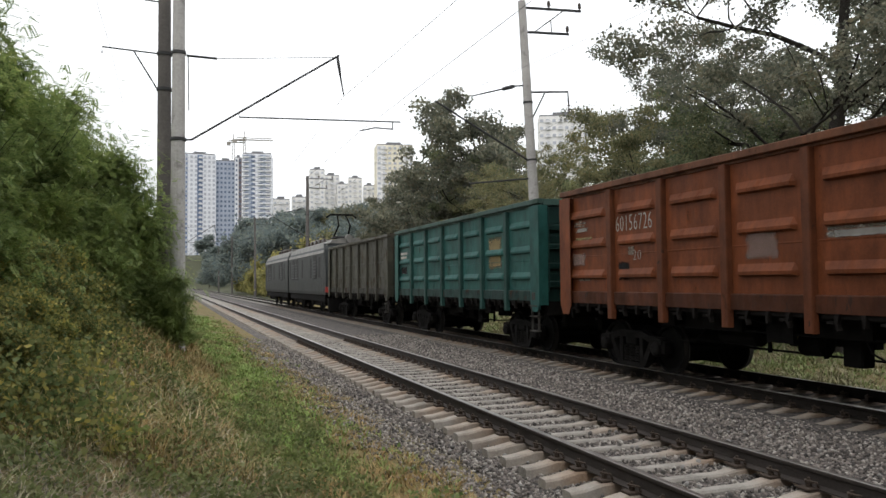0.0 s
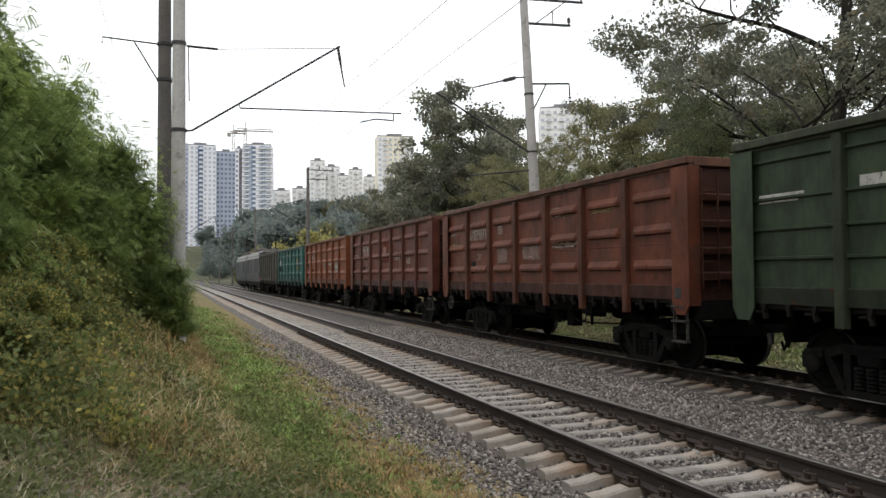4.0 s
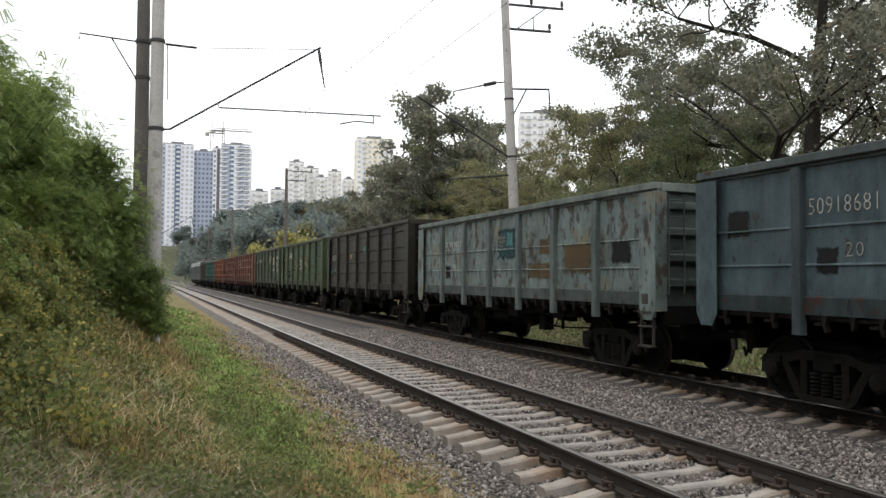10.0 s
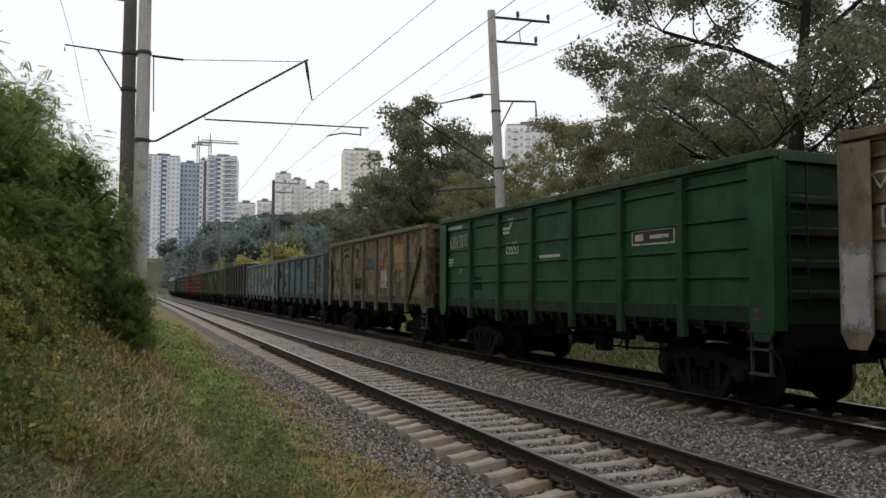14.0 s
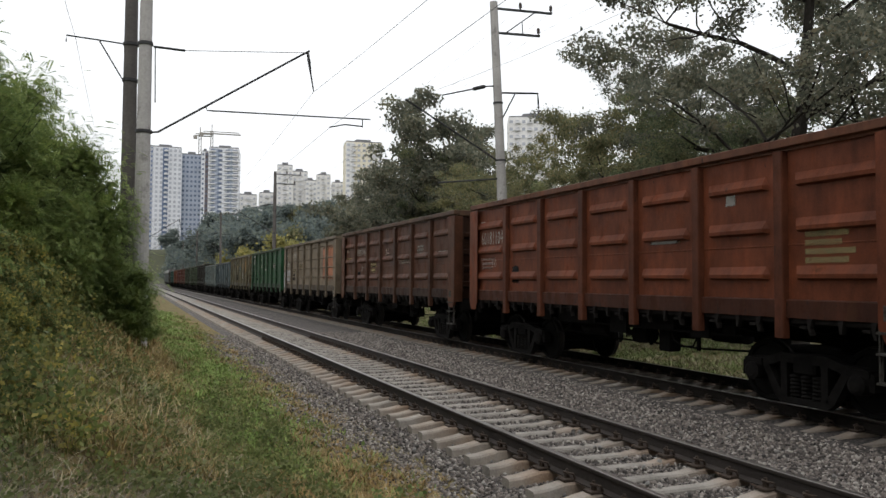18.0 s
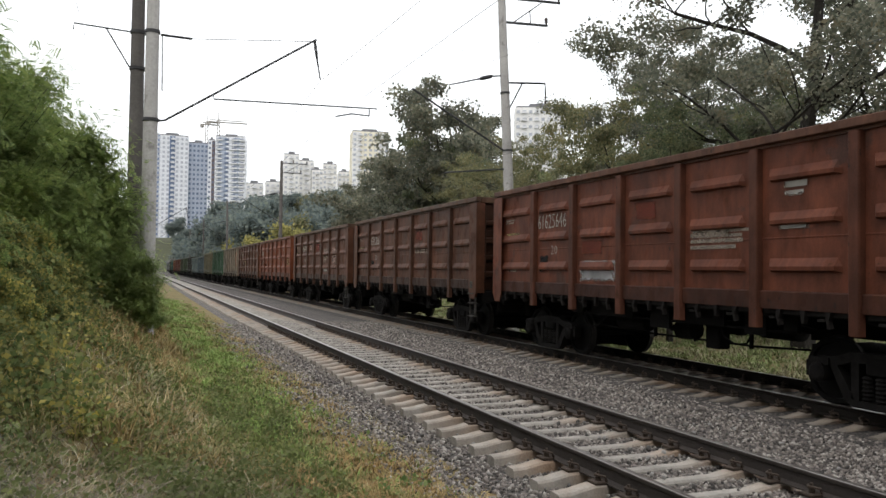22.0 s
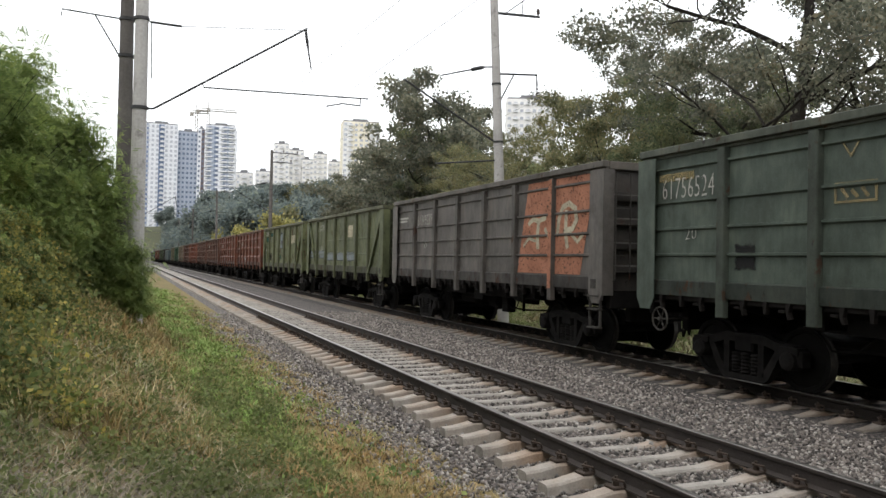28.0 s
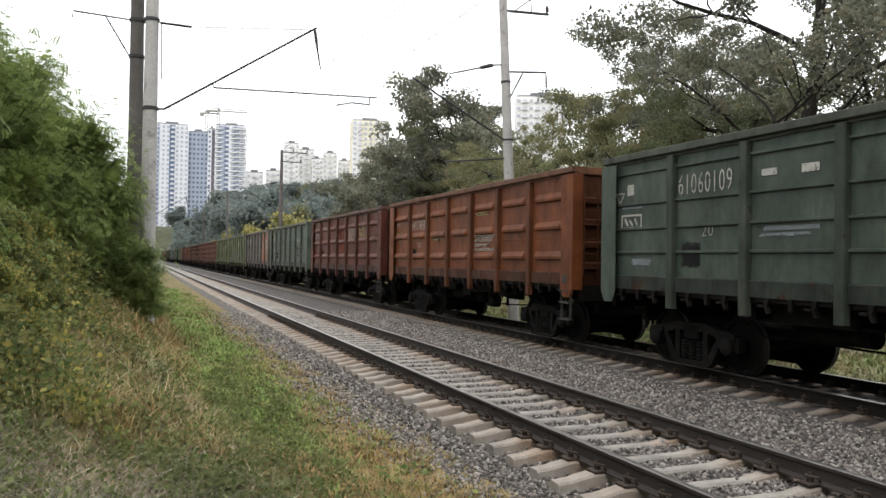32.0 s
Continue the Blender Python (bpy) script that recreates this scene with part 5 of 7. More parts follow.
for k, bay, y_in, z, wide, high, m, lab, rows in (
        (3, 1, 0.35, 3.0, 0.55, 0.1, CHALK, "chalky white stroke", 1), (3, 2, 0.5, 2.5, 0.2, 0.17, FADED, "small faded mark", 1), (3, 5, 0.15, 2.5, 1.2, 0.12, CHALK, "line of chalky writing", 1), (3, 6, 0.3, 2.75, 0.95, 0.75, CHALK, "washed-out white patch", 5), (3, 1, 0.2, 2.45, 0.6, 0.3, PINKISH, "washed-out patch", 1),
        (4, 4, 0.1, 3.35, 1.3, 1.1, RED_PANEL, "red repainted panel", 1), (4, 1, 0.5, 2.8, 0.6, 0.22, CHALK, "chalky white patch", 1), (4, 6, 0.3, 2.5, 0.6, 0.3, PINKISH, "washed-out pale patch", 1), (4, 2, 0.1, 2.95, 1.3, 0.5, PINKISH, "washed-out patch round the number", 1),
        (5, 5, 0.3, 3.4, 0.5, 0.3, PINKISH, "pale pink washed patch", 1), (7, 4, 0.3, 2.65, 0.9, 0.5, GREYPATCH, "pale washed patch", 1), (7, 2, 0.1, 2.2, 0.5, 0.5, CHALK_PANEL, "black painted chalking panel", 1), (7, 5, 0.2, 2.9, 0.8, 0.3, YELLOW_MARK, "rows of faded yellow writing", 4), (7, 3, 0.2, 2.3, 1.2, 0.14, YELLOW_MARK, "line of faded writing", 2),
        (9, 5, 0.3, 2.2, 1.2, 0.4, STAIN, "tan stain", 1), (9, 5, 0.9, 2.75, 0.6, 0.4, STAIN, "tan stain", 1), (9, 6, 0.2, 2.6, 1.3, 0.7, STAIN, "tan stain", 1), (9, 7, 0.4, 2.6, 0.7, 0.5, CHALK_PANEL, "dark stain", 1), (10, 1, 0.4, 2.9, 0.5, 0.45, CHALK_PANEL, "dark stain", 1), (10, 7, 0.2, 3.1, 1.1, 1.2, STAIN, "brown rust stain", 1), (10, 6, 0.3, 2.2, 1.0, 0.5, STAIN, "brown rust stain", 1),
        (11, 5, 0.3, 2.6, 0.9, 0.8, CHALK, "pale flaking patch", 1), (11, 1, 0.3, 3.0, 0.8, 0.6, CHALK, "pale flaking patch", 1), (11, 3, 0.2, 2.3, 1.1, 0.5, CHALK_PANEL, "dark bare patch", 1),
        (13, 3, 0.3, 2.7, 0.9, 0.3, YELLOW_MARK, "rows of faded yellow writing", 3), (13, 2, 0.4, 2.5, 0.8, 0.24, YELLOW_MARK, "rows of faded yellow writing", 2), (14, 3, 0.3, 2.5, 0.7, 0.4, YELLOW_MARK, "faded yellow writing", 2), (14, 4, 0.4, 3.0, 0.5, 0.4, PINKISH, "faded pale mark", 3), (14, 7, 0.3, 2.75, 0.9, 0.16, CHALK, "chalky white stroke", 1),
        (15, 1, 0.3, 2.45, 0.9, 0.36, PINKISH, "washed-out patch", 3), (15, 5, 0.3, 2.6, 0.9, 0.12, CHALK, "line of chalky writing", 1), (15, 6, 0.5, 3.2, 0.25, 0.2, CHALK, "small white mark", 1), (16, 6, 0.2, 2.9, 1.0, 0.9, PINKISH, "pink washed-out patch", 1), (16, 5, 0.2, 2.0, 0.9, 0.3, CHALK, "chalky white patch", 1), (16, 3, 0.3, 3.2, 0.6, 0.4, PINKISH, "pink washed-out patch", 1),
        (17, 5, 0.2, 3.2, 0.7, 0.4, RED_PANEL, "red repainted patch", 1), (18, 4, 0.3, 3.15, 0.7, 0.35, RED_PANEL, "red repainted patch", 1), (18, 3, 0.2, 2.5, 0.8, 0.3, RED_PANEL, "red repainted patch", 1), (18, 6, 0.4, 3.3, 0.5, 0.4, CHALK, "small white emblem", 3), (18, 6, 0.3, 2.6, 0.6, 0.12, CHALK, "chalky white stroke", 1), (19, 4, 0.4, 2.8, 0.5, 0.3, PINKISH, "faded pale mark", 3),
        (24, 4, 0.1, 3.3, 1.2, 1.2, RED_PANEL, "red repainted panel", 1), (24, 6, 0.2, 3.2, 1.1, 0.7, YELLOW_MARK, "rows of faded yellow writing", 6), (24, 5, 0.8, 2.75, 0.4, 0.24, CHALK, "chalky white patch", 1), (25, 5, 0.2, 3.3, 0.9, 0.3, YELLOW_MARK, "faded yellow writing", 2), (25, 3, 0.3, 2.6, 0.7, 0.2, YELLOW_MARK, "faded yellow writing", 2)):
    bay_mark(WAGONS[k], bay, y_in, z, wide, high, m, lab, rows)

# ---- locomotive: two sections ----
LOCO_PAINT = paint("locomotive_grey_green", (0.062, 0.07, 0.072), 0.78, 0.15)
LOCO_ROOF = paint("locomotive_roof_grey", (0.29, 0.285, 0.265), 0.72, 0.2)
RED = plain("buffer_beam_red", (0.42, 0.055, 0.045), 0.6, 0, 4, 0.2, 0.1)


def locomotive_section(cab_back, label):
    s = thing("locomotive", pose(TRACK_B, 0, DROP_B), label, "locomotive", "sections of the electric locomotive")
    half = 7.35
    wall = [(-1.5, 1.15), (-1.54, 1.35), (-1.54, 3.35), (-1.46, 3.6), (-1.2, 3.82), (1.2, 3.82), (1.46, 3.6), (1.54, 3.35), (1.54, 1.35), (1.5, 1.15)]
    part("body", Form().prism(wall, "y", -half + (0.5 if cab_back else 0), half), LOCO_PAINT, s, "grey-green welded body")
    part("roof", Form().prism([(-1.25, 3.8), (-1.0, 3.98), (-0.5, 4.08), (0.5, 4.08), (1.0, 3.98), (1.25, 3.8)], "y", -half + 0.6, half - 0.1), LOCO_ROOF, s, "pale grey curved roof")
    for y in (-3.9, 3.4, 5.0):
        g = part("louvre", Form().box(-1.56, -1.53, y - 0.55, y + 0.55, 2.1, 3.3, 0.01), BLACK_MARK, s, "dark louvred ventilation grille")
        for k in range(6):
            part("slat", shared("slat", lambda: Form().prism([(-1.6, 0.0), (-1.555, 0.06), (-1.555, 0.05)], "y", -0.5, 0.5), LOCO_PAINT), LOCO_PAINT, g, at=pose(0, y, 2.2 + k * 0.19))
    for y, w in ((-5.4, 0.3), (-2.4, 0.22), (1.0, 0.22), (6.6, 0.3)):
        part("side_window", Form().box(-1.556, -1.53, y - w, y + w, 2.2, 3.2, 0.01), BLACK_MARK, s, "dark side window")
    part("gangway", Form().box(-1.35, 1.35, half - 0.05, half + 0.35, 1.2, 3.7), BLACK_MARK, s, "black gangway between the sections")
    part("gutter", Form().prism([(-1.57, 3.36), (-1.3, 3.86), (-1.25, 3.8), (-1.5, 3.34)], "y", -half + 0.5, half), LOCO_ROOF, s, "pale roof edge")
    for k in range(5):
        part("rib", Form().box(-1.558, -1.538, -half + 1.2, half - 0.2, 1.55 + k * 0.14, 1.58 + k * 0.14), LOCO_PAINT, s)
    if cab_back:
        y = -half
        part("cab", Form().prism([(y + 0.6, 1.15), (y + 0.1, 1.15), (y, 1.5), (y, 2.5), (y + 0.28, 3.5), (y + 0.6, 3.8)], "x", -1.52, 1.52), LOCO_PAINT, s, "driver's cab with a raked front")
        for x in (-0.72, 0.72):
            part("windscreen", Form().add([(x - 0.58, y + 0.06, 2.72), (x + 0.58, y + 0.06, 2.72), (x + 0.55, y + 0.24, 3.4), (x - 0.55, y + 0.24, 3.4), (x - 0.58, y + 0.1, 2.72), (x + 0.58, y + 0.1, 2.72), (x + 0.55, y + 0.28, 3.4), (x - 0.55, y + 0.28, 3.4)],
                                          [(0, 1, 2, 3), (4, 5, 6, 7), (0, 1, 5, 4), (1, 2, 6, 5), (2, 3, 7, 6), (3, 0, 4, 7)]), GLASS, s, "dark cab windscreen")
        part("side_window", Form().box(-1.53, -1.505, y + 0.62, y + 1.25, 2.5, 3.25, 0.01), BLACK_MARK, s, "dark cab side window")
        part("red_stripe", Form().box(-1.35, -1.1, y - 0.012, y + 0.01, 1.95, 2.2), RED, s, "red marker lamp glass")
        part("red_panel", Form().box(-1.54, -1.2, y - 0.012, y + 0.1, 1.3, 1.62), RED, s, "red corner panel")
        part("white_stripe", Form().box(-1.35, 1.35, y - 0.02, y + 0.012, 2.44, 2.62), WHITE_MARK, s)
        for x in (-1.05, 1.05):
            part("buffer_lamp", Form().lathe([(y - 0.1, 0.0), (y - 0.1, 0.11), (y + 0.03, 0.13)], 14, "y").moved(x, 0, 1.62), GLASS, s)
        part("searchlight", Form().lathe([(y + 0.35, 0.0), (y + 0.35, 0.2), (y + 0.75, 0.22)], 16, "y").moved(0, 0, 4.05), LOCO_ROOF, s)
        part("plough", Form().prism([(y + 0.5, 0.95), (y - 0.05, 0.95), (y - 0.12, 0.2), (y + 0.1, 0.2)], "x", -1.35, 1.35), UNDER, s, "black rail guard")
    part("underframe", Form().box(-1.45, 1.45, -half + 0.6, half - 0.3, 0.75, 1.16), UNDER, s)
    for y in (-3.75, 3.75):
        b = part("bogie", Form().box(-1.2, 1.2, -1.95, 1.95, 0.55, 0.8, 0.03).box(-1.28, -1.1, -2.1, 2.1, 0.45, 0.75, 0.03).box(1.1, 1.28, -2.1, 2.1, 0.45, 0.75, 0.03), UNDER, s, "black locomotive bogie", at=pose(0, y, 0))
        for q in (-1.5, 1.5):
            LOCO_WHEELS.append(part("wheelset", shared("loco_wheelset", lambda: wheelset_form(0.625), WHEEL, TREAD), WHEEL, b, at=pose(0, q, 0.625)))
            for e in (-1, 1):
                part("axle_box", shared("axle_box", axle_box_form), UNDER_WORN, b, at=pose(e * 1.2, q, 0.625))
    # roof gear
    for k in range(5):
        y = -2.2 + k * 1.5
        part("insulator", shared("roof_insulator", lambda: Form().lathe([(0, 0.05), (0.05, 0.11), (0.1, 0.06), (0.15, 0.11), (0.2, 0.06), (0.25, 0.11), (0.3, 0.05)], 10, "z"), PORCELAIN), PORCELAIN, s, at=pose(-0.6, y, 4.02))
    part("busbar", Form().tube([(-0.6, -2.2, 4.36), (-0.6, 3.8, 4.36)], 0.025, 6), STEEL, s)
    part("resistor_cover", Form().box(-0.55, 0.75, 0.4, 3.6, 4.05, 4.32, 0.05), LOCO_ROOF, s)
    if cab_back:
        y = -5.0
        p = part("pantograph", Form().box(-0.6, 0.6, y - 0.7, y + 0.7, 4.14, 4.22, 0.02), STEEL, s, "raised pantograph")
        for x in (-0.45, 0.45):
            part("lower_arm", Form().tube([(x, y + 0.6, 4.22), (x * 0.8, y - 0.55, 4.75)], 0.05, 6), UNDER, p)
            part("upper_arm", Form().tube([(x * 0.8, y - 0.55, 4.75), (x * 0.6, y + 0.35, 5.3)], 0.045, 6), UNDER, p)
        part("contact_strip", Form().tube([(-0.95, y + 0.35, 5.18), (-0.7, y + 0.35, 5.33), (0.7, y + 0.35, 5.33), (0.95, y + 0.35, 5.18)], 0.055, 6), UNDER, p)
    else:
        y = 4.6
        p = part("pantograph", Form().box(-0.6, 0.6, y - 0.7, y + 0.7, 4.14, 4.22, 0.02), STEEL, s, "folded pantograph")
        for x in (-0.45, 0.45):
            part("lower_arm", Form().tube([(x, y + 0.8, 4.26), (x * 0.8, y - 0.7, 4.34)], 0.035, 6), STEEL, p)
        part("contact_strip", Form().tube([(-0.95, y + 0.5, 4.3), (-0.7, y + 0.5, 4.42), (0.7, y + 0.5, 4.42), (0.95, y + 0.5, 4.3)], 0.035, 6), STEEL, p)
    # the upper body and the roof gear stand higher than the wagons
    for p in s.children:
        if p.location.z > 3:
            p.location.z += (p.location.z - 2.3) * 0.26
        elif p.name.split(".")[0] in ("body", "roof", "cab", "louvre", "slat", "windscreen", "side_window", "gutter", "gangway", "busbar", "resistor_cover", "pantograph", "searchlight"):
            for q in [p] + list(p.children):
                for v in q.data.vertices:
                    if v.co.z > 2.3:
                        v.co.z += (v.co.z - 2.3) * 0.26
    part("coupler", shared("coupler", coupler_form), UNDER_WORN, s, at=pose(0, 0.85, 0))
    part("coupler", shared("coupler", coupler_form), UNDER_WORN, s, at=pose(0, -0.85, 0, 0, 0, 180))
    return s


LOCO_WHEELS = []
LOCOS = [locomotive_section(True, "rear section of a grey-green electric locomotive"), locomotive_section(False, "front section of a grey-green electric locomotive")]

# ---- overhead line ----
def insulator_form(x0, z0, x1, z1, y=0.0, n=5):
    """A string of ribbed discs between two points in the plane of the mast."""
    f = Form()
    d = Vector((x1 - x0, 0, z1 - z0))
    f.tube([(x0, y, z0), (x1, y, z1)], 0.018, 6)
    for k in range(n):
        p = Vector((x0, y, z0)) + d * ((k + 0.5) / n)
        e = d.normalized() * 0.035
        f.tube([p - e, p, p + e], [0.03, 0.075, 0.03], 8)
    return f


def mast(at, label, r0, r1, height, material):
    m = thing("catenary_mast", at, label, "mast", "catenary masts")
    part("pole", Form().lathe([(-0.9 + k * (height + 0.9) / 8, r0 + (r1 - r0) * k / 8) for k in range(9)], 16, "z"), material, m)
    return m


def band(m, z, r):
    part("clamp_band", Form().lathe([(z - 0.035, r), (z - 0.03, r + 0.018), (z + 0.03, r + 0.018), (z + 0.035, r)], 16, "z"), STEEL, m, "dark steel clamp band")


def mast_near(y, with_dark):
    """Pale mast of the nearer track, with its cantilever reaching over the rails."""
    m = mast(pose(0.12, y, 0.1, 0, 0.0, 0), "pale grey tapered concrete mast with a cantilever", 0.165, 0.105, 9.9, CONCRETE_POLE)
    band(m, 4.61, 0.14)
    band(m, 6.38, 0.128)
    part("cantilever", Form().tube([(0.15, 0, 4.61), (0.26, 0, 4.62), (3.3, 0, 6.63)], 0.022, 8), STEEL, m, "slanting steel cantilever tube")
    part("stay_rod", Form().tube([(0.15, 0, 6.34), (0.75, 0, 6.33)], 0.025, 6), STEEL, m)
    part("stay_wire", Form().tube([(0.75, 0, 6.33), (3.25, 0, 6.58)], 0.008, 5), WIRE, m)
    part("suspension", Form().tube([(3.26, 0, 6.6), (3.3, 0, 6.35), (3.33, 0, 6.15), (3.40, 0, 5.76)], [0.03, 0.034, 0.02, 0.014], 8), STEEL, m, "hanging insulator that carries the wire")
    part("registration_tube", Form().tube([(1.18, 0, 5.22), (1.2, 0, 5.14), (4.68, 0, 5.25)], 0.016, 8), STEEL, m)
    part("dropper", Form().tube([(4.5, 0, 5.25), (4.5, 0, 5.06)], 0.014, 5), STEEL, m)
    part("registration_arm", Form().tube([(4.5, 0, 5.08), (4.1, 0, 5.09), (3.75, 0, 5.0)], 0.016, 6), STEEL, m)
    part("earth_cable", Form().tube([(0.18, -0.05, 6.3), (0.2, -0.05, 5.2)], 0.012, 5), WIRE, m)
    if with_dark:
        d = mast(pose(-0.14, y + 0.6, 0.1, 0, -0.15, 0), "dark weathered concrete mast with side arms", 0.165, 0.115, 9.9, DARK_POLE)
        band(d, 6.5, 0.135)
        band(d, 5.75, 0.14)
        part("side_arm", Form().tube([(-0.12, 0, 6.5), (-1.2, 0, 6.55), (-1.2, 0, 6.42)], 0.016, 6), STEEL, d, "thin steel side arm")
        part("arm_brace", Form().tube([(-0.14, 0, 5.75), (-0.6, 0, 6.52)], 0.016, 6), STEEL, d)
        part("side_arm", Form().tube([(-0.12, 0, 7.6), (-1.2, 0, 7.66)], 0.016, 6), STEEL, d, "thin steel side arm")


def mast_far(y, lean=-2.0):
    """Mast on the far side of the line, with its cantilever, feeder arms and brackets."""
    m = mast(pose(13.25 if y == 26.2 else 12.75, y, -0.5, 0, lean, 0), "grey tapered concrete mast with feeder arms behind the train", 0.22, 0.15, 13.0, CONCRETE_POLE if y < 60 else DARK_POLE)
    band(m, 6.9, 0.19)
    band(m, 9.1, 0.18)
    part("cantilever", Form().tube([(-0.15, 0, 6.9), (-0.5, 0, 7.12), (-3.75, 0, 9.1)], 0.038, 8), STEEL, m, "slanting steel cantilever tube")
    part("insulator", insulator_form(-0.3, 7.0, -0.75, 7.27, 0, 4), PORCELAIN, m)
    part("registration_tube", Form().tube([(-0.1, 0, 6.2), (-2.6, 0, 6.05)], 0.035, 6), STEEL, m)
    part("stay_rod", Form().tube([(-0.15, 0, 9.75), (-0.5, 0, 9.72), (-0.55, 0, 9.71), (-1.0, 0, 9.6), (-1.05, 0, 9.59), (-2.3, 0, 9.3)], [0.03, 0.03, 0.075, 0.075, 0.03, 0.025], 8), STEEL, m)
    part("feeder_arm", Form().box(0.1, 2.55, -0.04, 0.04, 12.72, 12.8), STEEL, m, "upper steel feeder arm")
    part("feeder_arm", Form().box(0.1, 1.95, -0.04, 0.04, 11.78, 11.86), STEEL, m, "lower steel feeder arm")
    part("arm_brace", Form().tube([(0.5, 0, 11.86), (1.75, 0, 12.72)], 0.025, 6), STEEL, m)
    part("arm_strut", Form().tube([(1.2, 0, 11.86), (1.2, 0, 12.35)], 0.02, 6), STEEL, m)
    for x, z in ((1.15, 12.8), (2.5, 12.8), (1.9, 11.86)):
        part("pin_insulator", shared("pin_insulator", lambda: Form().lathe([(0, 0.03), (0.06, 0.03), (0.08, 0.075), (0.16, 0.06), (0.2, 0.075), (0.28, 0.04)], 10, "z"), PORCELAIN), PORCELAIN, m, at=pose(x, 0, z))
    part("bracket", Form().tube([(0.1, 0, 9.5), (1.75, 0, 9.55), (1.75, 0, 9.1)], 0.04, 6), STEEL, m, "small steel bracket arm")
    part("bracket_brace", Form().tube([(0.15, 0, 8.5), (0.75, 0, 9.5)], 0.03, 6), STEEL, m)
    part("hanging_insulator", insulator_form(1.75, 9.1, 1.75, 8.75, 0, 2), PORCELAIN, m)
    return m


for k, y in enumerate((-33.7, 16.3, 66.3, 116.3)):
    mast_near(y, k == 1)
for y in (-23.8, 26.2, 76.2, 126.2, 176.2, 226.2):
    mast_far(y, -3.0 if y == 26.2 else random.uniform(-0.6, 0.6))


def span_wire(name, pts, sag, r, label, group=""):
    """A wire that hangs between supports."""
    line = []
    for (a, b) in zip(pts, pts[1:]):
        for k in range(12):
            t = k / 12
            p = Vector(a).lerp(Vector(b), t)
            p.z -= sag * 4 * t * (1 - t)
            line.append(p)
    line.append(Vector(pts[-1]))
    ob = new(name, Form().tube(line, r, 5).mesh(name, WIRE))
    return tagged(ob, label, "wire", group)


near_y, far_y = (-33.7, 16.3, 66.3, 116.3), (-23.8, 26.2, 76.2, 126.2, 176.2, 226.2)
span_wire("contact_wire", [(4.2 + (0.25 if k % 2 == 0 else -0.33), y, 5.08) for k, y in enumerate(near_y)], 0.03, 0.0048, "copper contact wire over the nearer track", "overhead wires")
span_wire("messenger_wire", [(3.52, y, 5.84) for y in near_y], 0.75, 0.0045, "messenger wire over the nearer track", "overhead wires")
span_wire("contact_wire", [(10.06, y, 5.3) for y in far_y], 0.03, 0.0048, "copper contact wire over the train's track", "overhead wires")
span_wire("messenger_wire", [(9.3, y, 8.45) for y in far_y], 1.4, 0.005, "messenger wire over the train's track", "overhead wires")
for x, z in ((13.7, 12.4), (15.05, 12.4), (14.5, 11.5), (14.4, 8.1)):
    span_wire("feeder_wire", [(x, y, z) for y in far_y], 0.8, 0.004, "thin feeder wire beside the masts", "overhead wires")
for x, z in ((0.0, 6.45),):
    span_wire("feeder_wire", [(-1.15, y, z) for y in near_y], 0.6, 0.004, "thin feeder wire beside the masts", "overhead wires")


# ---- town on the hill ----
# Distance haze is painted into these walls as a lighter base colour.
WHITEWALL = plain("rendered_white_wall", (0.72, 0.73, 0.77), 0.9, 0, 0.2, 0.12, 0, spread=0)
GREYWALL = plain("grey_blue_wall", (0.38, 0.42, 0.50), 0.9, 0, 0.2, 0.12, 0, spread=0)
BROWNWALL = plain("dark_brown_wall", (0.15, 0.12, 0.12), 0.9, 0, 0.2, 0.12, 0, spread=0)
CREAMWALL = plain("cream_brick_wall", (0.78, 0.71, 0.58), 0.9, 0, 0.2, 0.12, 0, spread=0)
PALEWALL = plain("pale_panel_wall", (0.76, 0.745, 0.72), 0.9, 0, 0.15, 0.15, 0, spread=0)
# Paler copy of the far glass, with haze painted into it.
HAZE_PANE = plain("far_window_glass_pale", (0.46, 0.48, 0.53), 0.4, 0, 0.4, 0.35, 0, spread=9)
NAVY = plain("navy_loggia_strip", (0.14, 0.19, 0.30), 0.7, 0, 0.4, 0.2, 0)
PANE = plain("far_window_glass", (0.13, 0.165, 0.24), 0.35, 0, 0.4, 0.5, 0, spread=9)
SLAB = plain("balcony_white", (0.66, 0.66, 0.67), 0.9, 0, 0.4, 0.1, 0)
ROOFTOP = plain("flat_roof_felt", (0.2, 0.2, 0.21), 0.9, 0, 0.5, 0.2, 0)
CRANE = plain("crane_steel_ochre", (0.30, 0.28, 0.25), 0.8, 0.0, 1, 0.2, 0)


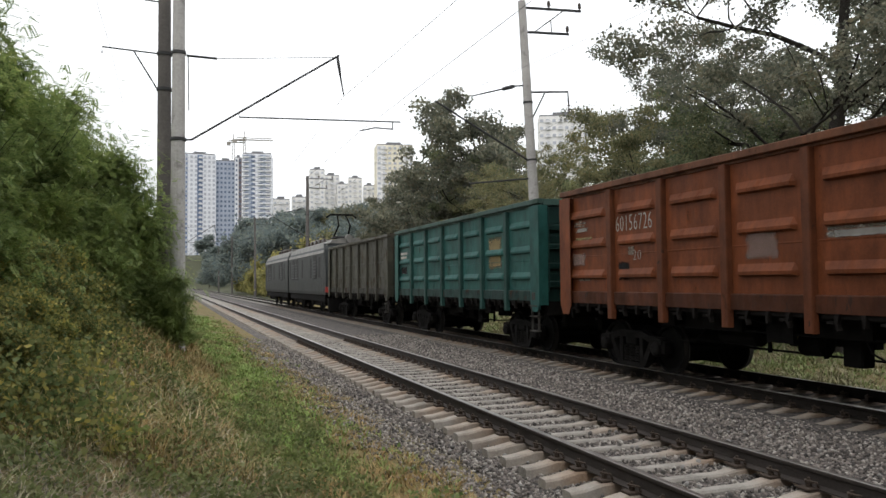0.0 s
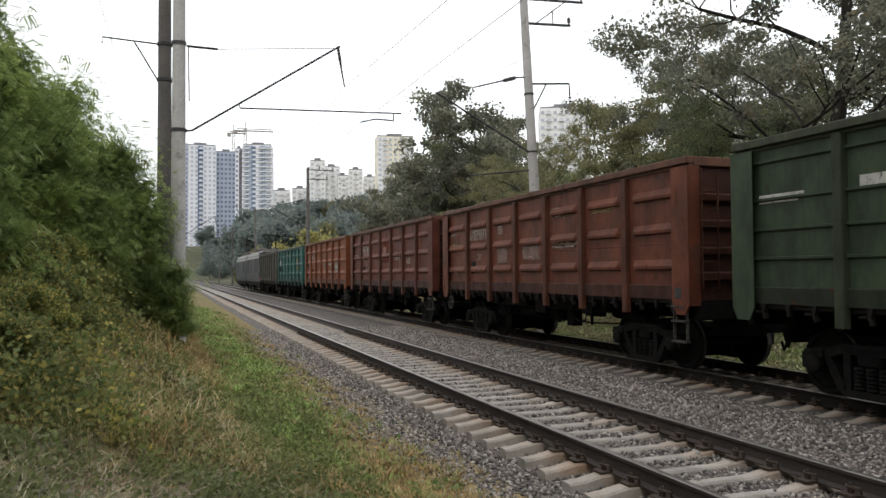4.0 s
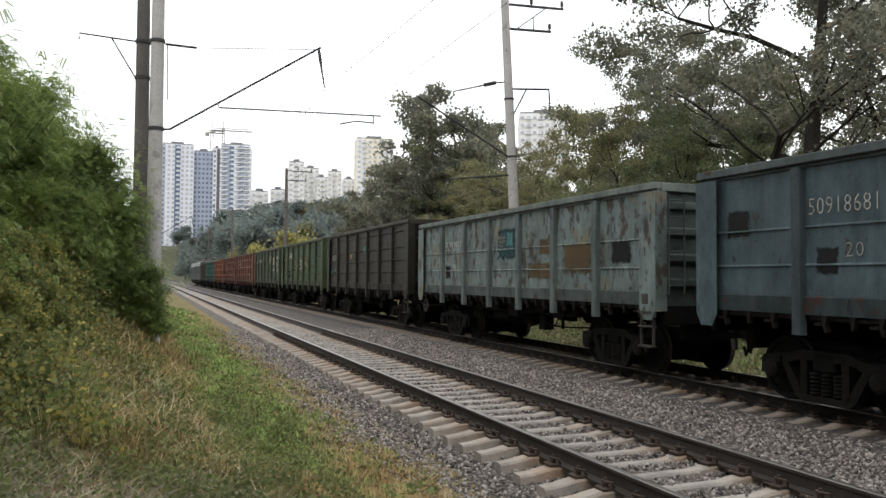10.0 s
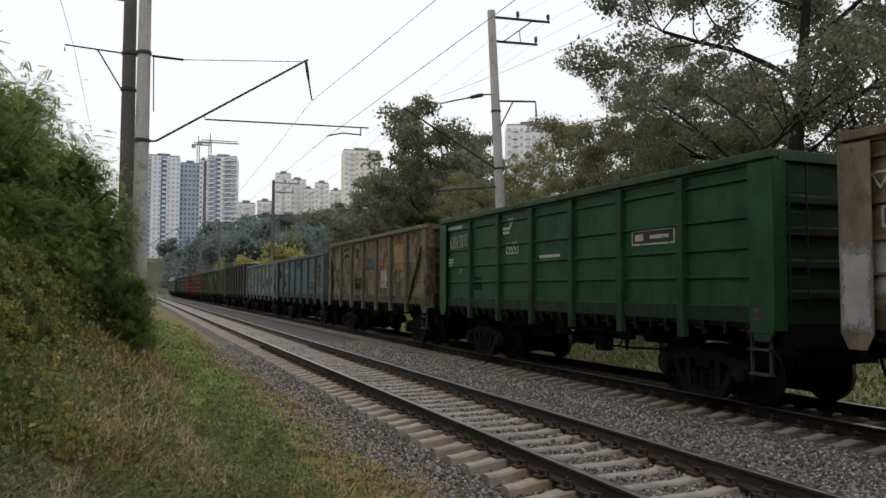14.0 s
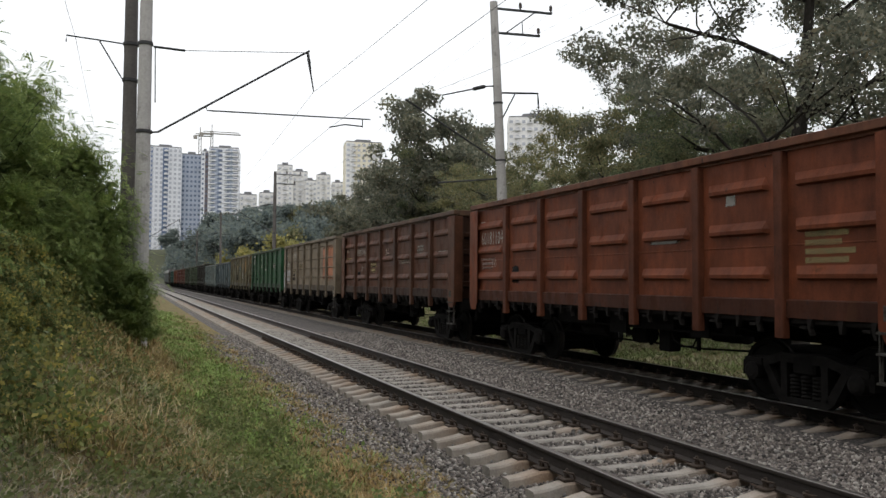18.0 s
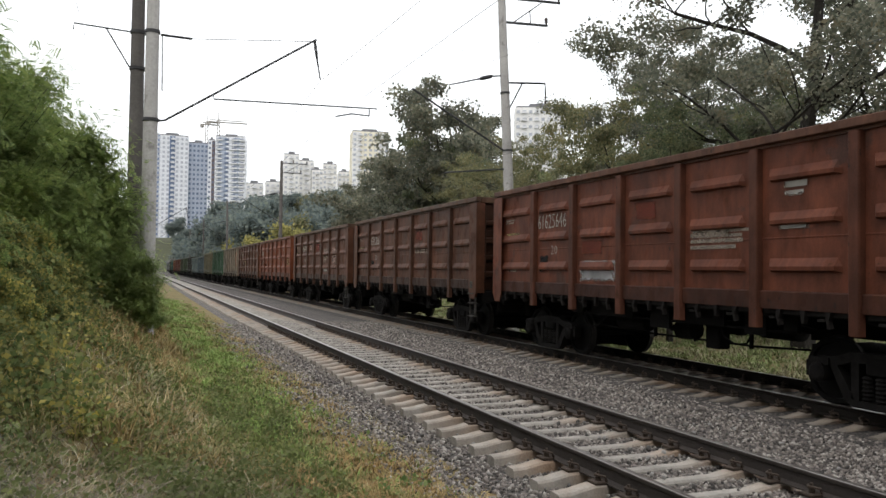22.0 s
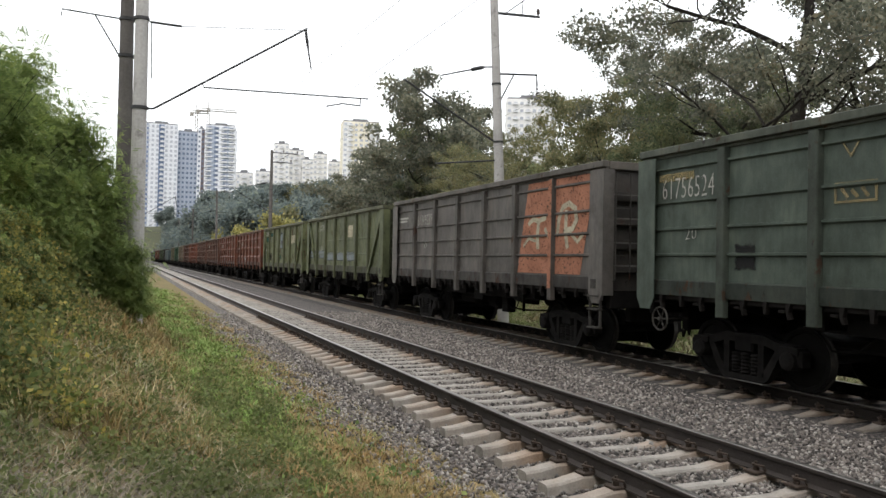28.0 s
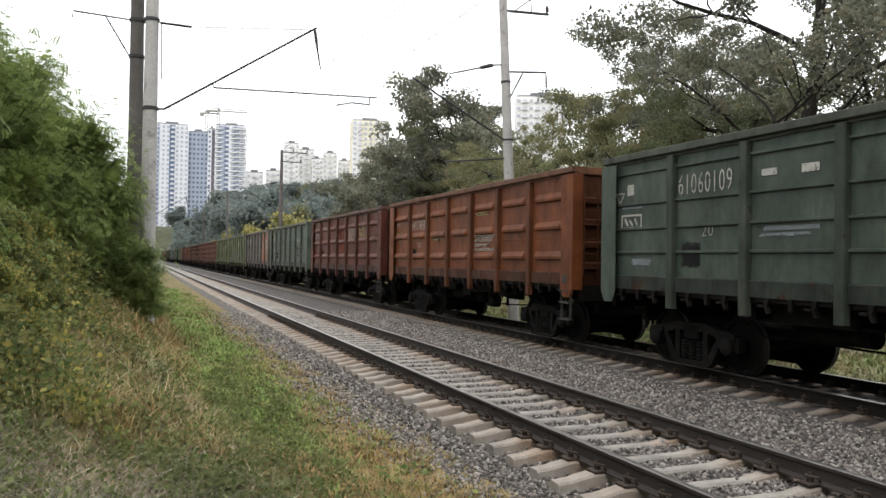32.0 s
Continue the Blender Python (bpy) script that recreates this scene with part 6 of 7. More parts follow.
def tower(az, d, half_w, depth, top, storeys, wall, label, turn=0.0, cols=5, strips=(), balconies=(), window=(1.7, 1.6), base=18.0, glass=None):
    """A tower block seen at an azimuth from the eye, with storeys of windows on the faces towards the line."""
    a = radians(az)
    t = thing("apartment_building", pose(d * math.sin(a), d * math.cos(a), base, 0, 0, -az + turn), label, "building", "town on the hill")
    h = top - base
    body = part("wall", Form().box(-half_w, half_w, 0, depth, -20, h, 0.05), wall, t)
    part("roof", Form().box(-half_w + 0.4, half_w - 0.4, 0.4, depth - 0.4, h, h + 0.9).box(-half_w * 0.4, half_w * 0.4, depth * 0.3, depth * 0.7, h + 0.9, h + 3.2), ROOFTOP, t)
    for x0, x1, m in strips:
        part("facade_strip", Form().box(x0, x1, -0.14, 0.0, -18, h - 0.5), m, t)
    step = (h + 12) / storeys
    pitch = 2 * half_w / cols
    glass = glass or PANE
    win = shared("window:%.1f%.1f" % window, lambda: Form().box(-window[0] / 2, window[0] / 2, -0.06, 0.02, -window[1] / 2, window[1] / 2).box(-window[0] / 2 - 0.1, window[0] / 2 + 0.1, -0.16, 0.0, -window[1] / 2 - 0.14, -window[1] / 2), PANE)
    bal = shared("balcony:%.1f" % pitch, lambda: Form().box(-pitch * 0.44, pitch * 0.44, -1.3, 0, -0.1, 0.1).box(-pitch * 0.44, pitch * 0.44, -1.3, -1.2, 0.1, 1.05), SLAB)
    for r in range(storeys):
        z = h - (r + 0.6) * step
        for c in range(cols):
            x = -half_w + (c + 0.5) * pitch
            part("window", win, glass, t, at=pose(x, -0.02 if not strips else -0.16, z))
            if c in balconies:
                part("balcony", bal, SLAB, t, at=pose(x, -0.15, z - 1.0))
    return t


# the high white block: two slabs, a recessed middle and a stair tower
tower(1.94, 600, 11.2, 24, 99.5, 27, WHITEWALL, "tall white residential tower with navy loggia bands", 4, 7, ((-10.6, -9.2, NAVY), (-2.2, 1.6, NAVY)), (3,), (1.7, 1.7), glass=HAZE_PANE)
tower(3.66, 606, 7.2, 20, 96, 25, GREYWALL, "grey-blue recessed middle block of the tower", 0, 5, (), (), (1.5, 1.5))
tower(4.56, 600, 2.6, 20, 98, 25, WHITEWALL, "narrow white stair tower with a dark strip", 0, 2, ((0.2, 2.4, BROWNWALL),), (), (1.2, 1.4))
tower(5.86, 598, 11.0, 24, 101, 27, WHITEWALL, "tall white residential tower with stacked balconies", -4, 4, ((-8.6, -3.2, GREYWALL), (2.6, 6.6, GREYWALL)), (0, 2, 3), (3.2, 1.7))
# paler stepped blocks and a cream tower
for az, d, hw, top, st, lab in ((10.2, 640, 6.5, 96, 22, "pale stepped apartment block"), (11.3, 646, 6.5, 92, 21, "pale stepped apartment block"), (12.1, 640, 4.5, 84, 19, "pale stepped apartment block"),
                                (13.0, 640, 6, 89, 20, "pale stepped apartment block"), (14.05, 640, 5, 83, 19, "pale lower apartment block"), (7.6, 660, 7.5, 73, 14, "distant pale house with a pitched roof"), (8.9, 660, 6.5, 75, 14, "distant pale apartment block")):
    tower(az, d, hw, 16, top, st, PALEWALL, lab, random.uniform(-8, 8), max(3, int(hw / 2)), (), (1,), (1.8, 1.5), glass=HAZE_PANE)
tower(15.98, 600, 14.5, 18, 110, 26, CREAMWALL, "tall cream apartment tower with balconies", 8, 7, ((-14.3, -8.0, PALEWALL), (6.0, 14.3, PALEWALL)), (1, 5), (2.2, 1.6), glass=HAZE_PANE)
tower(28.6, 420, 13.5, 18, 92, 22, PALEWALL, "pale apartment block behind the trees", 4, 8, (), (1, 3, 5), (1.8, 1.5), 14, HAZE_PANE)


def tower_crane(az, d, base, top, jib, back):
    a = radians(az)
    t = thing("tower_crane", pose(d * math.sin(a), d * math.cos(a), base, 0, 0, -az), "slender construction crane above the white tower", "crane")
    f, h = Form(), top - base
    for x in (-0.9, 0.9):
        for y in (-0.9, 0.9):
            f.box(x - 0.3, x + 0.3, y - 0.3, y + 0.3, 0, h)
    for k in range(int(h / 3)):
        f.tube([(-0.9, -0.9, k * 3), (0.9, -0.9, k * 3 + 3)], 0.2, 4)
    part("mast", f, CRANE, t)
    part("jib", Form().box(-back, jib, -0.5, 0.5, h - 2.4, h - 1.5).box(-back * 0.7, jib * 0.95, -0.3, 0.3, h - 0.7, h - 0.1), CRANE, t)
    part("tower_top", Form().tube([(0, 0, h - 2), (0, 0, h + 5)], 0.35, 5), CRANE, t)
    part("counterweight", Form().box(-back, -back + 3, -0.8, 0.8, h - 4.5, h - 2.0), CRANE, t)


tower_crane(5.0, 612, 60, 116, 21.5, 9)
tower_crane(4.2, 614, 60, 114, 9, 5)


# ---- trees ----
def limbs(seed, height, spread, trunk, fork, levels=4, lean=0.0, kids=3, limb_count=9):
    """Branch lines as (points, radii) and the ends of the twigs."""
    r = random.Random(seed)
    out_lines, tips = [], []

    def grow(p, d, length, rad, level):
        pts, rads = [p.copy()], [rad]
        n = 4
        for k in range(n):
            d = (d + Vector((r.uniform(-1, 1), r.uniform(-1, 1), r.uniform(-0.4, 0.6))) * 0.27).normalized()
            p = p + d * (length / n)
            pts.append(p.copy())
            rads.append(rad * (1 - 0.45 * (k + 1) / n))
            if level > 0 and k >= 1:
                for _ in range(kids if level > 1 else kids - 1):
                    if r.random() < 0.75:
                        ang = r.uniform(0, 2 * math.pi)
                        side = Vector((math.cos(ang), math.sin(ang), r.uniform(-0.1, 0.7)))
                        grow(p, (d * 0.45 + side * spread).normalized(), length * r.uniform(0.45, 0.68), rads[-1] * 0.55, level - 1)
            if level <= 1:
                tips.append(p.copy())
        out_lines.append((pts, rads))

    # the trunk runs up as a leader, and limbs leave it from the fork height upwards
    p, d, rad, path = Vector((0, 0, -0.4)), Vector((lean, 0, 1)).normalized(), trunk, []
    steps = 12
    for k in range(steps + 1):
        path.append((p.copy(), max(trunk * (1 - 0.85 * k / steps), 0.012)))
        d = (d + Vector((r.uniform(-1, 1), r.uniform(-1, 1), 0.5)) * 0.11).normalized()
        p = p + d * ((height * 0.86 + 0.4) / steps)
    out_lines.append(([q for q, _ in path], [q for _, q in path]))
    for k in range(limb_count):
        t = fork / height + (0.97 - fork / height) * (k + r.uniform(0.1, 0.9)) / limb_count
        i = min(int(t * steps), steps - 1)
        q = path[i][0].lerp(path[i + 1][0], t * steps - i)
        a = k * 2.4 + r.uniform(-0.5, 0.5)
        rise = 0.15 + 0.9 * t * (1.15 - spread)
        grow(q, Vector((math.cos(a), math.sin(a), rise)).normalized(), height * (0.17 + 0.27 * spread * (1.1 - t) ** 0.7), path[i][1] * 0.4 + 0.01, levels - 2)
    return out_lines, tips


LEAF = np.array([(0, 0, 0), (0.36, 0.5, 0.06), (0, 1, 0), (-0.36, 0.5, 0.06)])


def leaf_cloud(tips, per_tip, size, scatter, gaps=-9.0):
    """Folded leaves scattered in clumps round the ends of the twigs, with bare gaps between the clumps."""
    q = np.array([t[:] for t in tips])
    w = np.sin(q[:, 0] * 1.9 + 2 * np.sin(q[:, 2] * 0.9)) + np.sin(q[:, 1] * 1.7 + 1.5 * np.sin(q[:, 0])) + np.sin(q[:, 2] * 2.1 + 1.3)
    c = np.repeat(q[w > gaps], per_tip, axis=0)
    n = len(c)
    c = c + rng.normal(size=(n, 3)) * scatter * np.array([1, 1, 0.7])
    s = size * rng.uniform(0.6, 1.3, size=(n, 1, 1))
    return np.einsum("nij,kj->nki", turns(n), LEAF) * s + c[:, None]


def clumped_cloud(tips, apart, per, radius, size, seed):
    """Leaves in dense flattened clumps that sit apart on the twigs, so that sky and dark hollows show between them."""
    r = random.Random(seed)
    order = list(tips)
    r.shuffle(order)
    cells, kept = {}, []
    for t in order:
        key = (int(t.x // apart), int(t.y // apart), int(t.z // apart))
        if cells.setdefault(key, 0) < 1:
            cells[key] += 1
            kept.append(t[:])
    q = np.array(kept)
    grow = rng.uniform(0.6, 1.25, len(q))
    c = np.repeat(q, per, axis=0)
    n = len(c)
    d = rng.normal(size=(n, 3))
    d /= np.linalg.norm(d, axis=1, keepdims=True)
    d *= (rng.uniform(0, 1, n) ** 0.45)[:, None] * np.repeat(grow, per)[:, None] * radius
    c = c + d * np.array([1, 1, 0.62]) + rng.normal(size=(n, 3)) * radius * 0.16
    s = size * rng.uniform(0.6, 1.3, size=(n, 1, 1))
    return np.einsum("nij,kj->nki", turns(n), LEAF) * s + c[:, None]


def wood_form(lines, thin=0.012, n=6):
    f = Form()
    for pts, rads in lines:
        if rads[0] > thin:
            f.tube(pts, [max(q, 0.006) for q in rads], n if rads[0] > 0.08 else 4, caps=False)
    return f


KINDS = {}


def tree_kind(key, seed, height, spread, trunk, fork, levels, per_tip, size, scatter, leaf, thin=0.012, kids=3, gaps=-9.0, clump=None, limb_count=9):
    lines, tips = limbs(seed, height, spread, trunk, fork, levels, kids=kids, limb_count=limb_count)
    f = wood_form(lines, thin)
    wood = bpy.data.meshes.new("trunk")
    wood.from_pydata(f.v, [], f.f)
    wood.materials.append(BARK)
    KINDS[key] = wood, bulk("crown", clumped_cloud(tips, *clump, size, seed) if clump else leaf_cloud(tips, per_tip, size, scatter, gaps), [(0, 1, 2, 3)], leaf), len(tips), max(t.z for t in tips) + scatter


def plant(key, x, y, label, scale=1.0, turn=None, category="tree", group="", z=None):
    t = thing("tree" if category == "tree" else "shrub", pose(x, y, float(ground_z(x, y)) - 0.05 if z is None else z, 0, 0, random.uniform(0, 360) if turn is None else turn), label, category, group)
    t.scale = (scale, scale, scale)
    part("trunk", KINDS[key][0], None, t)
    part("crown", KINDS[key][1], None, t)
    return t


tree_kind("oak_big", 11, 17, 0.68, 0.42, 5.0, 4, 34, 0.115, 0.30, OAK_LEAF, 0.02, clump=(1.9, 420, 0.7), limb_count=11)
tree_kind("oak", 5, 15, 0.62, 0.28, 3.0, 4, 36, 0.125, 0.30, OAK_LEAF, 0.02, clump=(1.5, 300, 0.62), limb_count=10)
tree_kind("oak_round", 15, 14, 0.85, 0.34, 1.6, 4, 44, 0.24, 0.42, OAK_LEAF, 0.03, clump=(1.45, 150, 0.86), limb_count=13)
tree_kind("lime", 8, 10, 0.8, 0.12, 1.6, 4, 34, 0.105, 0.3, LIME_LEAF, 0.015, clump=(1.0, 160, 0.46))
tree_kind("mid", 21, 11, 0.8, 0.18, 2.0, 4, 30, 0.105, 0.34, GREEN_LEAF, 0.015, clump=(0.95, 220, 0.5), limb_count=11)
# The two far green kinds carry painted haze; the autumn kind has none.
tree_kind("far_a", 31, 13, 0.8, 0.25, 1.6, 4, 20, 0.62, 0.8, FAR_HAZE_LEAF, 0.06, 2)
tree_kind("far_b", 37, 11, 0.9, 0.25, 1.2, 4, 20, 0.62, 0.9, FAR_HAZE_LEAF, 0.06, 2)
tree_kind("far_autumn", 33, 10, 0.9, 0.25, 1.8, 4, 12, 0.6, 0.8, LIME_LEAF, 0.06, 2)
tree_kind("yellow", 41, 6, 0.8, 0.1, 0.8, 4, 30, 0.4, 0.5, YELLOW_LEAF, 0.03, 2)


def place(key, az, d, top_el, label, turn, z=None):
    """A tree at a bearing and distance from the eye, as high as the angle of its top asks for."""
    x, y = d * math.sin(radians(az)), d * math.cos(radians(az))
    high = EYE + d * math.tan(radians(top_el)) - float(ground_z(x, y))
    return plant(key, x, y, label, high / KINDS[key][3], turn)


BIG_OAK, YELLOWING, GREENTREE = "large dark-leaved oak with an open crown behind the line", "yellowing broad-leaved tree behind the line", "green broad-leaved tree behind the line"
place("oak_big", 46.6, 24, 31, BIG_OAK, 200)
place("oak_big", 60, 27, 30, BIG_OAK, 140)
place("oak", 37.6, 34, 17.5, BIG_OAK, 210)
place("lime", 35.6, 30, 13.2, YELLOWING, 0)
place("oak", 41.0, 40, 16, BIG_OAK, 270)
place("mid", 38.0, 26, 12.5, GREENTREE, 70)
place("mid", 42.5, 27, 13.0, GREENTREE, 110)
place("lime", 30.6, 36, 12.0, YELLOWING, 200)
place("lime", 27.0, 42, 10.6, YELLOWING, 280)
place("mid", 34.0, 45, 10.5, GREENTREE, 150)
place("oak_round", 20.5, 62, 13.3, "dark-leaved oak standing above the wagons", 300)
place("oak_round", 22.6, 66, 11.4, "dark-leaved oak standing above the wagons", 90)
place("oak_round", 19.2, 72, 8.4, "dark-leaved oak standing above the wagons", 200)
place("mid", 22.8, 60, 10.5, GREENTREE, 250)
place("mid", 18.3, 78, 6.6, GREENTREE, 310)
place("mid", 16.6, 95, 5.2, GREENTREE, 40)
place("lime", 24.3, 55, 8.5, YELLOWING, 80)
place("far_a", 15.3, 120, 5.4, GREENTREE, 80)

# woods on the far hill
def far_wood():
    r = random.Random(3)
    done = 0
    while done < 190:
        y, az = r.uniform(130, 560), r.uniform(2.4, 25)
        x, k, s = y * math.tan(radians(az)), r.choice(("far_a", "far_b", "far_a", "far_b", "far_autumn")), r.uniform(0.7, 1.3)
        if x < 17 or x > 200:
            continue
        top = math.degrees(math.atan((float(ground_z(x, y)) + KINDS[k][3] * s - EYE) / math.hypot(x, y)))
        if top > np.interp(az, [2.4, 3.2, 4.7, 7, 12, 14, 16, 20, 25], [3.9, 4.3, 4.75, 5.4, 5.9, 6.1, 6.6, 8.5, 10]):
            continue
        plant(k, x, y, "distant tree of the wooded hill", s, r.uniform(0, 360), group="woods on the hill")
        done += 1
    for k in range(34):
        y = r.uniform(85, 200)
        plant("yellow", r.uniform(14.5, 19.5) + (y - 95) * 0.02, y, "yellow autumn bush beside the line", r.uniform(0.5, 1.15), r.uniform(0, 360), "shrub", "yellow bushes")
    # unseen trees added along the bank behind the camera, blocking sky light from the wagons
    for k in range(16):
        plant(r.choice(("far_a", "far_b")), r.uniform(-15, -9), -62 + k * 3.4, "unseen tree added behind the camera to shade the wagons", r.uniform(0.8, 1.1), r.uniform(0, 360), group="bank trees")
    # a nearer unseen row, added to darken the closest wagons
    for k in range(8):
        plant(r.choice(("oak", "far_a")), r.uniform(-10.5, -6.5), -4.5 - k * 3.4, "unseen tree added behind the camera to shade the wagons", r.uniform(0.85, 1.1), r.uniform(0, 360), group="bank trees")


far_wood()


# ---- near-side thicket: acacias with feathered leaves ----
def frond(n=7):
    """A feathered leaf: oval leaflets in pairs along a slightly drooping stalk, about 1 long."""
    q = []
    for k in range(n):
        t = 0.18 + 0.82 * k / (n - 1)
        y, z = t, -0.16 * t * t
        for s in (-1, 1):
            ln = 0.29 * (1 - 0.35 * abs(t - 0.5))
            b = np.array([0, y, z])
            tip = b + np.array([s * ln, 0.05, -0.03])
            w = np.array([0, 0.08, 0.0])
            mid = (b + tip) / 2 + np.array([0, 0, 0.015])
            q.append([b, mid - w, tip, mid + w])
    return np.array(q)


FROND = frond()


def acacia_leaves(tips, per_tip, size, scatter):
    c = np.repeat(np.array([t[:] for t in tips]), per_tip, axis=0)
    n = len(c)
    c = c + rng.normal(size=(n, 3)) * scatter * np.array([1, 1, 0.6])
    yaw, pitch = rng.uniform(0, 2 * np.pi, n), rng.uniform(-0.75, 0.25, n)
    cy, sy, cp, sp = np.cos(yaw), np.sin(yaw), np.cos(pitch), np.sin(pitch)
    m = np.stack([cy, -sy * cp, sy * sp, sy, cy * cp, -cy * sp, np.zeros(n), sp, cp], 1).reshape(n, 3, 3)
    v = np.einsum("nij,lkj->nlki", m, FROND) * (size * rng.uniform(0.6, 1.25, size=n))[:, None, None, None] + c[:, None, None]
    return v.reshape(-1, 4, 3)


def acacia_kind(key, seed, height, per_tip, size, leaf, levels=4, spread=0.8, fork=0.5):
    lines, tips = limbs(seed, height, spread, 0.07, fork, levels)
    tips = tips + [Vector((t.x * 1.05, t.y * 1.05, t.z * 0.45 + 0.2)) for t in tips[::2]]
    f = wood_form(lines, 0.008)
    r = random.Random(seed)
    shoots = [t for t in tips if t.z > height * 0.4]
    for t in r.sample(shoots, min(60, len(shoots))):
        out = Vector((t.x, t.y, 0.0)).normalized() * r.uniform(0.3, 1.0) + Vector((0, 0, r.uniform(0.5, 1.1)))
        f.tube([t, t + out * 0.3, t + out * 0.62], [0.008, 0.006, 0.003], 3, caps=False)
        tips = tips + [t + out * q for q in (0.3, 0.62) for _ in range(1)]
    wood = bpy.data.meshes.new("trunk")
    wood.from_pydata(f.v, [], f.f)
    wood.materials.append(BARK)
    KINDS[key] = wood, bulk("crown", acacia_leaves(tips, per_tip, size, 0.24), [(0, 1, 2, 3)], leaf), len(tips), max(t.z for t in tips) + 0.2


acacia_kind("acacia_a", 51, 4.6, 9, 0.2, ACACIA_LEAF, spread=0.55, fork=0.7)
acacia_kind("acacia_b", 52, 3.4, 9, 0.19, ACACIA_LEAF, spread=0.75, fork=0.3)
tree_kind("shrub", 61, 1.5, 1.0, 0.03, 0.1, 4, 34, 0.07, 0.11, SHRUB_LEAF, 0.004)
# bearing, distance and the bearing's top angle
THICKET = [("acacia_a", -19.0, 9.0, 21), ("acacia_a", -16.2, 10.5, 19.0), ("acacia_a", -14.2, 12.0, 19.0), ("acacia_a", -12.3, 13.2, 17.5), ("acacia_b", -11.0, 12.0, 11.0), ("acacia_a", -10.2, 14.2, 15.4), ("acacia_b", -8.0, 13.4, 9.0), ("acacia_a", -8.4, 15.4, 13.6),
           ("acacia_b", -6.4, 14.6, 8.0), ("acacia_b", -6.0, 16.0, 10.6), ("acacia_b", -6.2, 15.4, 8.8), ("acacia_b", -4.0, 19.0, 7.0), ("acacia_b", -1.6, 24.0, 3.4), ("acacia_b", -3.0, 26.0, 4.6), ("acacia_a", -9.6, 20.0, 12.0), ("acacia_a", -12.0, 17.0, 14.6), ("acacia_b", -0.8, 32.0, 2.0), ("acacia_b", -0.3, 42.0, 1.7),
           ("acacia_b", -14.0, 9.4, 8.0), ("acacia_b", -12.5, 11.6, 6.0), ("acacia_b", -4.9, 15.0, 6.0), ("acacia_b", -3.3, 14.9, 4.2), ("acacia_b", -1.7, 15.0, 2.2), ("acacia_b", -0.7, 14.9, 1.7)]
for n, (k, az, d, el) in enumerate(THICKET):
    x, y = d * math.sin(radians(az)), d * math.cos(radians(az))
    plant(k, x, y, "green feathery acacia thicket beside the verge", (EYE + d * math.tan(radians(el)) - float(ground_z(x, y))) / KINDS[k][3], n * 77, "shrub", "near-side thicket")
for az, d, s in ((-11.2, 7.6, 0.5), (-10.0, 8.4, 0.5), (-9.2, 8.9, 0.5), (-9.8, 9.6, 0.6), (-8.2, 9.9, 0.5), (-8.9, 10.6, 0.7), (-7.2, 11.0, 0.45), (-7.9, 11.6, 0.75), (-6.4, 12.0, 0.5), (-6.9, 12.6, 0.75), (-5.2, 13.2, 0.45), (-4.0, 14.2, 0.45), (-2.6, 14.9, 0.42), (-7.6, 8.6, 0.36), (-6.0, 9.6, 0.3), (-12.4, 9.2, 0.7), (-13.4, 10.4, 0.8)):
    x, y = d * math.sin(radians(az)), d * math.cos(radians(az))
    plant("shrub", x, y, "low shrub with yellow-flecked leaves", s, None, "shrub", "near-side thicket")


# ---- verge grass ----
def sown(n, xr, yr, keep, power=1.7):
    """Random places on the verge, denser towards the camera, thinned by keep."""
    x, y = rng.uniform(*xr, n * 4), rng.uniform(0, 1, n * 4) ** power * (yr[1] - yr[0]) + yr[0]
    ok = rng.uniform(size=n * 4) < keep(x, y)
    return x[ok][:n], y[ok][:n]


def tufts(n, per, xr, yr, high, wide, keep, bend=1.0, spread=0.05, power=1.7):
    """Tufts of curved blades that fan out from a common root."""
    cx, cy = sown(n, xr, yr, keep, power)
    n = len(cx)
    size = np.repeat(rng.uniform(0.5, 1.3, n) ** 1.3, per)
    x, y = np.repeat(cx, per), np.repeat(cy, per)
    n = len(x)
    a = rng.uniform(0, 2 * np.pi, n)
    d, s = np.stack([np.cos(a), np.sin(a)], 1), np.stack([-np.sin(a), np.cos(a)], 1)
    off = np.abs(rng.normal(size=n)) * spread * size
    x, y = x + d[:, 0] * off, y + d[:, 1] * off
    lean = rng.uniform(0.15, 1.0, n) * bend
    h, w = high * size * rng.uniform(0.45, 1.2, n), wide * rng.uniform(0.6, 1.4, n) * (1 + np.clip(y, 0, 60) * 0.05)
    z = ground_z(x, y) - 0.012
    drop = rng.uniform(0, 0.55, n) * np.clip(bend, 0, 1)
    v = np.zeros((n, 8, 3))
    for i, (t, k) in enumerate(((0, 0.8), (0.4, 1), (0.75, 0.8), (1, 0.12))):
        c = np.stack([x, y], 1) + d * (lean * h * t ** 1.5)[:, None]
        for j, q in enumerate((-1, 1)):
            v[:, i * 2 + j, :2] = c + s * (q * w * k / 2)[:, None]
            v[:, i * 2 + j, 2] = z + h * (t - drop * t * t * t)
    return v


BLADE = [(0, 1, 3, 2), (2, 3, 5, 4), (4, 5, 7, 6)]


def patchy(x, y, f, ph):
    return 0.5 + 0.5 * np.sin(x * f + ph + 1.3 * np.sin(y * f * 0.6 + ph)) * np.sin(y * f * 0.55 - ph * 2 + np.sin(x * f * 0.8))


def strip(x, y):
    """The greener strip along the foot of the slope."""
    return np.exp(-((x - 1.35 - 0.2 * np.sin(y * 0.5)) / 0.6) ** 2) * smooth(6.0, 9.5, y)


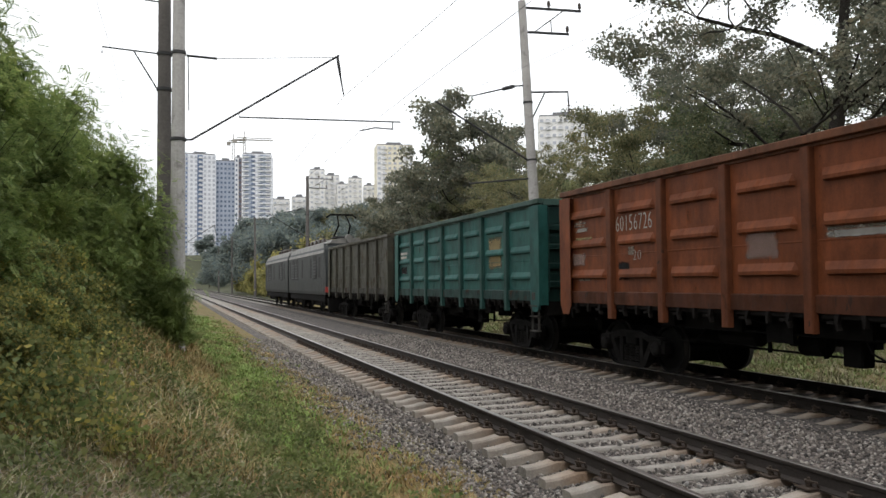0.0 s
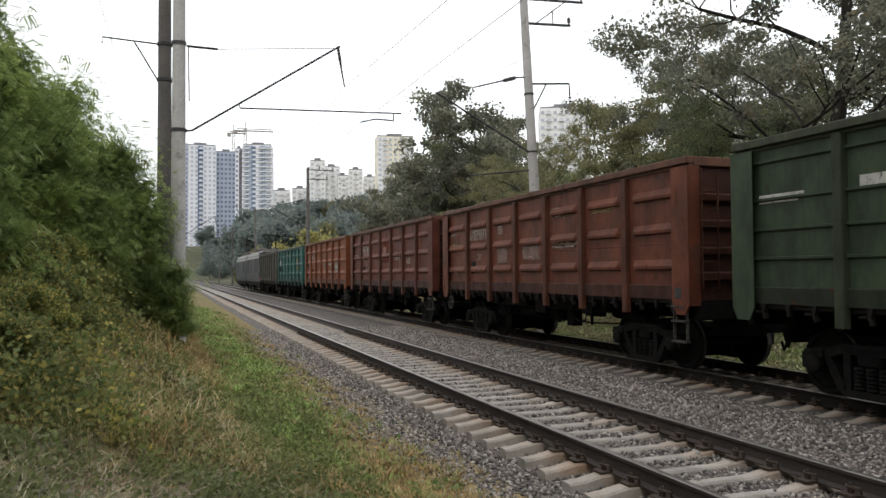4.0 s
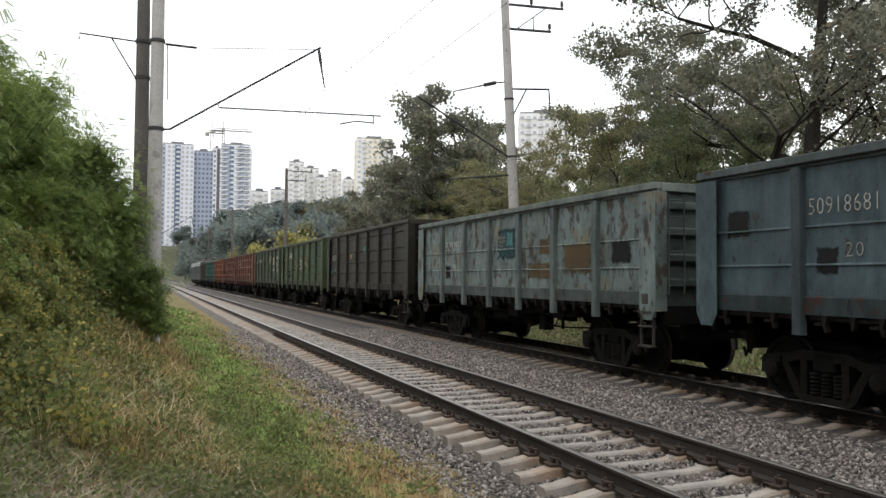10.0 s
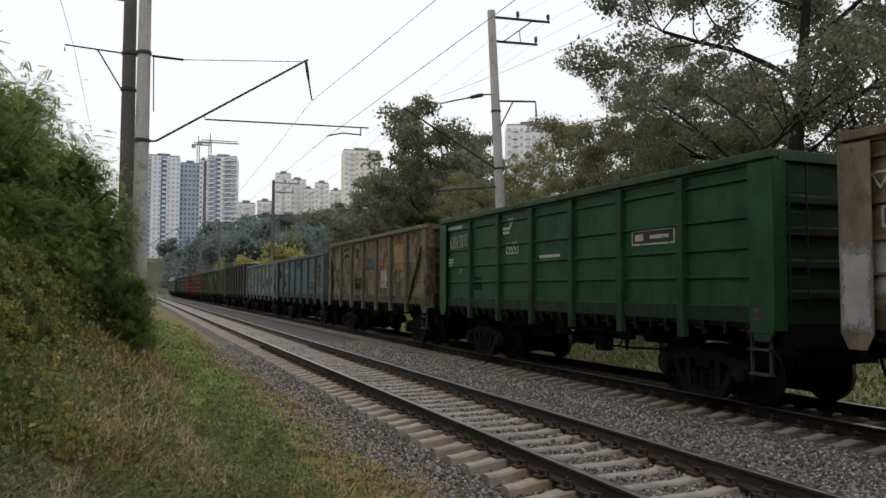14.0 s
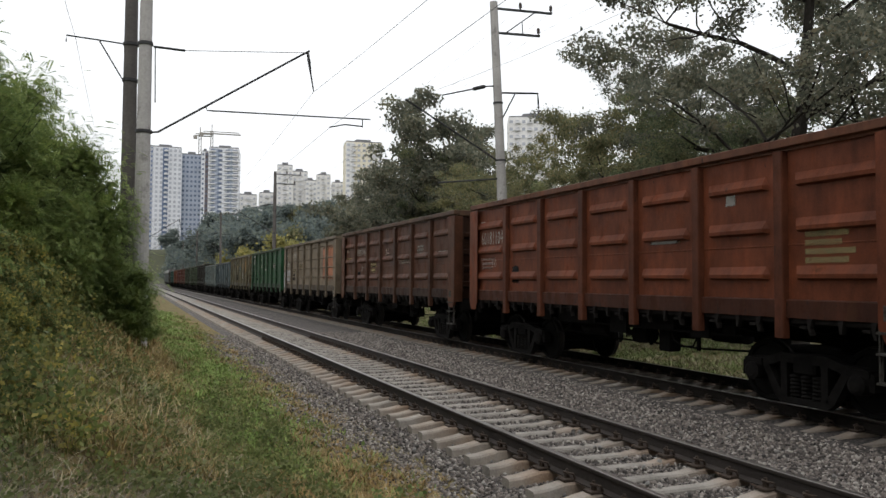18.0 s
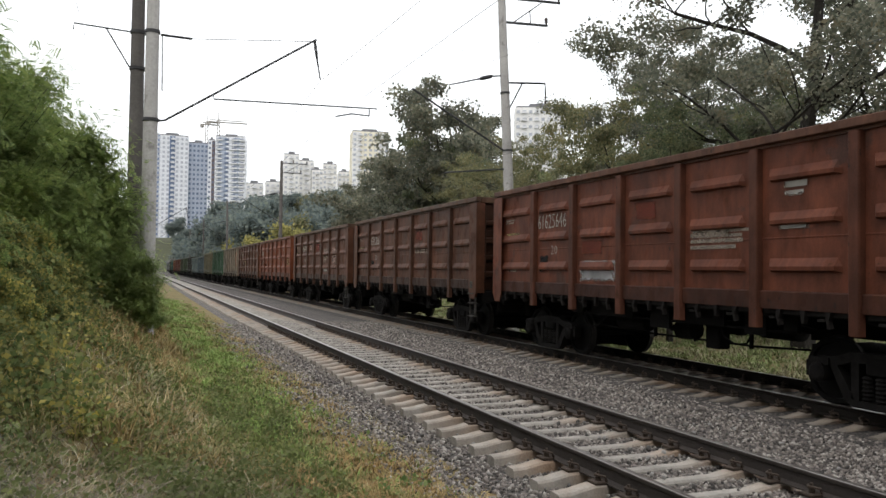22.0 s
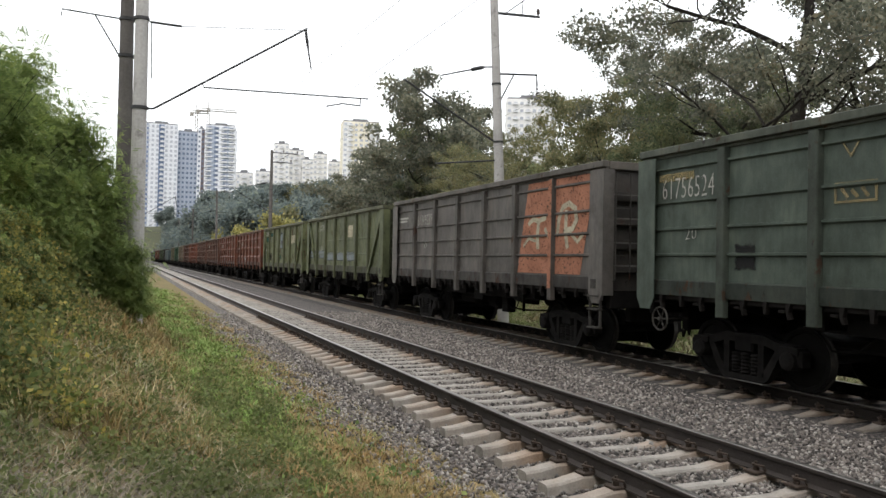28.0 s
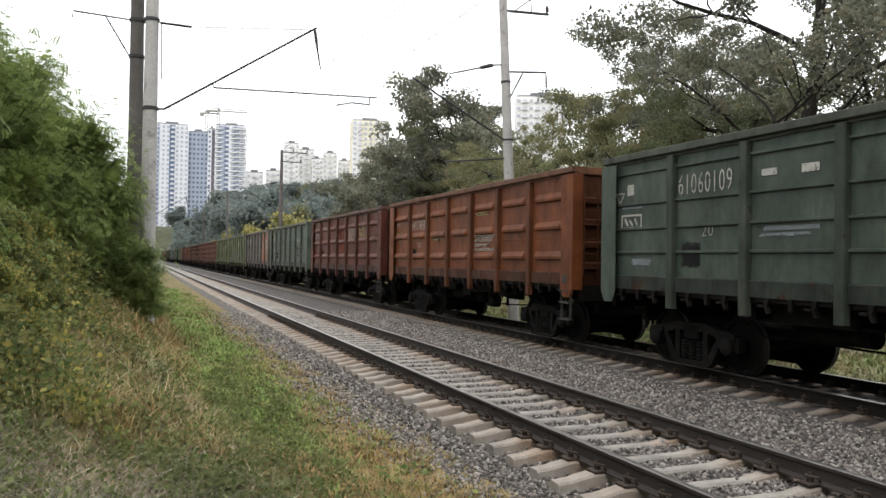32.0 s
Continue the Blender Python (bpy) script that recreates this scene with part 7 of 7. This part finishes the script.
def edge(x, y):
    """Fades the grass out in a ragged line along the ballast."""
    return 1 - smooth(2.75, 3.25, x + 0.3 * smooth(7, 10, y) + 0.22 * np.sin(y * 2.1) + 0.15 * np.sin(y * 5.3 + x * 3))


def verge(name, mat_, v, label):
    tagged(new(name, bulk(name, v, BLADE, mat_)), label, "grass", kind="stuff")


verge("mixed_grass", GRASS, tufts(4600, 14, (-4.5, 3.3), (2.2, 40), 0.10, 0.0048, lambda x, y: (0.35 + 0.65 * patchy(x, y, 1.3, 0.4)) * edge(x, y) * (1 - 0.3 * (x > 2.3))), "mixed green and yellowing verge grass")
verge("dry_grass", STRAW, tufts(6200, 14, (-4.5, 3.3), (2.2, 30), 0.10, 0.0048, lambda x, y: (0.25 + 0.75 * patchy(x, y, 0.9, 2.0)) * (1 - 0.85 * strip(x, y)) * edge(x, y), 1.5), "dry straw-coloured verge grass")
verge("rusty_grass", ORANGE_GRASS, tufts(5600, 14, (0.2, 3.4), (3.2, 26), 0.07, 0.005, lambda x, y: np.exp(-((x - 2.1) / 0.6) ** 2) * edge(x, y) * (1 - 0.6 * strip(x, y)) * (1 - 0.9 * smooth(6.5, 10, y)) * (0.3 + 0.7 * patchy(x, y, 1.9, 0.9)) + 0.16 * patchy(x, y, 1.7, 1.0) * (y > 8) * (x < 0.8), 1.5, 0.08), "short rust-brown dry grass along the ballast")
verge("green_grass", GREEN_GRASS, tufts(7200, 14, (-0.6, 3.1), (3.4, 48), 0.10, 0.0075, lambda x, y: strip(x, y) * (0.5 + 0.5 * patchy(x, y, 2.2, 0.6)) + 0.5 * np.exp(-((x - 2.35) / 0.3) ** 2 - ((y - 4.9) / 0.5) ** 2) + 0.07 * patchy(x, y, 2.0, 1.0) * edge(x, y), 1.1, 0.07), "fresh green grass strip along the verge")
verge("grey_stalks", GREY_STRAW, tufts(3400, 9, (-4.0, 1.4), (2.4, 10), 0.13, 0.004, lambda x, y: (0.1 + 0.9 * patchy(x, y, 1.6, 3.0)) * (1 - smooth(4.2, 9, y)) * (1 - smooth(0.1, 1.3, x)) * smooth(2.2, 4.2, y + 0.5 * np.sin(x * 2.3)) * smooth(-4.0, -2.9, x), 2.9, 0.12), "tangle of bent grey dry stalks")
verge("tall_dry_grass", STRAW, tufts(480, 10, (-4.5, 0.5), (7.0, 20), 0.26, 0.005, lambda x, y: 0.8 * patchy(x, y, 1.1, 3.0) + 0.2, 1.2), "tall dry grass stalks on the bank")
PALE_BLADES = grass_material("pale_coarse_blades", [(0.17, 0.19, 0.08), (0.25, 0.265, 0.13), (0.36, 0.36, 0.21)], [(0.26, 0.21, 0.11), (0.36, 0.31, 0.19), (0.47, 0.43, 0.31)], 0.45)
verge("coarse_tufts", PALE_BLADES, tufts(950, 20, (-3.2, 1.3), (3.0, 9.5), 0.145, 0.0055, lambda x, y: (0.1 + 0.9 * patchy(x, y, 2.1, 1.7)) * (1 - smooth(0.3, 1.3, x)), 1.9, 0.09, 1.2), "coarse pale grass tufts bent over")
verge("bank_grass", GRASS, tufts(1700, 12, (-3.2, 0.7), (6.5, 24), 0.22, 0.006, lambda x, y: 0.25 + 0.75 * patchy(x, y, 1.5, 1.2), 1.1, 0.08), "rank green grass on the bank")
verge("grass_behind", GRASS, tufts(2200, 12, (-5, 2.9), (-9, 2.3), 0.12, 0.007, lambda x, y: 0.7 + 0 * x, 1.0, 0.05, 1.0), "mixed verge grass round the camera's stand")
verge("far_side_grass", FAR_GRASS, tufts(17000, 10, (12.2, 20), (5, 55), 0.16, 0.014, lambda x, y: 0.6 + 0 * x, 1.0), "green grass beyond the tracks")


def weed_leaves(n, per, xr, yr, keep, size, high, wide):
    """Low weeds: clumps of small folded leaves on short stems."""
    cx, cy = sown(n, xr, yr, keep, 1.4)
    n = len(cx)
    k = np.repeat(rng.uniform(0.5, 1.3, n), per)
    p = np.stack([np.repeat(cx, per), np.repeat(cy, per), np.zeros(n * per)], 1)
    r = rng.normal(size=(n * per, 3))
    p[:, :2] += r[:, :2] * (wide * k)[:, None]
    p[:, 2] = ground_z(p[:, 0], p[:, 1]) + np.abs(r[:, 2]) * high * k * np.exp(-(r[:, 0] ** 2 + r[:, 1] ** 2) * 0.25)
    return np.einsum("nij,kj->nki", turns(n * per), LEAF) * (size * rng.uniform(0.5, 1.4, n * per))[:, None, None] + p[:, None]


def weeds(name, leaf, v, label):
    tagged(new(name, bulk(name, v, [(0, 1, 2, 3)], leaf)), label, "weeds", kind="stuff")


weeds("pale_weeds", PALE_WEED, weed_leaves(900, 70, (-3.0, 1.7), (3.6, 13), lambda x, y: 0.15 + 0.85 * patchy(x, y, 1.2, 1.5), 0.042, 0.11, 0.10), "pale green low weeds in the dry grass")
weeds("leafy_weeds", ACACIA_LEAF, weed_leaves(70, 60, (-1.6, 2.6), (4.0, 12), lambda x, y: 0.1 + 0.5 * patchy(x, y, 1.8, 0.2) + 0.4 * np.exp(-((x - 2.3) / 0.3) ** 2) * (y < 7), 0.05, 0.06, 0.08), "small green leafy weeds")
weeds("yellow_brush", SHRUB_LEAF, weed_leaves(330, 110, (-3.4, -0.3), (6.6, 15), lambda x, y: 1 - smooth(-1.5, 0.1, x + 0.10 * (y - 8)), 0.055, 0.30, 0.15), "knee-high brush with yellowing leaves")

# ---- loose ballast stones ----
PHI = (1 + 5 ** 0.5) / 2
ICO = np.array([(-1, PHI, 0), (1, PHI, 0), (-1, -PHI, 0), (1, -PHI, 0), (0, -1, PHI), (0, 1, PHI), (0, -1, -PHI), (0, 1, -PHI), (PHI, 0, -1), (PHI, 0, 1), (-PHI, 0, -1), (-PHI, 0, 1)]) / 1.9
ICO_F = [(0, 11, 5), (0, 5, 1), (0, 1, 7), (0, 7, 10), (0, 10, 11), (1, 5, 9), (5, 11, 4), (11, 10, 2), (10, 7, 6), (7, 1, 8), (3, 9, 4), (3, 4, 2), (3, 2, 6), (3, 6, 8), (3, 8, 9), (4, 9, 5), (2, 4, 11), (6, 2, 10), (8, 6, 7), (9, 8, 1)]


def bed_z(x):
    return np.interp(x, [2.5, 2.85, 3.35, 3.9, 4.2, 5.65, 5.95, 6.4, 7.3, 8.5, 8.9, 11.2], [-0.3, -0.4, -0.34, -0.315, -0.262, -0.262, -0.28, -0.27, -0.30, -0.31, -0.305, -0.305])


def stones(n, xr, yr, size, power=1.6):
    x, y = rng.uniform(*xr, n), rng.uniform(0, 1, n) ** power * (yr[1] - yr[0]) + yr[0]
    s = size * rng.uniform(0.55, 1.25, n) * (1 + y * 0.012)
    v = np.einsum("nij,nkj->nki", turns(n), ICO[None] * rng.uniform(0.6, 1.25, size=(n, 12, 1)) * np.array([1.0, 0.8, 0.62]))
    z = np.maximum(bed_z(x), np.where(x < 3.4, ground_z(x, y), -9))
    return v * s[:, None, None] + np.stack([x, y, z + s * 0.2], 1)[:, None]


tagged(new("ballast_stones", bulk("ballast_stones", stones(54000, (2.75, 8.65), (3.0, 30), 0.026), ICO_F, STONES)), "loose grey and pinkish ballast stones", "stones", kind="stuff")
v = stones(9000, (1.6, 2.95), (3.0, 30), 0.024)
mid = v.mean(1)
keep = rng.uniform(size=len(v)) < smooth(1.8, 2.9, mid[:, 0] + 0.35 * smooth(6.5, 10, mid[:, 1])) ** 1.6
v[:, :, 2] += (ground_z(mid[:, 0], mid[:, 1]) + 0.012 - mid[:, 2])[:, None]
tagged(new("strayed_stones", bulk("strayed_stones", v[keep], ICO_F, STONES)), "ballast stones strayed into the verge grass", "stones", kind="stuff")
STONE_MESHES = [bulk("stone", stones(1, (6, 6), (0, 0), 0.032) - np.array([6, 0, float(bed_z(6))]), ICO_F, STONE) for _ in range(8)]
bed = bpy.data.objects["ballast_bed_near"]
for k in range(280):
    x, y = random.uniform(2.75, 4.0) if k % 2 else random.uniform(4.2, 8.2), 3.2 + 6.5 * random.random() ** 1.3
    part("stone", STONE_MESHES[k % 8], None, bed, at=pose(x, y, float(bed_z(x)) + 0.03, 0, 0, random.uniform(0, 360)))


# ---- what moves ----
START = 4.1324
SURGE_T = [0, 1, 2, 3, 6, 7, 8, 9, 10, 11, 12, 13, 14, 17, 18, 19, 20, 21, 22, 23, 24, 25, 28, 29, 30, 31, 32]     # slack running in and out of the couplers, in metres
SURGE = [0.04, 0.17, 0.06, -0.06, 0, -0.11, 0.11, -0.04, -0.17, -0.12, -0.06, -0.08, -0.14, -0.17, -0.17, -0.08, -0.15, -0.2, -0.25, -0.06, -0.16, -0.28, -0.13, -0.22, 0.06, 0.09, -0.11]


def along(t):
    """How far the head of the first wagon pitch has come, in wagon lengths: the train slowly gathers speed."""
    return START + 0.63875 * t + 0.002345 * t * t + -0.00000103 * t ** 3 + float(np.interp(t, SURGE_T, SURGE)) / PITCH


def motions():
    times = [k * 0.5 for k in range(65)]
    for k, w in WAGONS.items():
        walk(w, [(t, pose(TRACK_B, (along(t) - k) * PITCH - L2, DROP_B)) for t in times])
    for n, s in enumerate(LOCOS):
        walk(s, [(t, pose(TRACK_B, (along(t) - 1) * PITCH + 8.4 + n * 15.4, DROP_B)) for t in times])
    fine = [k / 15 for k in range(481)]
    for ws, r in ((WHEELSETS, 0.4785), (LOCO_WHEELS, 0.625)):
        for w in ws:
            x, y, z = w.location
            walk(w, [(t, pose(x, y, z, -math.degrees((along(t) - START) * PITCH / r))) for t in fine])


motions()
